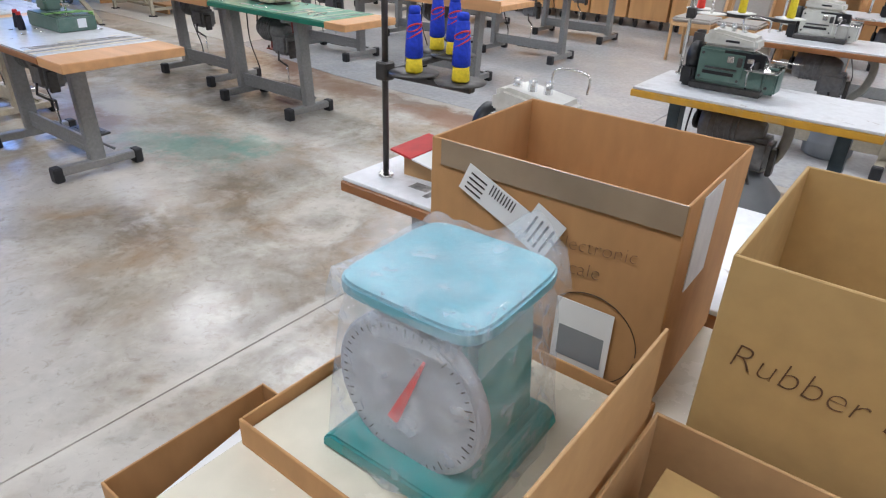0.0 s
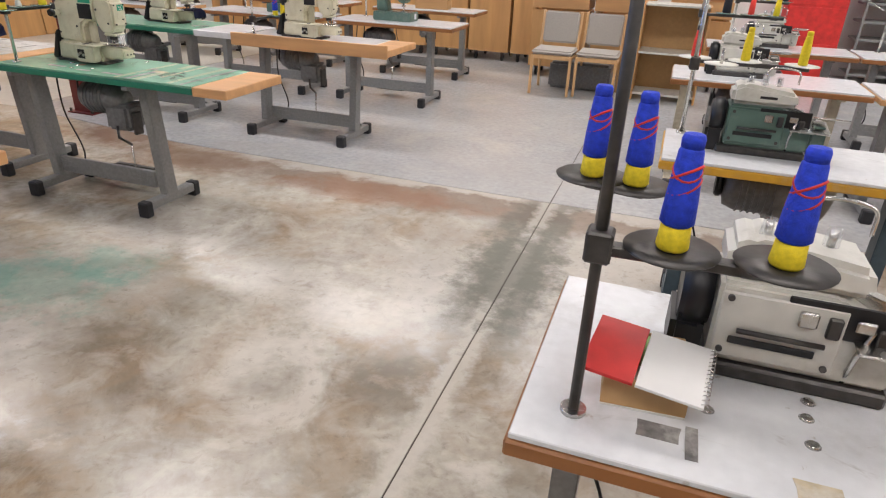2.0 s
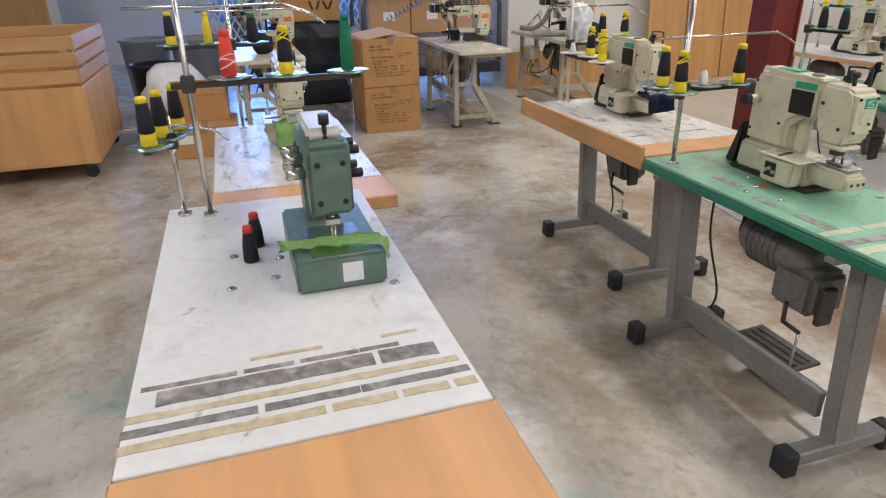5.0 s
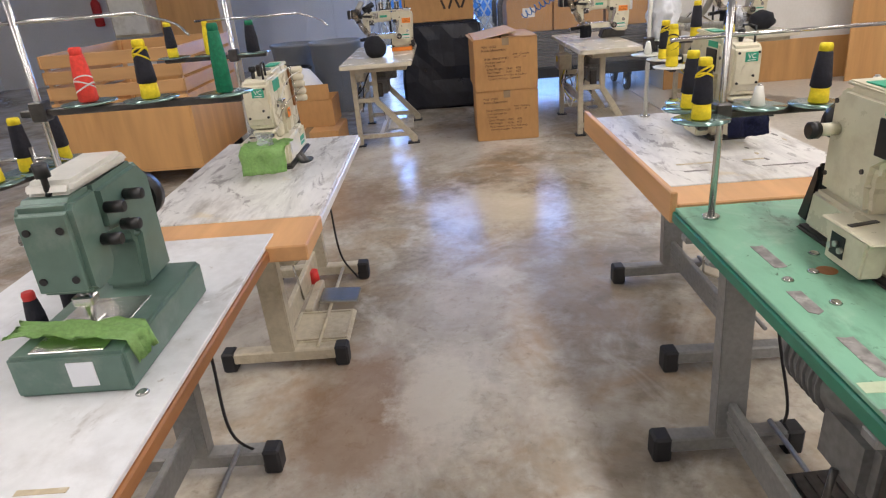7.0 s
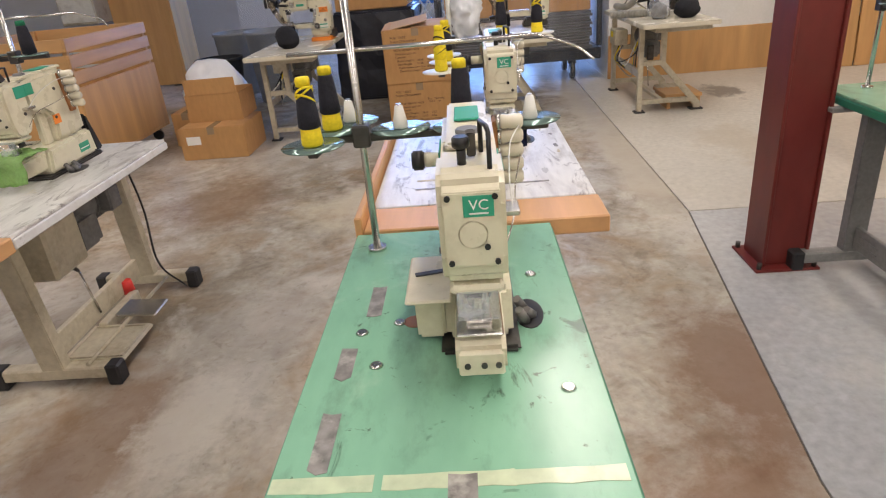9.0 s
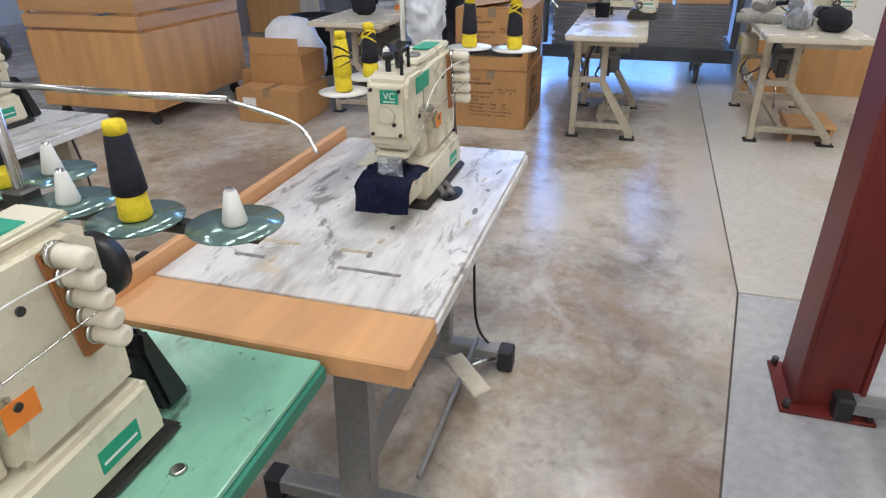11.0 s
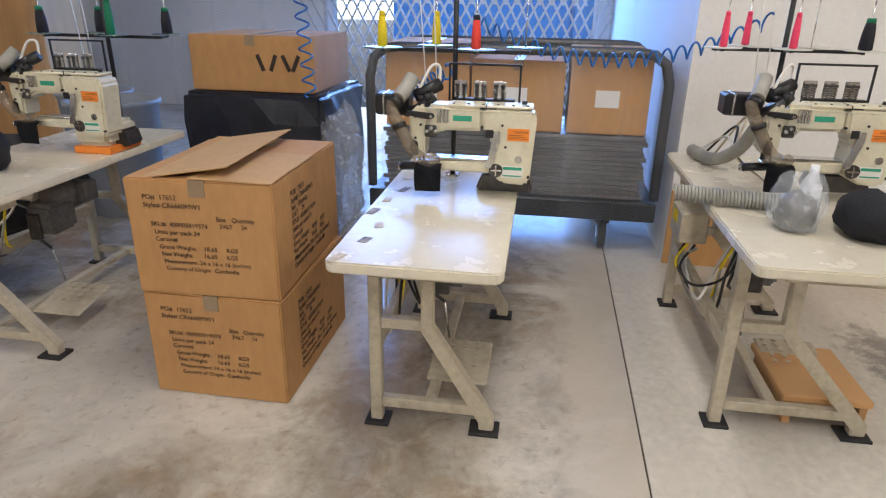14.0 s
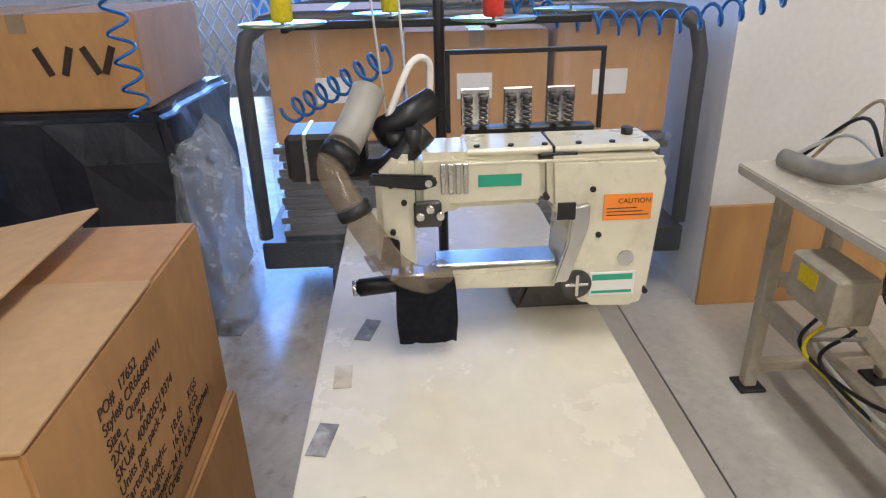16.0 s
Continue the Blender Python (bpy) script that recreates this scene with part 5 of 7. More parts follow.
part("page", bx(-0.008, 0.1, -0.075, 0.085, 0, 0.006, 0.001), PAPER, nb, "white page block")
for i in range(14):
    part("ring", tube([(0.1 + 0.006 * math.cos(q), -0.068 + i * 0.0112, 0.003 + 0.006 * math.sin(q)) for q in [k * math.pi / 4 for k in range(9)]], 0.001, 5), STEEL, nb)
tagged(link("thread_roll", blob(0.07, 0.06, 0.06, 4, 0.3), LIME_CLOTH, m=spot(-0.05, 3.63, 0.776)), "crumpled lime green thread bundle in a carton", "thread")
# rows on the other side
y = station(-0.09, 0.95, 5.06, 5.56, None, WHITE_TOP, OCHRE_EDGE, steel=LEG_DARK, legs=(0.06, 0.8), foot=(5.1, 5.55), name_label="sewing table with white top and ochre painted edge")
overlock(0.26, 5.32, enamel=WHITE_MACHINE, base=GREEN_MACHINE, label="green overlock sewing machine with steel covers")
thread_stand(-0.02, 5.5, 0.77, ((0.0, 0.12, "red"), (0.2, 0.12, "yellow"), (0.42, 0.12, "yellow"), (0.1, -0.02, None)), 0.3, 0.85, disc=WHITE_DISC, arms=(((0, 0.12), (0.45, 0.12)), ((0, 0), (0, 0.12))))
station(0.97, 2.1, 5.1, 5.62, None, WHITE_TOP, WHITE_TOP, legs=(1.1, 1.9), foot=(5.1, 5.6), name_label="plain white sewing table butted against its neighbour")
overlock(1.5, 5.4, label="off-white overlock sewing machine on a white table")
y2 = station(-0.1, 1.05, 6.95, 7.5, None, WHITE_TOP, BROWN_EDGE, steel=LEG_CREAM, legs=(0.0, 0.9), foot=(6.95, 7.45), name_label="white-topped sewing table with brown edge")
overlock(0.3, 7.25, label="off-white overlock sewing machine")
station(1.07, 2.2, 6.9, 7.45, 1.3, WHITE_TOP, EDGE_WOOD, legs=(1.2, 2.0), foot=(6.9, 7.4), name_label="white-topped sewing table with raw wood edge")
overlock(1.7, 7.2, label="off-white overlock sewing machine")
thread_stand(0.02, 7.4, 0.77, ((0.15, 0, "dark"), (0.3, 0.0, "red"), (0.45, 0.0, "yellow")), 0.36, 0.85, arms=(((0, 0), (0.5, 0)),))
for a in (0.75, 1.95):
    station(a - 0.6, a + 0.58, 8.75, 9.3, None, WHITE_TOP, BROWN_EDGE, legs=(a - 0.45, a + 0.4), foot=(8.75, 9.2), name_label="white-topped sewing table near the bookcase")
    overlock(a - 0.1, 9.05, label="off-white overlock sewing machine near the bookcase")
    thread_stand(a - 0.4, 9.2, 0.77, ((0.1, 0, "red"), (0.24, 0.0, "yellow"), (0.38, 0.0, "dark")), 0.36, 0.8, arms=(((0, 0), (0.42, 0)),))
for a, b in ((0.45, 5.4), (1.5, 5.45), (0.55, 7.3), (1.7, 7.3)):
    d = thing("dust_bin", spot(a, b), "ribbed grey waste drum under a sewing table", "waste drum", "waste drums")
    part("drum", lathe(((0.13, 0.0), (0.16, 0.02), (0.165, 0.1), (0.17, 0.11), (0.165, 0.12), (0.165, 0.2), (0.17, 0.21), (0.165, 0.22), (0.16, 0.3), (0.1, 0.36), (0.06, 0.4)), 20), PLASTIC_BIN, d)
    part("suction_hose", tube(curve(((0, 0, 0.38), (0.1, -0.02, 0.5), (0.12, -0.05, 0.66), (0.02, 0, 0.73))), 0.025, 8), HOSE_GREY, d)

# ---- boxes and scale in front ----
t0 = thing("work_table", spot(0.95, 2.75), "plain cream-topped work table carrying cardboard boxes", "table")
part("tabletop", bx(-0.56, 0.85, -0.5, 0.55, 0.735, 0.765, 0.004), CREAM_TOP, t0)
for x, yy in ((-0.5, -0.44), (0.79, -0.44), (-0.5, 0.49), (0.79, 0.49)):
    part("leg", bx(x - 0.02, x + 0.02, yy - 0.02, yy + 0.02, 0, 0.7345, 0.003), LEG_GREY, t0)


def open_box(name, a0, a1, b0, b1, z0, z1, label, card=None, turn=0, th=0.005, flaps=0.0, inner=None):
    t = thing(name, spot((a0 + a1) / 2, (b0 + b1) / 2, z0, turn), label, "cardboard box")
    x, yy, h = (a1 - a0) / 2, (b1 - b0) / 2, z1 - z0
    c = card or CARD
    part("base", bx(-x, x, -yy, yy, 0, th, 0.001), c, t)
    part("side", bx(-x, x, -yy, -yy + th, th, h, 0.0015), c, t)
    part("side", bx(-x, x, yy - th, yy, th, h, 0.0015), c, t)
    part("side", bx(-x, -x + th, -yy + th, yy - th, th, h, 0.0015), inner or c, t)
    part("side", bx(x - th, x, -yy + th, yy - th, th, h, 0.0015), inner or c, t)
    return t


ba = open_box("cardboard_box", 0.39, 0.835, 2.97, 3.31, 0.765, 1.135, "open brown carton with a taped label and handwriting", turn=1)
part("tape_band", bx(-0.2, 0.222, -0.1735, -0.1715, 0.325, 0.371, 0.0005), TAPE, ba)
lb = part("shipping_label", bx(-0.085, 0.085, 0, 0.0014, -0.026, 0.026, 0), PAPER, ba)
lb.matrix_basis = pose(-0.07, -0.1752, 0.285, 0, 24, 0)
for i in range(9):
    part("barcode_bar", bx(-0.03 + i * 0.006, -0.028 + i * 0.006, -0.0008, -0.0002, 0.002, 0.022, 0), INK, lb)
for i in range(4):
    part("text_line", bx(-0.075, -0.04, -0.0008, -0.0002, -0.018 + i * 0.01, -0.015 + i * 0.01, 0), INK, lb)
lb2 = part("shipping_label", bx(-0.04, 0.04, 0, 0.0012, -0.03, 0.03, 0), PAPER, ba)
lb2.matrix_basis = pose(0.005, -0.1768, 0.262, 0, -62, 0)
for i in range(4):
    part("text_line", bx(-0.03, 0.02, -0.0008, -0.0002, -0.02 + i * 0.012, -0.016 + i * 0.012, 0), INK, lb2)
part("tape_band", bx(0.2225, 0.2245, -0.1, 0.0, 0.2, 0.36, 0.0005), BAG_WHITE, ba, "torn clear tape")
part("round_print", tube([(0.11 + 0.083 * math.cos(k * math.pi / 24), -0.1722, 0.1 + 0.083 * math.sin(k * math.pi / 24)) for k in range(48)], 0.0008, 4), INK, ba)
part("picture_label", bx(0.05, 0.15, -0.1745, -0.1732, 0.03, 0.16, 0), PAPER, ba)
part("picture_panel", bx(0.06, 0.14, -0.1752, -0.1746, 0.05, 0.11, 0), PLASTIC_BIN, ba)
words("Electronic", 0.034, pose(0.03, -0.1722, 0.245, 90, -6, 0), PEN, ba, "handwriting", thin=0.0011)
words("scale", 0.036, pose(0.045, -0.1722, 0.205, 90, -5, 0), PEN, ba, "handwriting", thin=0.0011)
part("print_block", bx(-0.06, 0.03, -0.1722, -0.1716, 0.06, 0.085, 0), INK, ba)

tr = open_box("cardboard_tray", 0.40, 0.86, 2.52, 2.955, 0.765, 0.815, "low cardboard tray lined with cream paper under the scale", turn=0)
part("liner", bx(-0.222, 0.222, -0.21, 0.21, 0.0055, 0.03, 0.003), CREAM_TOP, tr, "cream paper liner")

sc = thing("dial_scale", spot(0.635, 2.71, 0.797, 2), "teal dial weighing scale wrapped in clear plastic", "scale")
part("base", prism(((-0.125, 0.0), (0.125, 0.0), (0.12, 0.018), (0.105, 0.028), (-0.105, 0.028), (-0.12, 0.018)), -0.13, 0.12, bev=0.004), TEAL, sc)
part("housing", prism(((-0.095, 0.029), (0.095, 0.029), (0.08, 0.235), (-0.08, 0.235)), -0.07, 0.095, bev=0.014), TEAL, sc)
dl = part("dial_rim", cy((0, -0.092, 0.128), (0, -0.0705, 0.128), 0.119, seg=44, bev=0.004), DIAL, sc)
part("dial_face", cy((0, -0.0935, 0.128), (0, -0.0922, 0.128), 0.11, seg=44), DIAL, dl)
for i in range(50):
    q = 2 * math.pi * i / 50
    part("tick", bx(-0.0007, 0.0007, -0.0945, -0.0936, 0.095 if i % 5 == 0 else 0.101, 0.107, 0, m=Matrix.Translation((0, 0, 0.128)) @ Matrix.Rotation(q, 4, "Y")), INK, dl)
part("pointer", prism(((-0.009, -0.05), (0.009, -0.05), (0.007, -0.012), (0.002, 0.08), (-0.002, 0.08), (-0.007, -0.012)), -0.0962, -0.095, bev=0), RED_T, dl).matrix_basis = Matrix.Translation((0, 0, 0.128)) @ Matrix.Rotation(0.4, 4, "Y")
part("neck", cy((0, 0.01, 0.2355), (0, 0.01, 0.256), 0.03, 0.04, seg=16), TEAL, sc)
part("weighing_pan", prism([(0.112 * math.copysign(abs(math.cos(q)) ** 0.35, math.cos(q)), 0.112 * math.copysign(abs(math.sin(q)) ** 0.35, math.sin(q))) for q in [k * math.pi / 18 + 0.05 for k in range(36)]], 0.2565, 0.278, bev=0.005, axis="z"), PAN, sc, "pale blue square pan")
fl = bmesh.new()
bmesh.ops.create_grid(fl, x_segments=44, y_segments=44, size=0.118)
for v in fl.verts:
    d = max(abs(v.co.x), abs(v.co.y))
    ridge = abs(noise.noise(v.co * 11 + Vector((3, 1, 0)))) + 0.5 * abs(noise.noise(v.co * 27))
    knot = math.exp(-((v.co.x - 0.06) ** 2 + (v.co.y - 0.1) ** 2) / 0.0016)
    v.co.z = 0.284 + 0.016 * ridge + 0.055 * knot - 0.06 * max(0, (d - 0.108) / 0.01)
for f in fl.faces:
    f.smooth = True
part("plastic_wrap", fl, BAG, sc, "crinkled clear plastic bag")
bm = lathe(((0.15, 0.01), (0.146, 0.06), (0.142, 0.11), (0.138, 0.16), (0.13, 0.22), (0.122, 0.258)), 48)
for v in bm.verts:
    q = math.atan2(v.co.y, v.co.x)
    k = max(abs(math.cos(q)), abs(math.sin(q)))
    v.co.x, v.co.y = v.co.x * (0.86 / k) ** 0.6, v.co.y * (0.86 / k) ** 0.6
    v.co += Vector((noise.noise(v.co * 18), noise.noise(v.co * 18 + Vector((5, 0, 0))), 0)) * 0.012
part("plastic_wrap", bm, BAG, sc, "crinkled clear plastic bag")

br = open_box("cardboard_box", 0.93, 1.5, 2.84, 3.22, 0.765, 1.15, "open golden carton marked in felt pen", CARD_GOLD, turn=0)
words("Rubber band", 0.05, pose(-0.262, -0.1905, 0.245, 90, 3, 0), PEN, br, "handwriting", thin=0.0014)
part("fold_line", bx(-0.284, 0.284, -0.1925, -0.1905, 0.098, 0.104, 0), CARD, br)
bf = open_box("cardboard_box", 0.9, 1.46, 2.36, 2.8, 0.765, 0.93, "open shallow carton holding a black coil", CARD_IN, turn=0)
part("flap", bx(-0.288, -0.284, -0.2, 0.2, 0.166, 0.3, 0.001, m=pose(0, 0, 0, 0, 0, 0)), CARD_IN, bf)
tagged(link("cardboard_sheet", bx(-0.24, 0.22, -0.17, 0.17, 0, 0.008, 0.001), CARD_GOLD, m=spot(1.18, 2.57, 0.9, 0) @ pose(0, 0, 0, -3, 2, 0)), "worn sheet of stained cardboard lying in a carton", "cardboard sheet")
tagged(link("black_coil", lathe(((0.015, 0), (0.045, 0.004), (0.05, 0.02), (0.04, 0.035), (0.015, 0.036)), 18), BLACK, m=spot(1.12, 2.6, 0.91)), "small black coiled bobbin lying on cardboard", "bobbin")
fb = open_box("cardboard_box", 0.14, 0.37, 2.4, 2.74, 0.0, 0.6, "tall open carton holding papers", CARD)
part("papers", bx(-0.09, 0.09, -0.13, 0.13, 0.5, 0.6, 0.003, m=pose(0, 0, 0, 4, 6, 5)), PAPER, fb)

# ---- stations by the loading bay ----


def bay_table(a0, a1, b0, b1, label, z=0.77, bend=1):
    """Cream table on welded legs: straight post on one side, kicked-out post on the other."""
    ac, bc = (a0 + a1) / 2, (b0 + b1) / 2
    t = thing("sewing_table", spot(ac, bc), label, "sewing table", "bay tables")
    x0, x1, y0, y1 = a0 - ac, a1 - ac, b0 - bc, b1 - bc
    r = 0.035
    pts = []
    for cx, cyy, q0 in ((x1 - r, y1 - r, 0), (x0 + r, y1 - r, 90), (x0 + r, y0 + r, 180), (x1 - r, y0 + r, 270)):
        for k in range(5):
            q = radians(q0 + 22.5 * k)
            pts.append((cx + r * math.cos(q), cyy + r * math.sin(q)))
    part("tabletop", prism(pts, z - 0.0355, z, bev=0.005, axis="z"), CREAM_TOP, t)
    part("under_tray", bx(x1 - 0.3, x1 - 0.08, y0 + 0.12, y1 - 0.05, z - 0.075, z - 0.036, 0.003), LEG_CREAM, t)
    s = 0.022
    xn, xf = x1 - 0.32, x0 + 0.2
    for x in (xn, xf):
        leg = part("leg", bx(x - s, x + s, y0 + 0.05, y0 + 0.05 + 2 * s, 0.012, z - 0.036, 0.004), LEG_CREAM, t)
        part("foot_pad", bx(x - 0.045, x + 0.045, y0 + 0.03, y0 + 0.12, 0, 0.012, 0.002), RUBBER, leg)
        yk = y0 + 0.26
        bm = prism(((yk - s, z - 0.036), (yk + s, z - 0.036), (yk + s, 0.42), (y1 - 0.02, 0.06), (y1 - 0.02, 0.012), (y1 - 0.075, 0.012), (y1 - 0.075, 0.04), (yk - s, 0.40)), x - s, x + s, bev=0.004, axis="x")
        leg2 = part("bent_leg", bm, LEG_CREAM, t)
        part("foot_pad", bx(x - 0.045, x + 0.045, y1 - 0.11, y1 + 0.0, 0, 0.012, 0.002), RUBBER, leg2)
        part("rail", bx(x - s + 0.003, x + s - 0.003, y0 + 0.095, yk - 0.02, 0.4, 0.44, 0.003), LEG_CREAM, t)
        part("rail", bx(x - s + 0.003, x + s - 0.003, y0 + 0.095, y1 - 0.08, 0.07, 0.11, 0.003), LEG_CREAM, t)
    part("stretcher", bx(xf + s, xn - s, y0 + 0.055, y0 + 0.09, 0.3, 0.36, 0.003), LEG_CREAM, t)
    part("stretcher", bx(xf + s, xn - s, y0 + 0.25, y0 + 0.29, 0.075, 0.105, 0.003), LEG_CREAM, t)
    bm = bx(-0.02, 0.24, y1 - 0.3, y1 - 0.06, 0.13, 0.145, 0.01, m=pose(0, 0, 0, 0, 9, 0))
    for i in range(5):
        for j in range(4):
            cy((0.02 + i * 0.045, y1 - 0.27 + j * 0.05, 0.146), (0.02 + i * 0.045, y1 - 0.27 + j * 0.05, 0.15), 0.009, seg=8, bm=bm)
    part("treadle", bm, LEG_CREAM, t)
    motor(t, -0.15, y0 + 0.28, z - 0.2, 0.26)
    part("control_box", bx(-0.35, -0.14, y0 - 0.02, y0 + 0.1, 0.5, 0.64, 0.008), LEG_CREAM, t)
    part("box_label", bx(-0.3, -0.22, y0 - 0.0225, y0 - 0.0205, 0.57, 0.62, 0), YELLOW, t)
    for i in range(5):
        rr = random.Random(i + int(a0 * 10))
        part("cable", tube(curve(((-0.25 + i * 0.04, y0 + 0.05, 0.5), (-0.2 + rr.uniform(-.1, .2), y0 + rr.uniform(0, .1), 0.36), (-0.05 + rr.uniform(-.1, .2), y0 + rr.uniform(0, .15), 0.3 + rr.uniform(-.1, .1)), (0.1 + rr.uniform(-.1, .1), y0 + 0.12, 0.5), (0.05, y0 + 0.2, z - 0.1))), 0.006, 6), (BLACK, YELLOW, WHITE_DISC, BLACK, HOSE_GREY)[i], t)
    return t


def arm_machine(a, b, z=0.77, turn=90, label="", cloth=BLACK_CLOTH, lit=True):
    """Feed-off-the-arm head: long upper arm and lower cylinder arm joined by a tall block at +x."""
    t = thing("sewing_machine", spot(a, b, z, turn), label, "sewing machine", "feed-off-the-arm machines")
    e = CREAM_MACHINE
    part("pedestal", prism(((0.02, 0.023), (0.25, 0.023), (0.23, 0.1), (0.05, 0.1)), 0.06, 0.2, bev=0.01), DARK_STEEL, t)
    blk = prism(((0.085, 0.13), (0.13, 0.09), (0.22, 0.085), (0.235, 0.1), (0.25, 0.33), (0.235, 0.362), (0.05, 0.365), (0.055, 0.28), (0.09, 0.25)), -0.06, 0.075, bev=0.014)
    part("body", blk, e, t)
    part("upper_arm", prism(((-0.16, 0.245), (-0.1, 0.28), (0.054, 0.282), (0.049, 0.366), (-0.1, 0.375), (-0.16, 0.372)), -0.05, 0.065, bev=0.012), e, t)
    part("top_cover", bx(-0.08, 0.235, -0.045, 0.06, 0.3665, 0.378, 0.004), e, t)
    part("head", prism(((-0.225, 0.19), (-0.165, 0.175), (-0.161, 0.37), (-0.19, 0.375), (-0.225, 0.34)), -0.058, 0.05, bev=0.01), e, t)
    part("lower_arm", prism(((-0.16, 0.125), (0.084, 0.12), (0.084, 0.165), (-0.16, 0.158)), -0.035, 0.04, bev=0.006), e, t)
    part("feed_plate", bx(-0.13, 0.08, -0.032, 0.03, 0.166, 0.173, 0.002), STEEL, t)
    part("guide_roller", cy((-0.27, -0.01, 0.125), (-0.165, -0.01, 0.135), 0.016, seg=16, bev=0.003), BLACK, t)
    part("roller_end", cy((-0.278, -0.01, 0.124), (-0.2705, -0.01, 0.1245), 0.014, seg=16), STEEL, t)
    bm = cy((-0.19, -0.02, 0.15), (-0.19, -0.02, 0.2), 0.006, seg=8)
    cy((-0.175, -0.02, 0.155), (-0.175, -0.02, 0.2), 0.005, seg=8, bm=bm)
    bx(-0.21, -0.15, -0.035, 0.0, 0.148, 0.158, 0.003, bm)
    part("needle_bar", bm, STEEL, t)
    lab = part("warning_label", bx(0.145, 0.225, -0.0622, -0.0605, 0.255, 0.3, 0), ORANGE_LABEL, t, "orange caution label")
    words("CAUTION", 0.012, pose(0.168, -0.0626, 0.284, 90, 0, 0), INK, lab, thick=0.0001)
    for i in range(3):
        part("text_line", bx(0.15, 0.22 - 0.01 * i, -0.0627, -0.0623, 0.263 + i * 0.006, 0.2645 + i * 0.006, 0), INK, lab)
    part("name_plate", bx(-0.06, 0.01, -0.0517, -0.0503, 0.318, 0.338, 0), GREEN_LABEL, t)
    pl = part("maker_plate", bx(0.13, 0.21, -0.0627, -0.0605, 0.115, 0.16, 0.001), WHITE_DISC, t)
    part("plate_band", bx(0.135, 0.205, -0.0633, -0.0628, 0.145, 0.156, 0), GREEN_LABEL, pl)
    part("plate_band", bx(0.135, 0.205, -0.0633, -0.0628, 0.12, 0.125, 0), GREEN_LABEL, pl)
    part("dial", cy((0.108, -0.066, 0.14), (0.108, -0.0605, 0.14), 0.026, seg=24), DARK_STEEL, t)
    part("slot_screw", cy((0.19, -0.064, 0.185), (0.19, -0.0605, 0.185), 0.014, seg=18), STEEL, t)
    part("lever", prism(((0.065, 0.15), (0.09, 0.15), (0.12, 0.25), (0.12, 0.29), (0.09, 0.285), (0.085, 0.22)), -0.075, -0.062, bev=0.003), STEEL, t)
    part("window", bx(0.065, 0.095, -0.0775, -0.0755, 0.265, 0.295, 0.001), BLACK, t)
    for x, zz in ((-0.2, 0.33), (-0.2, 0.25), (-0.18, 0.3), (0.05, 0.3), (0.14, 0.23), (0.23, 0.12), (0.125, 0.31)):
        part("screw", cy((x, -0.064, zz), (x, -0.0505, zz), 0.005, seg=8), BLACK, t)
    for i in range(4):
        part("thread_eyelet", bx(-0.12 + i * 0.012, -0.112 + i * 0.012, -0.058, -0.0505, 0.31, 0.36, 0.001), STEEL, t)
    part("needle_cover", prism(((-0.225, 0.19), (-0.19, 0.185), (-0.19, 0.235), (-0.215, 0.245)), -0.066, -0.0585, bev=0.002), BLACK, t)
    part("tension_block", bx(-0.165, -0.12, -0.062, -0.0505, 0.255, 0.3, 0.004), DARK_STEEL, t)
    for i in range(3):
        part("tension_post", cy((-0.155 + i * 0.016, -0.074, 0.278 + 0.012 * (i % 2)), (-0.155 + i * 0.016, -0.0622, 0.278 + 0.012 * (i % 2)), 0.007, seg=12, bev=0.001), STEEL, t)
    part("lift_lever", prism(((-0.23, 0.352), (-0.13, 0.345), (-0.125, 0.33), (-0.15, 0.322), (-0.235, 0.335)), -0.072, -0.06, bev=0.003), BLACK, t)
    part("lift_pin", cy((-0.14, -0.076, 0.335), (-0.14, -0.0722, 0.335), 0.006, seg=10), STEEL, t)
    part("arm_rib", bx(-0.1, 0.24, -0.0525, -0.0505, 0.355, 0.3595, 0.001), e, t)
    for i in range(6):
        part("cover_screw", cy((-0.06 + i * 0.055, -0.03, 0.3782), (-0.06 + i * 0.055, -0.03, 0.3815), 0.005, seg=8), BLACK, t)
    part("cover_seam", bx(0.06, 0.064, -0.046, 0.061, 0.3662, 0.3788, 0), BLACK, t)
    part("cover_clip", bx(0.04, 0.1, -0.05, -0.0455, 0.3645, 0.369, 0.001), BLACK, t)
    part("cam_spoke", bx(0.088, 0.128, -0.0685, -0.0662, 0.137, 0.143, 0.001), STEEL, t)
    part("cam_spoke", bx(0.105, 0.111, -0.071, -0.0688, 0.12, 0.16, 0.001), STEEL, t)
    part("hose_collar", cy((-0.272, -0.042, 0.385), (-0.284, -0.056, 0.368), 0.031, seg=16), BLACK, t)
    part("hose_collar", cy((-0.262, -0.078, 0.305), (-0.255, -0.08, 0.288), 0.0275, seg=16), BLACK, t)
    rack = part("tension_rack", bx(-0.07, 0.16, 0.07, 0.1, 0.365, 0.385, 0.003), BLACK, t)
    for i in range(3):
        x = -0.05 + i * 0.075
        part("tension_plate", bx(x - 0.025, x + 0.025, 0.085, 0.089, 0.3855, 0.45, 0.002), STEEL, rack)
        for dx in (-0.013, 0.013):
            bm = coil((x + dx, 0.07, 0.3855), (x + dx, 0.07, 0.43), 0.006, 5, 0.0018)
            cy((x + dx, 0.07, 0.43), (x + dx, 0.07, 0.44), 0.008, seg=10, bm=bm)
            part("tension_spring", bm, DARK_STEEL, rack)
    bm = bx(-0.1, -0.092, 0.1, 0.108, 0.37, 0.51, 0.001)
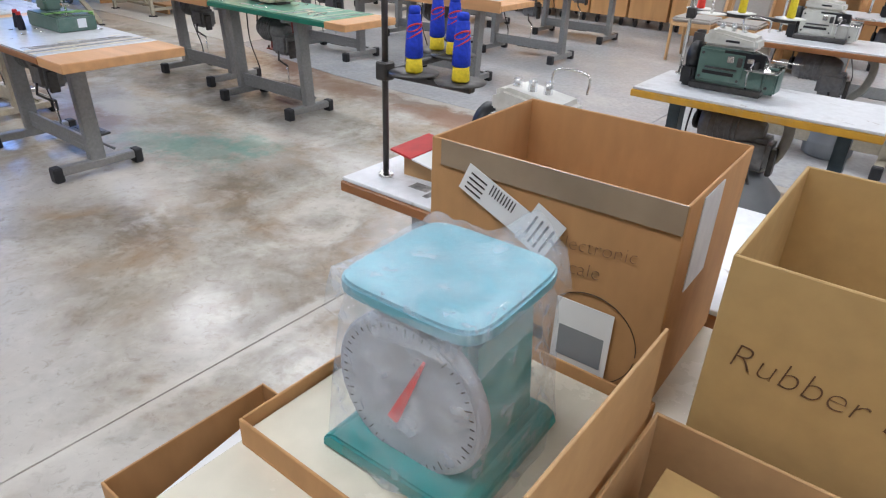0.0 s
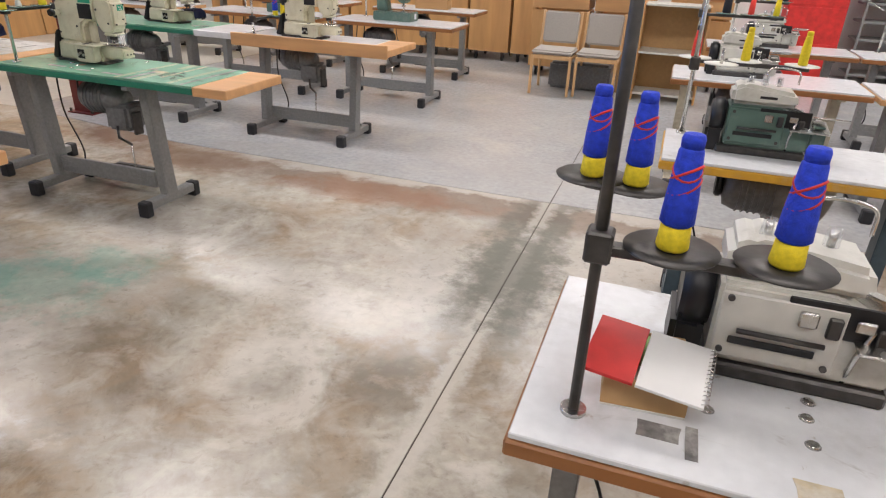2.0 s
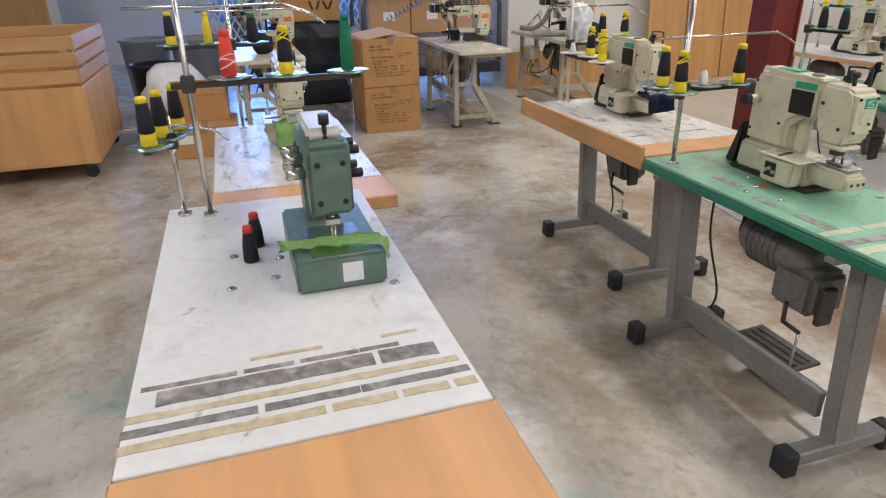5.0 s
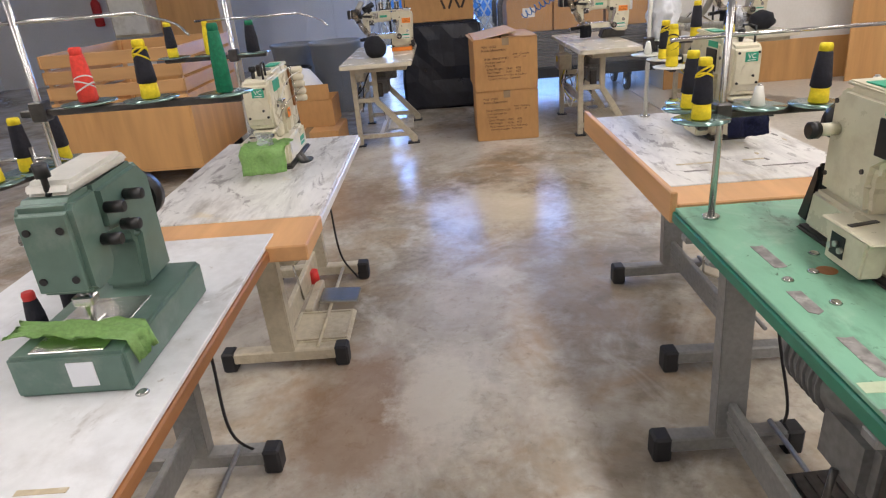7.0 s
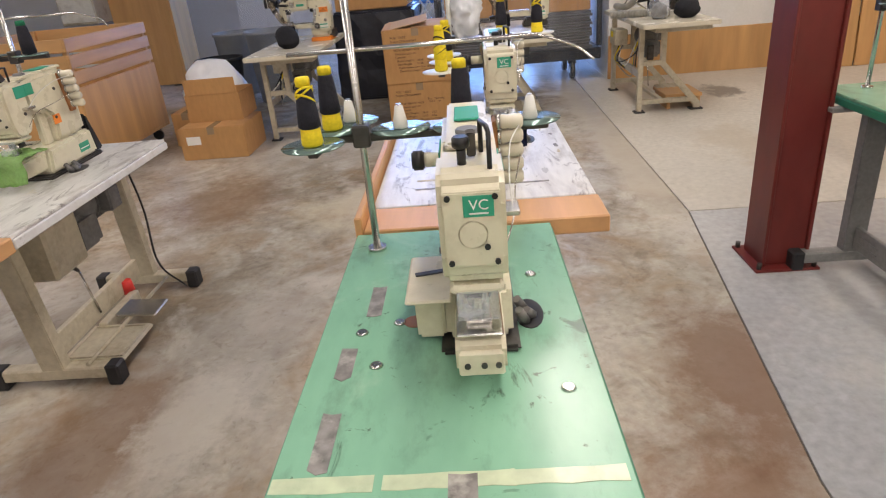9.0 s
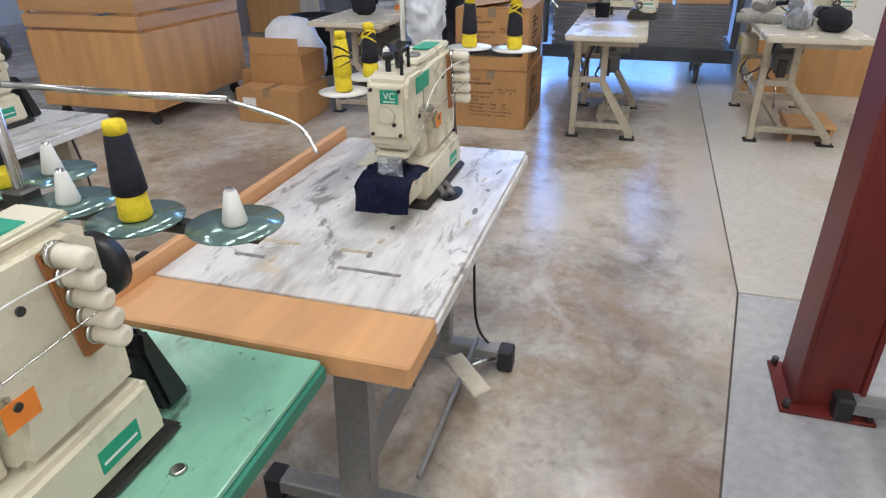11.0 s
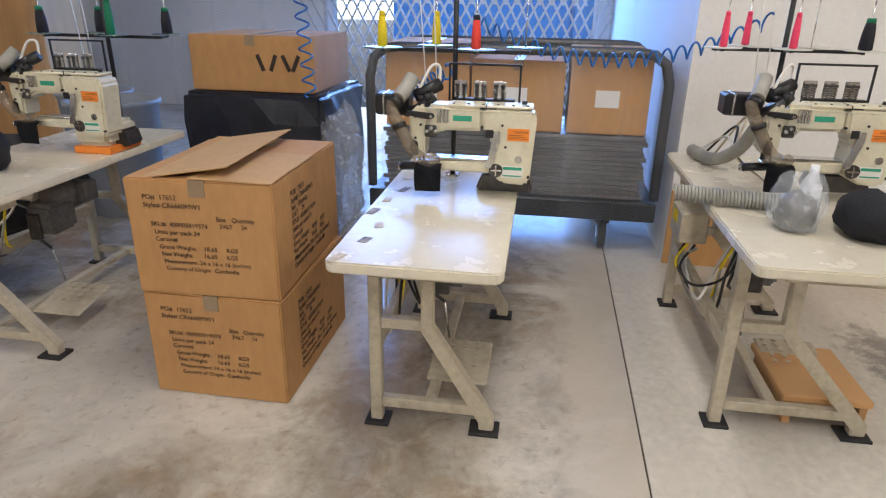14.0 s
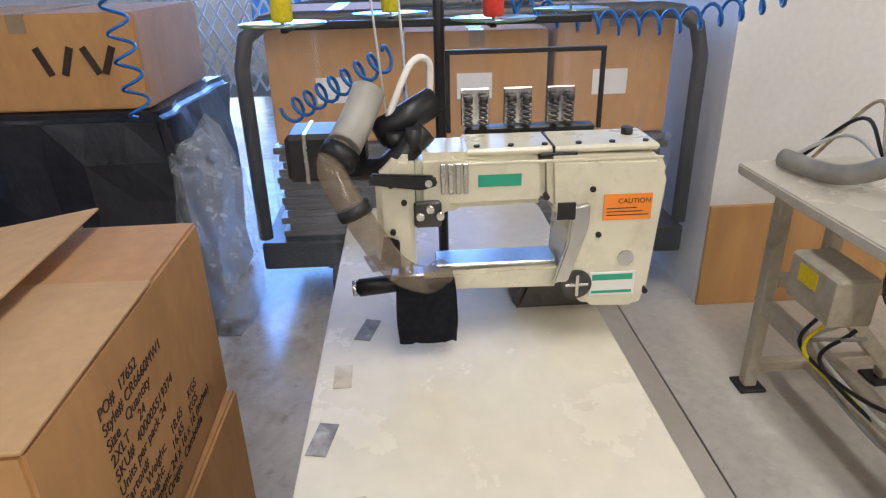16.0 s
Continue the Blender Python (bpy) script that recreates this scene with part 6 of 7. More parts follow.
    bx(0.172, 0.18, 0.1, 0.108, 0.37, 0.51, 0.001, bm)
    bx(-0.1, 0.18, 0.098, 0.11, 0.505, 0.513, 0.001, bm)
    part("thread_rack", bm, BLACK, t)
    part("drive_box", bx(-0.37, -0.24, 0.0, 0.1, 0.32, 0.4, 0.008), BLACK, t)
    part("drive_box_strap", bx(-0.34, -0.333, -0.0025, 0.1025, 0.3185, 0.4015, 0.001), STEEL, t)
    part("drive_arm", tube(curve(((-0.25, 0.03, 0.33), (-0.2, -0.02, 0.35), (-0.14, 0.0, 0.4))), 0.02, 10), BLACK, t)
    part("solenoid", cy((-0.22, 0.02, 0.39), (-0.12, 0.05, 0.44), 0.025, seg=14, bev=0.004), BLACK, t)
    part("lint_hose", tube(curve(((-0.23, 0.04, 0.46), (-0.25, 0.0, 0.42), (-0.27, -0.04, 0.39))), 0.028, 12), HOSE_GREY, t)
    part("lint_tube", tube(curve(((-0.27, -0.04, 0.39), (-0.29, -0.065, 0.36), (-0.25, -0.08, 0.28), (-0.2, -0.085, 0.2), (-0.15, -0.08, 0.17), (-0.12, -0.05, 0.17))), 0.023, 12), TUBE_CLEAR, t, "bent clear lint tube")
    part("air_line", tube(curve(((-0.13, 0.06, 0.44), (-0.13, 0.06, 0.5), (-0.16, 0.04, 0.5), (-0.2, 0.02, 0.42))), 0.006, 8), WHITE_DISC, t)
    part("knob", cy((-0.16, -0.02, 0.376), (-0.16, -0.02, 0.41), 0.013, seg=12), BLACK, t)
    part("knob", cy((-0.19, 0.0, 0.376), (-0.19, 0.0, 0.4), 0.016, seg=12), BLACK, t)
    part("knob", cy((0.2, 0.02, 0.3785), (0.2, 0.02, 0.39), 0.01, seg=12), BLACK, t)
    cl = link("cloth_scrap", drape(0.1, 0.04, 0.1, a, at=(0, 0, 0)), cloth, m=spot(a, b, z, turn) @ pose(-0.15, -0.06, 0.145, 0, 0, -90))
    tagged(cl, "torn black cloth scrap hanging under the needle", "cloth")
    return t


def high_stand(a, b, z, kinds, label, turn=90, zd=0.66):
    t = thing("thread_stand", spot(a, b, z, turn), label, "thread stand", "thread stands")
    part("pole", cy((0, 0, 0), (0, 0, zd + 0.42), 0.011, seg=12), BLACK, t)
    part("flange", cy((0, 0, 0), (0, 0, 0.01), 0.03, seg=14), STEEL, t)
    part("spool_bar", bx(-0.3, 0.3, -0.008, 0.008, zd - 0.015, zd, 0.002), BLACK, t)
    part("guide_bar", bx(-0.28, 0.28, -0.005, 0.005, zd + 0.36, zd + 0.37, 0.001), BLACK, t)
    for i, kind in enumerate(kinds):
        x = -0.28 + 0.56 * i / (len(kinds) - 1)
        yy = (-0.1, 0.09)[i % 2]
        part("plate_arm", bx(x - 0.006, x + 0.006, min(0, yy), max(0, yy), zd - 0.012, zd - 0.002, 0.001), BLACK, t)
        part("spool_plate", lathe(((0.02, zd), (0.075, zd + 0.002), (0.078, zd + 0.006), (0.02, zd + 0.005)), 24, at=(x, yy, 0)), WHITE_DISC if "pink" in kinds else GLASSY_DISC, t)
        part("spindle", cy((x, yy, zd), (x, yy, zd + 0.2), 0.003, seg=8), STEEL, t)
        if kind:
            cone(spot(a, b, z, turn) @ Matrix.Translation((x, yy, zd + 0.007)), **CONES[kind])
    for dx in (-0.1, -0.06):
        part("thread_line", tube(((dx, -0.05, zd - 0.3), (dx * 1.5, -0.05, zd + 0.36)), 0.0025, 5), WHITE_T, t)
    return t


bay_table(-8.85, -7.4, 5.72, 6.25, "cream sewing table with clean top and bent steel legs")
arm_machine(-8.17, 6.06, z=0.748, label="cream feed-off-the-arm sewing machine with orange caution label")
high_stand(-8.45, 5.96, 0.77, ("yellow", "yellow", "red", None), "tall black thread stand over the cream machine", zd=0.53)
wt = thing("tape_scrap", spot(-7.9, 5.76, 0.771), "torn tan tape scraps stuck along a cream tabletop", "tape")
rt = random.Random(5)
for i in range(9):
    part("tape_piece", bx(-0.02, 0.02 + rt.uniform(0, 0.05), -0.015, 0.015, 0, 0.0012, 0, m=pose(-0.75 + i * 0.15, rt.uniform(-0.01, 0.05), 0, 0, 0, rt.uniform(-20, 20))), (TAN_TAPE, GREY_TAPE)[i % 2], wt)
bay_table(-9.15, -7.6, 6.98, 7.6, "cream sewing table crowded with hoses by the white wall")
arm_machine(-8.35, 7.38, label="cream feed-off-the-arm sewing machine by the white wall")
high_stand(-8.85, 7.35, 0.77, ("pink", "pink", "pink", None, "dark"), "tall black thread stand with pink cones", zd=0.54)
tagged(link("corrugated_hose", coil((-0.25, 0, 0.0), (0.25, 0, 0.0), 0.028, 40, 0.006), HOSE_GREY, m=spot(-8.2, 7.1, 0.806, 80)), "grey corrugated suction hose lying on the tabletop", "hose")
tagged(link("black_cloth", blob(0.26, 0.2, 0.17, 3, 0.15), BLACK_CLOTH, m=spot(-7.95, 7.42, 0.77)), "folded black cloth heap on the cream table", "cloth")
tagged(link("plastic_bag", blob(0.2, 0.18, 0.22, 8, 0.3), BAG, m=spot(-7.98, 7.2, 0.77)), "clear plastic bag with thread in it", "plastic bag")
tagged(link("thread_bundle", blob(0.14, 0.12, 0.14, 18, 0.3), MOTOR, m=spot(-7.98, 7.2, 0.77)), "grey thread bundle inside a clear bag", "thread bundle")
tagged(link("plastic_bottle", lathe(((0.03, 0), (0.035, 0.01), (0.035, 0.13), (0.015, 0.17), (0.014, 0.2)), 16), BAG_WHITE, m=spot(-8.1, 7.28, 0.77)), "translucent white plastic bottle beside the cloth", "bottle")
bay_table(-9.12, -7.6, 3.72, 4.34, "cream sewing table with black cloth near cardboard boxes")
arm_machine(-8.5, 4.1, label="cream feed-off-the-arm sewing machine beside a tan tray")
high_stand(-8.9, 4.1, 0.77, ("dark", "dark", "green", "dark"), "tall thread stand with fat dark cones", zd=0.52)
tagged(link("black_cloth", blob(0.2, 0.2, 0.2, 6, 0.2), BLACK_CLOTH, m=spot(-8.1, 4.0, 0.77)), "black cloth cap lying on the cream table", "cloth")
ty = thing("tray_box", spot(-8.6, 4.22, 0.77), "cream box with an orange base strip", "tray")
part("body", bx(-0.12, 0.12, -0.09, 0.09, 0.036, 0.14, 0.02, seg=3), CREAM_MACHINE, ty)
part("base_strip", bx(-0.125, 0.125, -0.095, 0.095, 0, 0.035, 0.004), ORANGE_LABEL, ty)
for a, b in ((-8.15, 7.45),):
    ft = thing("foot_rest", spot(a, b), "rough wooden footrest of short boards", "footrest")
    part("board", bx(-0.2, 0.2, -0.16, 0.16, 0.1, 0.13, 0.004), PLYH, ft)
    for yy in (-0.14, 0.12):
        part("bearer", bx(-0.19, 0.19, yy, yy + 0.03, 0, 0.0995, 0.003), PLYH, ft)

# ---- cartons ----


def carton(a0, a1, b0, b1, z0, z1, label, flaps=False, seed=0, lines=True):
    t = thing("cardboard_box", spot((a0 + a1) / 2, (b0 + b1) / 2, z0, random.Random(seed).uniform(-1, 1)), label, "cardboard box", "stacked cartons")
    x, yy, h = (a1 - a0) / 2, (b1 - b0) / 2, z1 - z0
    part("body", bx(-x, x, -yy, yy, 0, h, 0.006, seg=2), CARD, t)
    bm = bx(-x - 0.0015, x + 0.0015, -0.03, 0.03, h - 0.06, h + 0.0015, 0)
    part("tape", bm, TAPE, t)
    if lines:
        M = lambda yq, zq: pose(x + 0.001, yq, zq, 90, 0, 90)
        rows = (("PO#  17652", -0.21, h - 0.075, 0.026), ("Style# CR6660MW1", -0.21, h - 0.105, 0.026), ("Size   Quantity", 0.06, h - 0.145, 0.024), ("2XLT     24", 0.07, h - 0.17, 0.022), ("SKU#  400005519374", -0.19, h - 0.175, 0.024),
                ("Units per pack 24", -0.18, h - 0.205, 0.024), ("Carton#  ", -0.18, h - 0.232, 0.024), ("Gross Weight:    18.65     KGS", -0.17, h - 0.262, 0.024), ("Net Weight:      16.65     KGS", -0.165, h - 0.29, 0.024), ("Measurement: 24 x 16 x 16 (inches)", -0.16, h - 0.318, 0.023), ("Country of Origin:  Cambodia", -0.155, h - 0.345, 0.023))
        for s, yq, zq, size in rows:
            words(s, size, M(yq, zq), INK, t)
        for k, (s, *_r) in enumerate(rows):
            words(s, 0.03, pose(x * 0.55, yy + 0.001, h - 0.09 - k * 0.029, 90, 0, 180), INK, t)
    if flaps:
        part("flap", bx(-x + 0.02, x - 0.02, -yy - 0.02, yy * 0.35, 0, 0.005, 0.001, m=pose(0, 0, h + 0.03, 9, 0, 2)), CARD_IN, t)
        part("flap", bx(-x * 0.2, x, -yy * 0.1, yy, 0, 0.005, 0.001, m=pose(0, 0, h + 0.004, -1, 0, 0)), CARD_IN, t)
    return t


carton(-8.49, -7.75, 4.88, 5.43, 0.0, 0.44, "closed brown carton printed with shipping lines beneath another carton", seed=1)
carton(-8.49, -7.75, 4.87, 5.42, 0.442, 0.885, "brown carton with half-open flaps on top of another", True, seed=2)
c1 = carton(-7.96, -7.43, 3.12, 3.68, 0.0, 0.27, "dented brown carton with a white label on the floor", seed=3, lines=False)
part("paper_label", bx(0.2665, 0.268, -0.22, -0.1, 0.13, 0.2, 0), PAPER, c1)
c2 = open_box("cardboard_box", -8.05, -7.65, 3.15, 3.62, 0.272, 0.5, "open carton with raised flaps on a carton", CARD)
part("flap", bx(0.2, 0.204, -0.22, 0.22, 0.23, 0.36, 0.001), CARD, c2)
tagged(link("white_bag", blob(0.55, 0.6, 0.75, 12, 0.3), BAG_WHITE, m=spot(-8.4, 3.15, 0)), "bulging white plastic sack behind the cartons", "plastic sack")
carton(-8.3, -7.95, 2.85, 3.1, 0, 0.3, "small brown carton against the wooden cart", seed=6, lines=False)

# ---- wooden carts ----


def wood_cart(a, b, w, d, h, label, turn=0, name="wooden_cart"):
    """Plywood bin on casters with slatted upper sides."""
    t = thing(name, spot(a, b, 0, turn), label, "wooden cart", "wooden carts")
    x, yy, low = w / 2, d / 2, 0.13
    hb = low + (h - low) * (0.62 if h < 1.3 else 0.52)
    part("base", bx(-x, x, -yy, yy, low, low + 0.02, 0.002), PLY, t)
    for nm, q in (("panel", (-x, x, -yy, -yy + 0.018)), ("panel", (-x, x, yy - 0.018, yy)), ("panel", (-x, -x + 0.018, -yy + 0.0185, yy - 0.0185)), ("panel", (x - 0.018, x, -yy + 0.0185, yy - 0.0185))):
        part(nm, bx(*q, low + 0.0205, hb, 0.003), PLY, t)
    n = 3
    gap = 0.025
    sh = (h - hb) / n - gap
    for i in range(n):
        z0 = hb + gap + i * (sh + gap)
        for q in ((-x, x, -yy, -yy + 0.016), (-x, x, yy - 0.016, yy), (-x, -x + 0.016, -yy + 0.0165, yy - 0.0165), (x - 0.016, x, -yy + 0.0165, yy - 0.0165)):
            part("slat", bx(*q, z0, z0 + sh, 0.003), PLYH, t)
    for sx in (-1, 1):
        for sy in (-1, 1):
            cx, c2y = sx * (x - 0.035), sy * (yy - 0.035)
            part("corner_post", bx(cx - 0.017, cx + 0.017, c2y - 0.017, c2y + 0.017, low + 0.021, h, 0.002), PLYH, t)
            cst = part("caster", bx(cx - 0.022 - sx * 0.06, cx + 0.022 - sx * 0.06, c2y - 0.03 - sy * 0.06, c2y + 0.03 - sy * 0.06, 0.09, 0.1295, 0.003), DARK_STEEL, t)
            part("wheel", cy((cx - 0.015 - sx * 0.06, c2y - sy * 0.06, 0.05), (cx + 0.015 - sx * 0.06, c2y - sy * 0.06, 0.05), 0.05, seg=18, bev=0.004), RUBBER, cst)
    return t


wood_cart(-7.73, 2.08, 1.32, 1.08, 1.08, "large orange plywood cart with slatted top on black casters")
for i in range(9):
    wood_cart(-6.95 + i * 0.62, 12.0, 0.58, 0.7, 1.75 if i % 3 else 1.62, "tall plywood cart with slatted upper sides at the wall")
for i, a in enumerate((-1.5, -0.75, 0.1)):
    wood_cart(a, 11.1, 0.68, 0.55, 1.42, "slatted wooden crate cart behind the chairs")

# ---- chairs, bookcase and back corner ----


def side_chair(a, b, turn=0):
    t = thing("chair", spot(a, b, 0, turn), "beech armless chair with grey-beige upholstered seat and back", "chair", "waiting chairs")
    for x in (-0.21, 0.21):
        part("leg", prism(((x - 0.014, 0), (x + 0.014, 0), (x + 0.014, 0.43), (x - 0.014, 0.43)), -0.25, -0.215, bev=0.004), BEECH, t)
        bm = tube(curve(((x, 0.27, 0.0), (x, 0.2, 0.42), (x, 0.24, 0.65), (x, 0.29, 0.85))), 0.016, 8)
        part("back_leg", bm, BEECH, t)
        part("side_rail", bx(x - 0.012, x + 0.012, -0.214, 0.19, 0.385, 0.425, 0.004), BEECH, t)
    part("front_rail", bx(-0.195, 0.195, -0.245, -0.222, 0.385, 0.425, 0.004), BEECH, t)
    part("seat", bx(-0.225, 0.225, -0.25, 0.2, 0.4305, 0.48, 0.02, seg=3), UPHOLST, t)
    part("backrest", bx(-0.195, 0.195, -0.02, 0.02, -0.17, 0.17, 0.018, seg=3, m=pose(0, 0.235, 0.68, -10, 0, 0)), UPHOLST, t)


side_chair(-1.36, 9.97)
side_chair(-0.88, 10.02)
bc = thing("bookcase", spot(-0.15, 10.2), "low plywood bookcase with white shelves", "bookcase")
for x in (-0.34, 0.32):
    part("side", bx(x, x + 0.02, -0.2, 0.2, 0, 1.0, 0.003), PLY, bc)
for zz in (0.06, 0.5, 0.98):
    part("shelf", bx(-0.319, 0.319, -0.24 if zz == 0.5 else -0.2, 0.2, zz, zz + 0.022, 0.003), WHITE_MACHINE, bc)
part("back", bx(-0.319, 0.319, 0.185, 0.1995, 0.083, 0.979, 0.001), CARD_IN, bc)
tagged(link("storage_tub", bx(-0.35, 0.35, -0.2, 0.2, 0, 0.3, 0.03, seg=2), MOTOR, m=spot(-1.1, 10.4)), "dark low storage tub behind the chairs", "tub")
rd = thing("red_locker", spot(1.55, 12.75), "tall red sheet-metal locker against the wall", "locker")
part("body", bx(-0.35, 0.35, -0.25, 0.25, 0, 2.3, 0.01), RED, rd)
for i in range(5):
    part("panel", bx(-0.33, 0.33, -0.258, -0.2505, 0.05 + i * 0.45, 0.47 + i * 0.45, 0.003), RED, rd)
gs = thing("steel_shelving", spot(3.2, 12.8), "grey steel shelving with packed boards", "shelving")
for i in range(7):
    part("shelf", bx(-1.1, 1.1, -0.25, 0.25, 0.1 + i * 0.22, 0.13 + i * 0.22, 0.003), LEG_GREY, gs)
for x in (-1.1, 1.07):
    part("upright", bx(x, x + 0.03, -0.2505, -0.2205, 0, 1.7, 0.002), LEG_GREY, gs)
for i, b in enumerate((9.3, 9.9, 10.5)):
    tagged(link("plywood_board", bx(-0.012, 0.012, -0.29, 0.29, 0, 2.3, 0.003), PLY, m=spot(-9.22, b) @ pose(0, 0, 0.002, 0, -4, 0)), "tall plywood board leaning on the white wall", "plywood board")

# ---- loading bay ----


def hoop_trolley():
    t = thing("platform_trolley", spot(-10.05, 6.16), "dark steel platform trolley loaded with wrapped cardboard", "trolley")
    part("deck", bx(-0.42, 0.42, -0.9, 0.9, 0.22, 0.34, 0.008), BLACK, t)
    for x in (0.4, -0.4):
        pts = [(x, -0.88, 0.36), (x, -0.88, 1.05), (x, -0.85, 1.16), (x, -0.78, 1.21), (x, -0.7, 1.22), (x, 0.7, 1.22), (x, 0.78, 1.21), (x, 0.85, 1.16), (x, 0.88, 1.05), (x, 0.88, 0.36)]
        part("hoop", tube(pts, 0.03, 10), DARK_STEEL, t)
    for x in (-0.3, 0.3):
        for yy in (-0.6, 0.6):
            w = part("wheel", cy((x, yy - 0.025, 0.1), (x, yy + 0.025, 0.1), 0.1, seg=24, bev=0.008), RUBBER, t)
            part("hub", cy((x, yy - 0.03, 0.1), (x, yy + 0.03, 0.1), 0.035, seg=16), STEEL, w)
            part("fork", bx(x - 0.03, x + 0.03, yy - 0.045, yy + 0.045, 0.17, 0.2195, 0.004), DARK_STEEL, t)
    bd = thing("cardboard_bundle", spot(-10.05, 6.16, 0.342), "flat cardboard bundle in grey stretch wrap on the trolley", "cardboard bundle")
    rnd = random.Random(9)
    for i in range(13):
        part("sheet", bx(-0.33 + rnd.uniform(-.01, .01), 0.36 + rnd.uniform(-.012, .008), -0.8 + rnd.uniform(-.02, .02), 0.8 + rnd.uniform(-.02, .02), i * 0.03, i * 0.03 + 0.027, 0.003), WRAPPED, bd)
    part("wrap", bx(-0.35, 0.374, -0.825, 0.825, 0.002, 0.393, 0.01), FILM, bd, "clear stretch wrap")
    for i, (y0, y1, h) in enumerate(((-0.8, -0.28, 0.5), (-0.26, 0.3, 0.42), (0.33, 0.8, 0.48))):
        c = carton(-10.38, -9.72, 6.16 + y0, 6.16 + y1, 0.737, 0.737 + h, "brown carton riding on the wrapped bundle", seed=i + 30, lines=False)
        part("paper_label", bx(0.3305, 0.332, -0.08, 0.06, 0.16, 0.26, 0), PAPER, c)
    return t


hoop_trolley()
ks = thing("covered_stack", spot(-9.85, 4.6), "pallet stack shrouded in black film", "covered stack")
bm = bx(-0.42, 0.42, -0.45, 0.45, 0, 0.94, 0.03, seg=3)
bmesh.ops.subdivide_edges(bm, edges=bm.edges[:], cuts=5, use_grid_fill=True)
for v in bm.verts:
    v.co += Vector((noise.noise(v.co * 5), noise.noise(v.co * 5 + Vector((3, 0, 0))), 0)) * 0.03
part("black_film", bm, mat("black_film", (0.012, 0.014, 0.022), 0.3, 0, 0.3, 12, 0.5), ks)
part("clear_film", blob(0.35, 0.35, 0.95, 5, 0.3), BAG, ks).matrix_basis = pose(0.3, 0.5, 0)
kb = carton(-10.2, -9.5, 4.2, 4.98, 0.945, 1.27, "brown carton with a printed mark on black-wrapped stack", seed=41, lines=False)
for i, (y0, q) in enumerate(((-0.02, 30), (0.06, -30), (0.14, 35), (0.2, -35))):
    part("printed_mark", bx(0.3525, 0.354, -0.012, 0.012, -0.05, 0.05, 0, m=pose(0, y0 + 0.08, 0.17, q * 0.7, 0, 0)), INK, kb)
for a, b, r, h, lab in ((-10.6, 2.7, 0.28, 0.75, "grey plastic waste bin with lid rim"), (-9.9, 3.35, 0.3, 0.8, "grey plastic waste bin with lid rim"), (-9.3, 2.9, 0.24, 0.6, "dark bin lined with a black bag")):
    d = thing("waste_bin", spot(a, b), lab, "waste bin", "waste bins")
    part("bin", lathe(((r * 0.8, 0), (r * 0.82, 0.01), (r, h - 0.04), (r * 1.06, h - 0.03), (r * 1.06, h), (r * 0.97, h), (r * 0.94, h - 0.1)), 28), PLASTIC_BIN if "grey" in lab else BLACK, d)
tp = thing("plywood_partition", spot(-11.9, 1.5), "tall plywood partition panel standing in the bay", "partition")
part("panel", bx(-0.3, 0.3, -0.02, 0.02, 0.02, 2.6, 0.004), PLY, tp)
part("panel", bx(0.28, 0.3, -1.0, -0.021, 0.02, 2.6, 0.004), PLY, tp)
part("foot", bx(-0.3, 0.3, -0.2, 0.2, 0, 0.0195, 0.003), DARK_STEEL, tp)
for a, b, z0, z1 in ((-11.4, 0.42, 0, 0.95), (-11.4, 0.42, 0.951, 1.9)):
    cb = thing("steel_cabinet", spot(a, b, z0), "light grey steel electrical cabinet", "electrical cabinet")
    part("body", bx(-0.2, 0.2, -0.25, 0.25, 0, z1 - z0, 0.01), LEG_CREAM if z0 else PLASTIC_BIN, cb)
    part("door", bx(0.201, 0.215, -0.23, 0.23, 0.03, z1 - z0 - 0.03, 0.004), WHITE_MACHINE, cb)
fe = thing("fire_extinguisher", spot(-14.42, -1.6, 1.0), "red fire extinguisher hung on the white wall", "fire extinguisher")
part("cylinder", lathe(((0.06, 0), (0.08, 0.02), (0.08, 0.4), (0.03, 0.47), (0.03, 0.5)), 18), RED, fe)
part("valve", bx(-0.03, 0.03, -0.02, 0.08, 0.5, 0.55, 0.006), BLACK, fe)
part("hanger", bx(-0.095, -0.07, -0.02, 0.02, 0.3, 0.34, 0.002), BLACK, fe)

# strip curtain across the bay mouth
cu = thing("strip_curtain", spot(-9.56, 5.0), "clear bluish vinyl strip curtain hanging across the bay", "strip curtain")
part("rail", cy((0, -1.9, 3.4), (0, 2.1, 3.4), 0.02, seg=10), GALV, cu)
for i in range(13):
    y0 = -1.88 + i * 0.305
    n = 10
    bm = bmesh.new()
    rows = []
    for r in range(n + 1):
        z = 3.4 - (3.38) * r / n
        rows.append([bm.verts.new((0.02 * (i % 2) + 0.05 * noise.noise(Vector((i * 3.1, z * 0.8, c))) * r / n, y0 + c * 0.33 / 3, z)) for c in range(4)])
    for q0, q1 in zip(rows, rows[1:]):
        for c in range(3):
            bm.faces.new((q0[c], q0[c + 1], q1[c + 1], q1[c])).smooth = True
    s = part("strip", bm, CURTAIN, cu)
    s.visible_shadow = False
ga = thing("scissor_gate", spot(-14.2, 5.2), "folding lattice steel gate across the bay door", "gate")
for i in range(26):
    for sgn in (-1, 1):
        yy = -1.7 + i * 0.14
        bm = bx(-0.004, 0.004, -0.014, 0.014, -0.75, 0.75, 0.001, m=pose(0.01 * sgn, yy, 0.85, sgn * 28, 0, 0))
        bx(-0.004, 0.004, -0.014, 0.014, -0.75, 0.75, 0.001, bm, m=pose(0.01 * sgn, yy, 2.1, sgn * 28, 0, 0))
        part("slat", bm, GALV, ga)
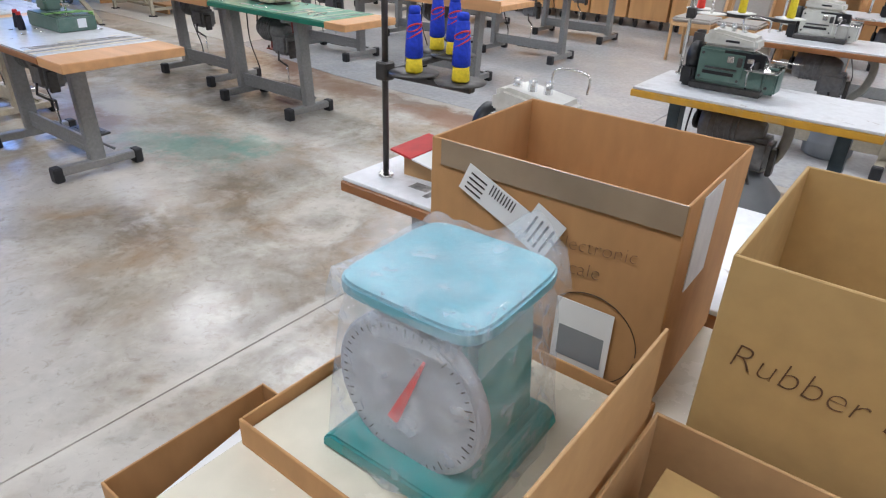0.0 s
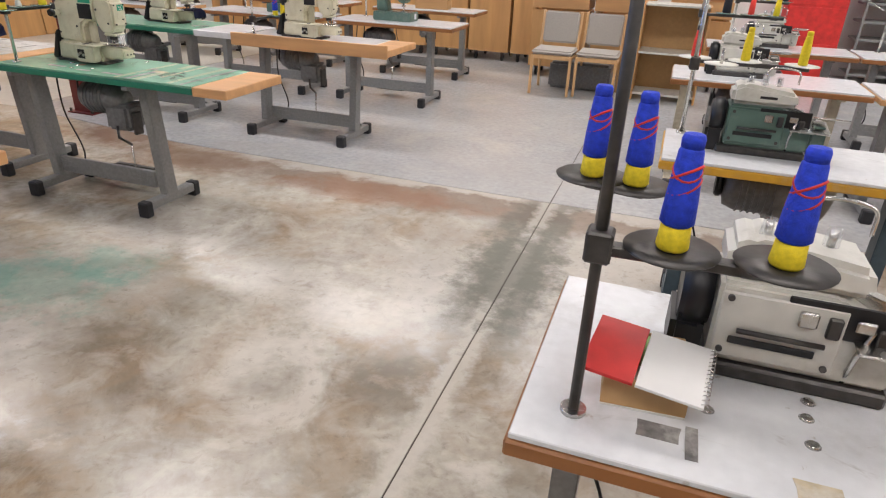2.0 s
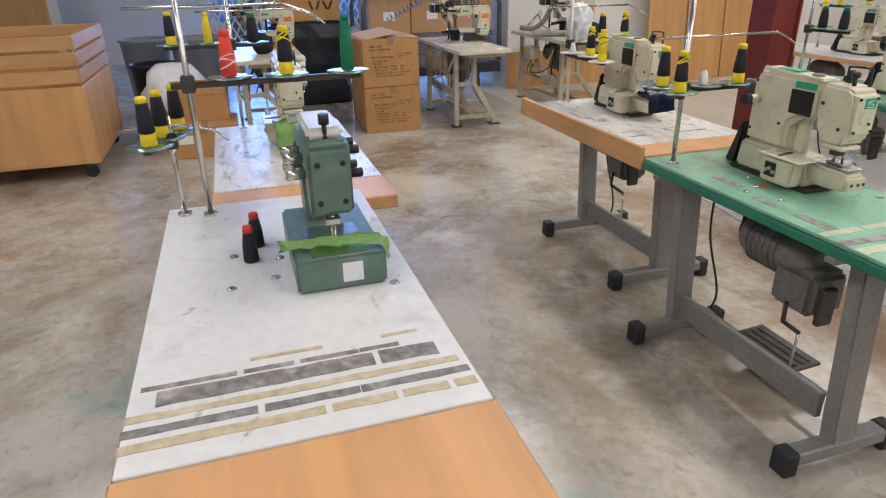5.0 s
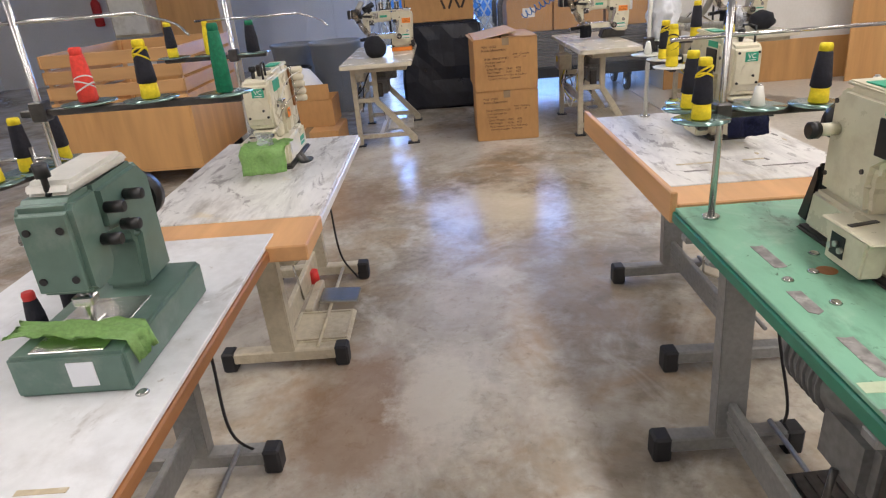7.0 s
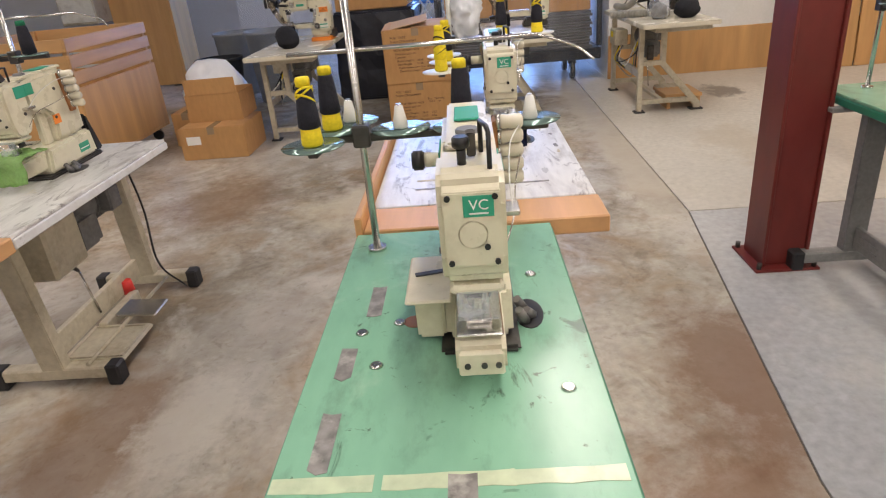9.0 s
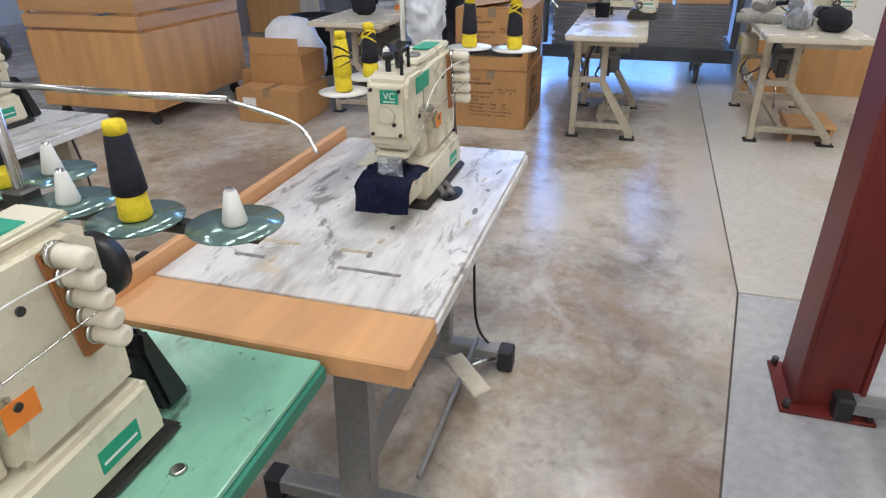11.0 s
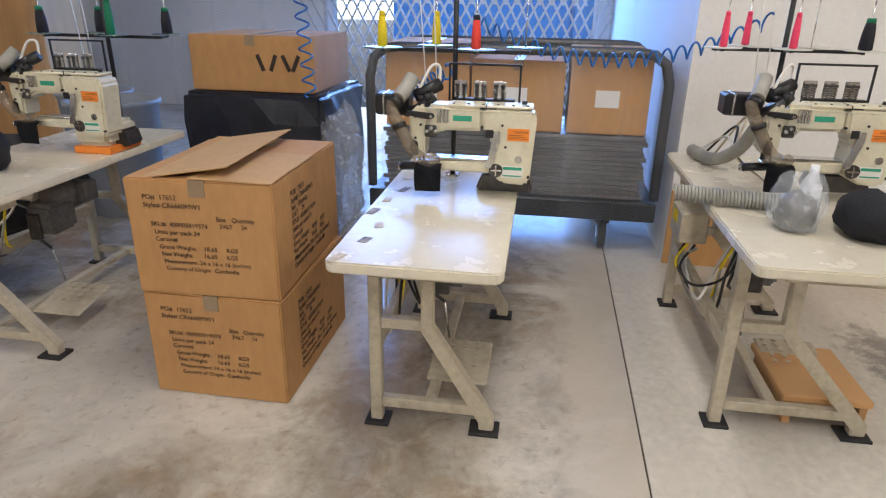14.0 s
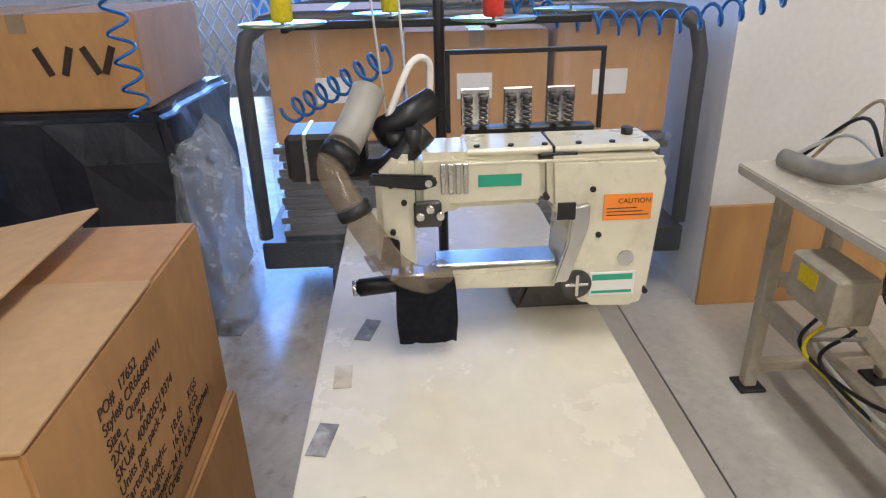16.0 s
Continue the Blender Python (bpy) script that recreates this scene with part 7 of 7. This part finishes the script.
for yy in (-1.7, 1.7):
    part("post", bx(-0.02, 0.02, yy - 0.02, yy + 0.02, 0, 2.9, 0.003), GALV, ga)
tk = thing("parked_van", spot(-19.5, 5.0, -0.16, 90), "blue box van parked outside the bay", "van")
part("cargo_body", bx(-1.6, 1.8, -1.0, 1.0, 0.55, 2.5, 0.06, seg=2), BLUE_PAINT, tk)
part("cab", prism(((1.81, 0.5), (3.0, 0.5), (3.0, 1.1), (2.5, 1.9), (1.81, 2.0)), -0.95, 0.95, bev=0.04), BLUE_PAINT, tk)
for x in (-0.9, 2.4):
    for yy in (-0.92, 0.92):
        part("wheel", cy((x, yy - 0.1, 0.38), (x, yy + 0.1, 0.38), 0.38, seg=24, bev=0.03), RUBBER, tk)
# no real wall: an added glowing sheet stands for the bright outdoors
wall("backdrop", -60, -59.8, -40, 50, -0.16, 16, glow("glowing_backdrop", (0.72, 0.86, 1.0), 3.2))

# coiled air hoses
for p0, p1, turns, sag in (((-9.3, 4.95, 2.3), (-9.3, 5.02, 0.95), 16, 0.0), ((-9.2, 5.95, 1.4), (-9.25, 7.4, 1.42), 22, 0.2), ((-9.3, 5.5, 0.95), (-9.1, 5.85, 1.15), 8, 0.0)):
    tagged(link("air_hose", coil(p0, p1, 0.035, turns, 0.006, None, sag), HOSE_BLUE, m=ROOM), "coiled blue air hose hanging by the bay", "air hose", "air hoses")

tagged(link("suction_hose", tube(curve(((-9.05, 7.08, 0.806), (-8.85, 7.14, 0.81), (-8.7, 7.2, 0.9), (-8.6, 7.24, 1.05), (-8.5, 7.26, 1.12))), 0.03, 10), HOSE_GREY, m=ROOM), "grey suction hose rising from the tabletop to the machine", "hose")
for i in range(3):
    tagged(link("cable", tube(curve(((-9.1, 7.1 + 0.05 * i, 0.776), (-8.95, 7.2 + 0.04 * i, 0.9 + 0.05 * i), (-8.75, 7.2, 0.86), (-8.6, 7.3, 0.776))), 0.006, 6), (WHITE_DISC, BLACK, TAN_TAPE)[i], m=ROOM), "loose machine cable looping over the tabletop", "cable", "loose cables")
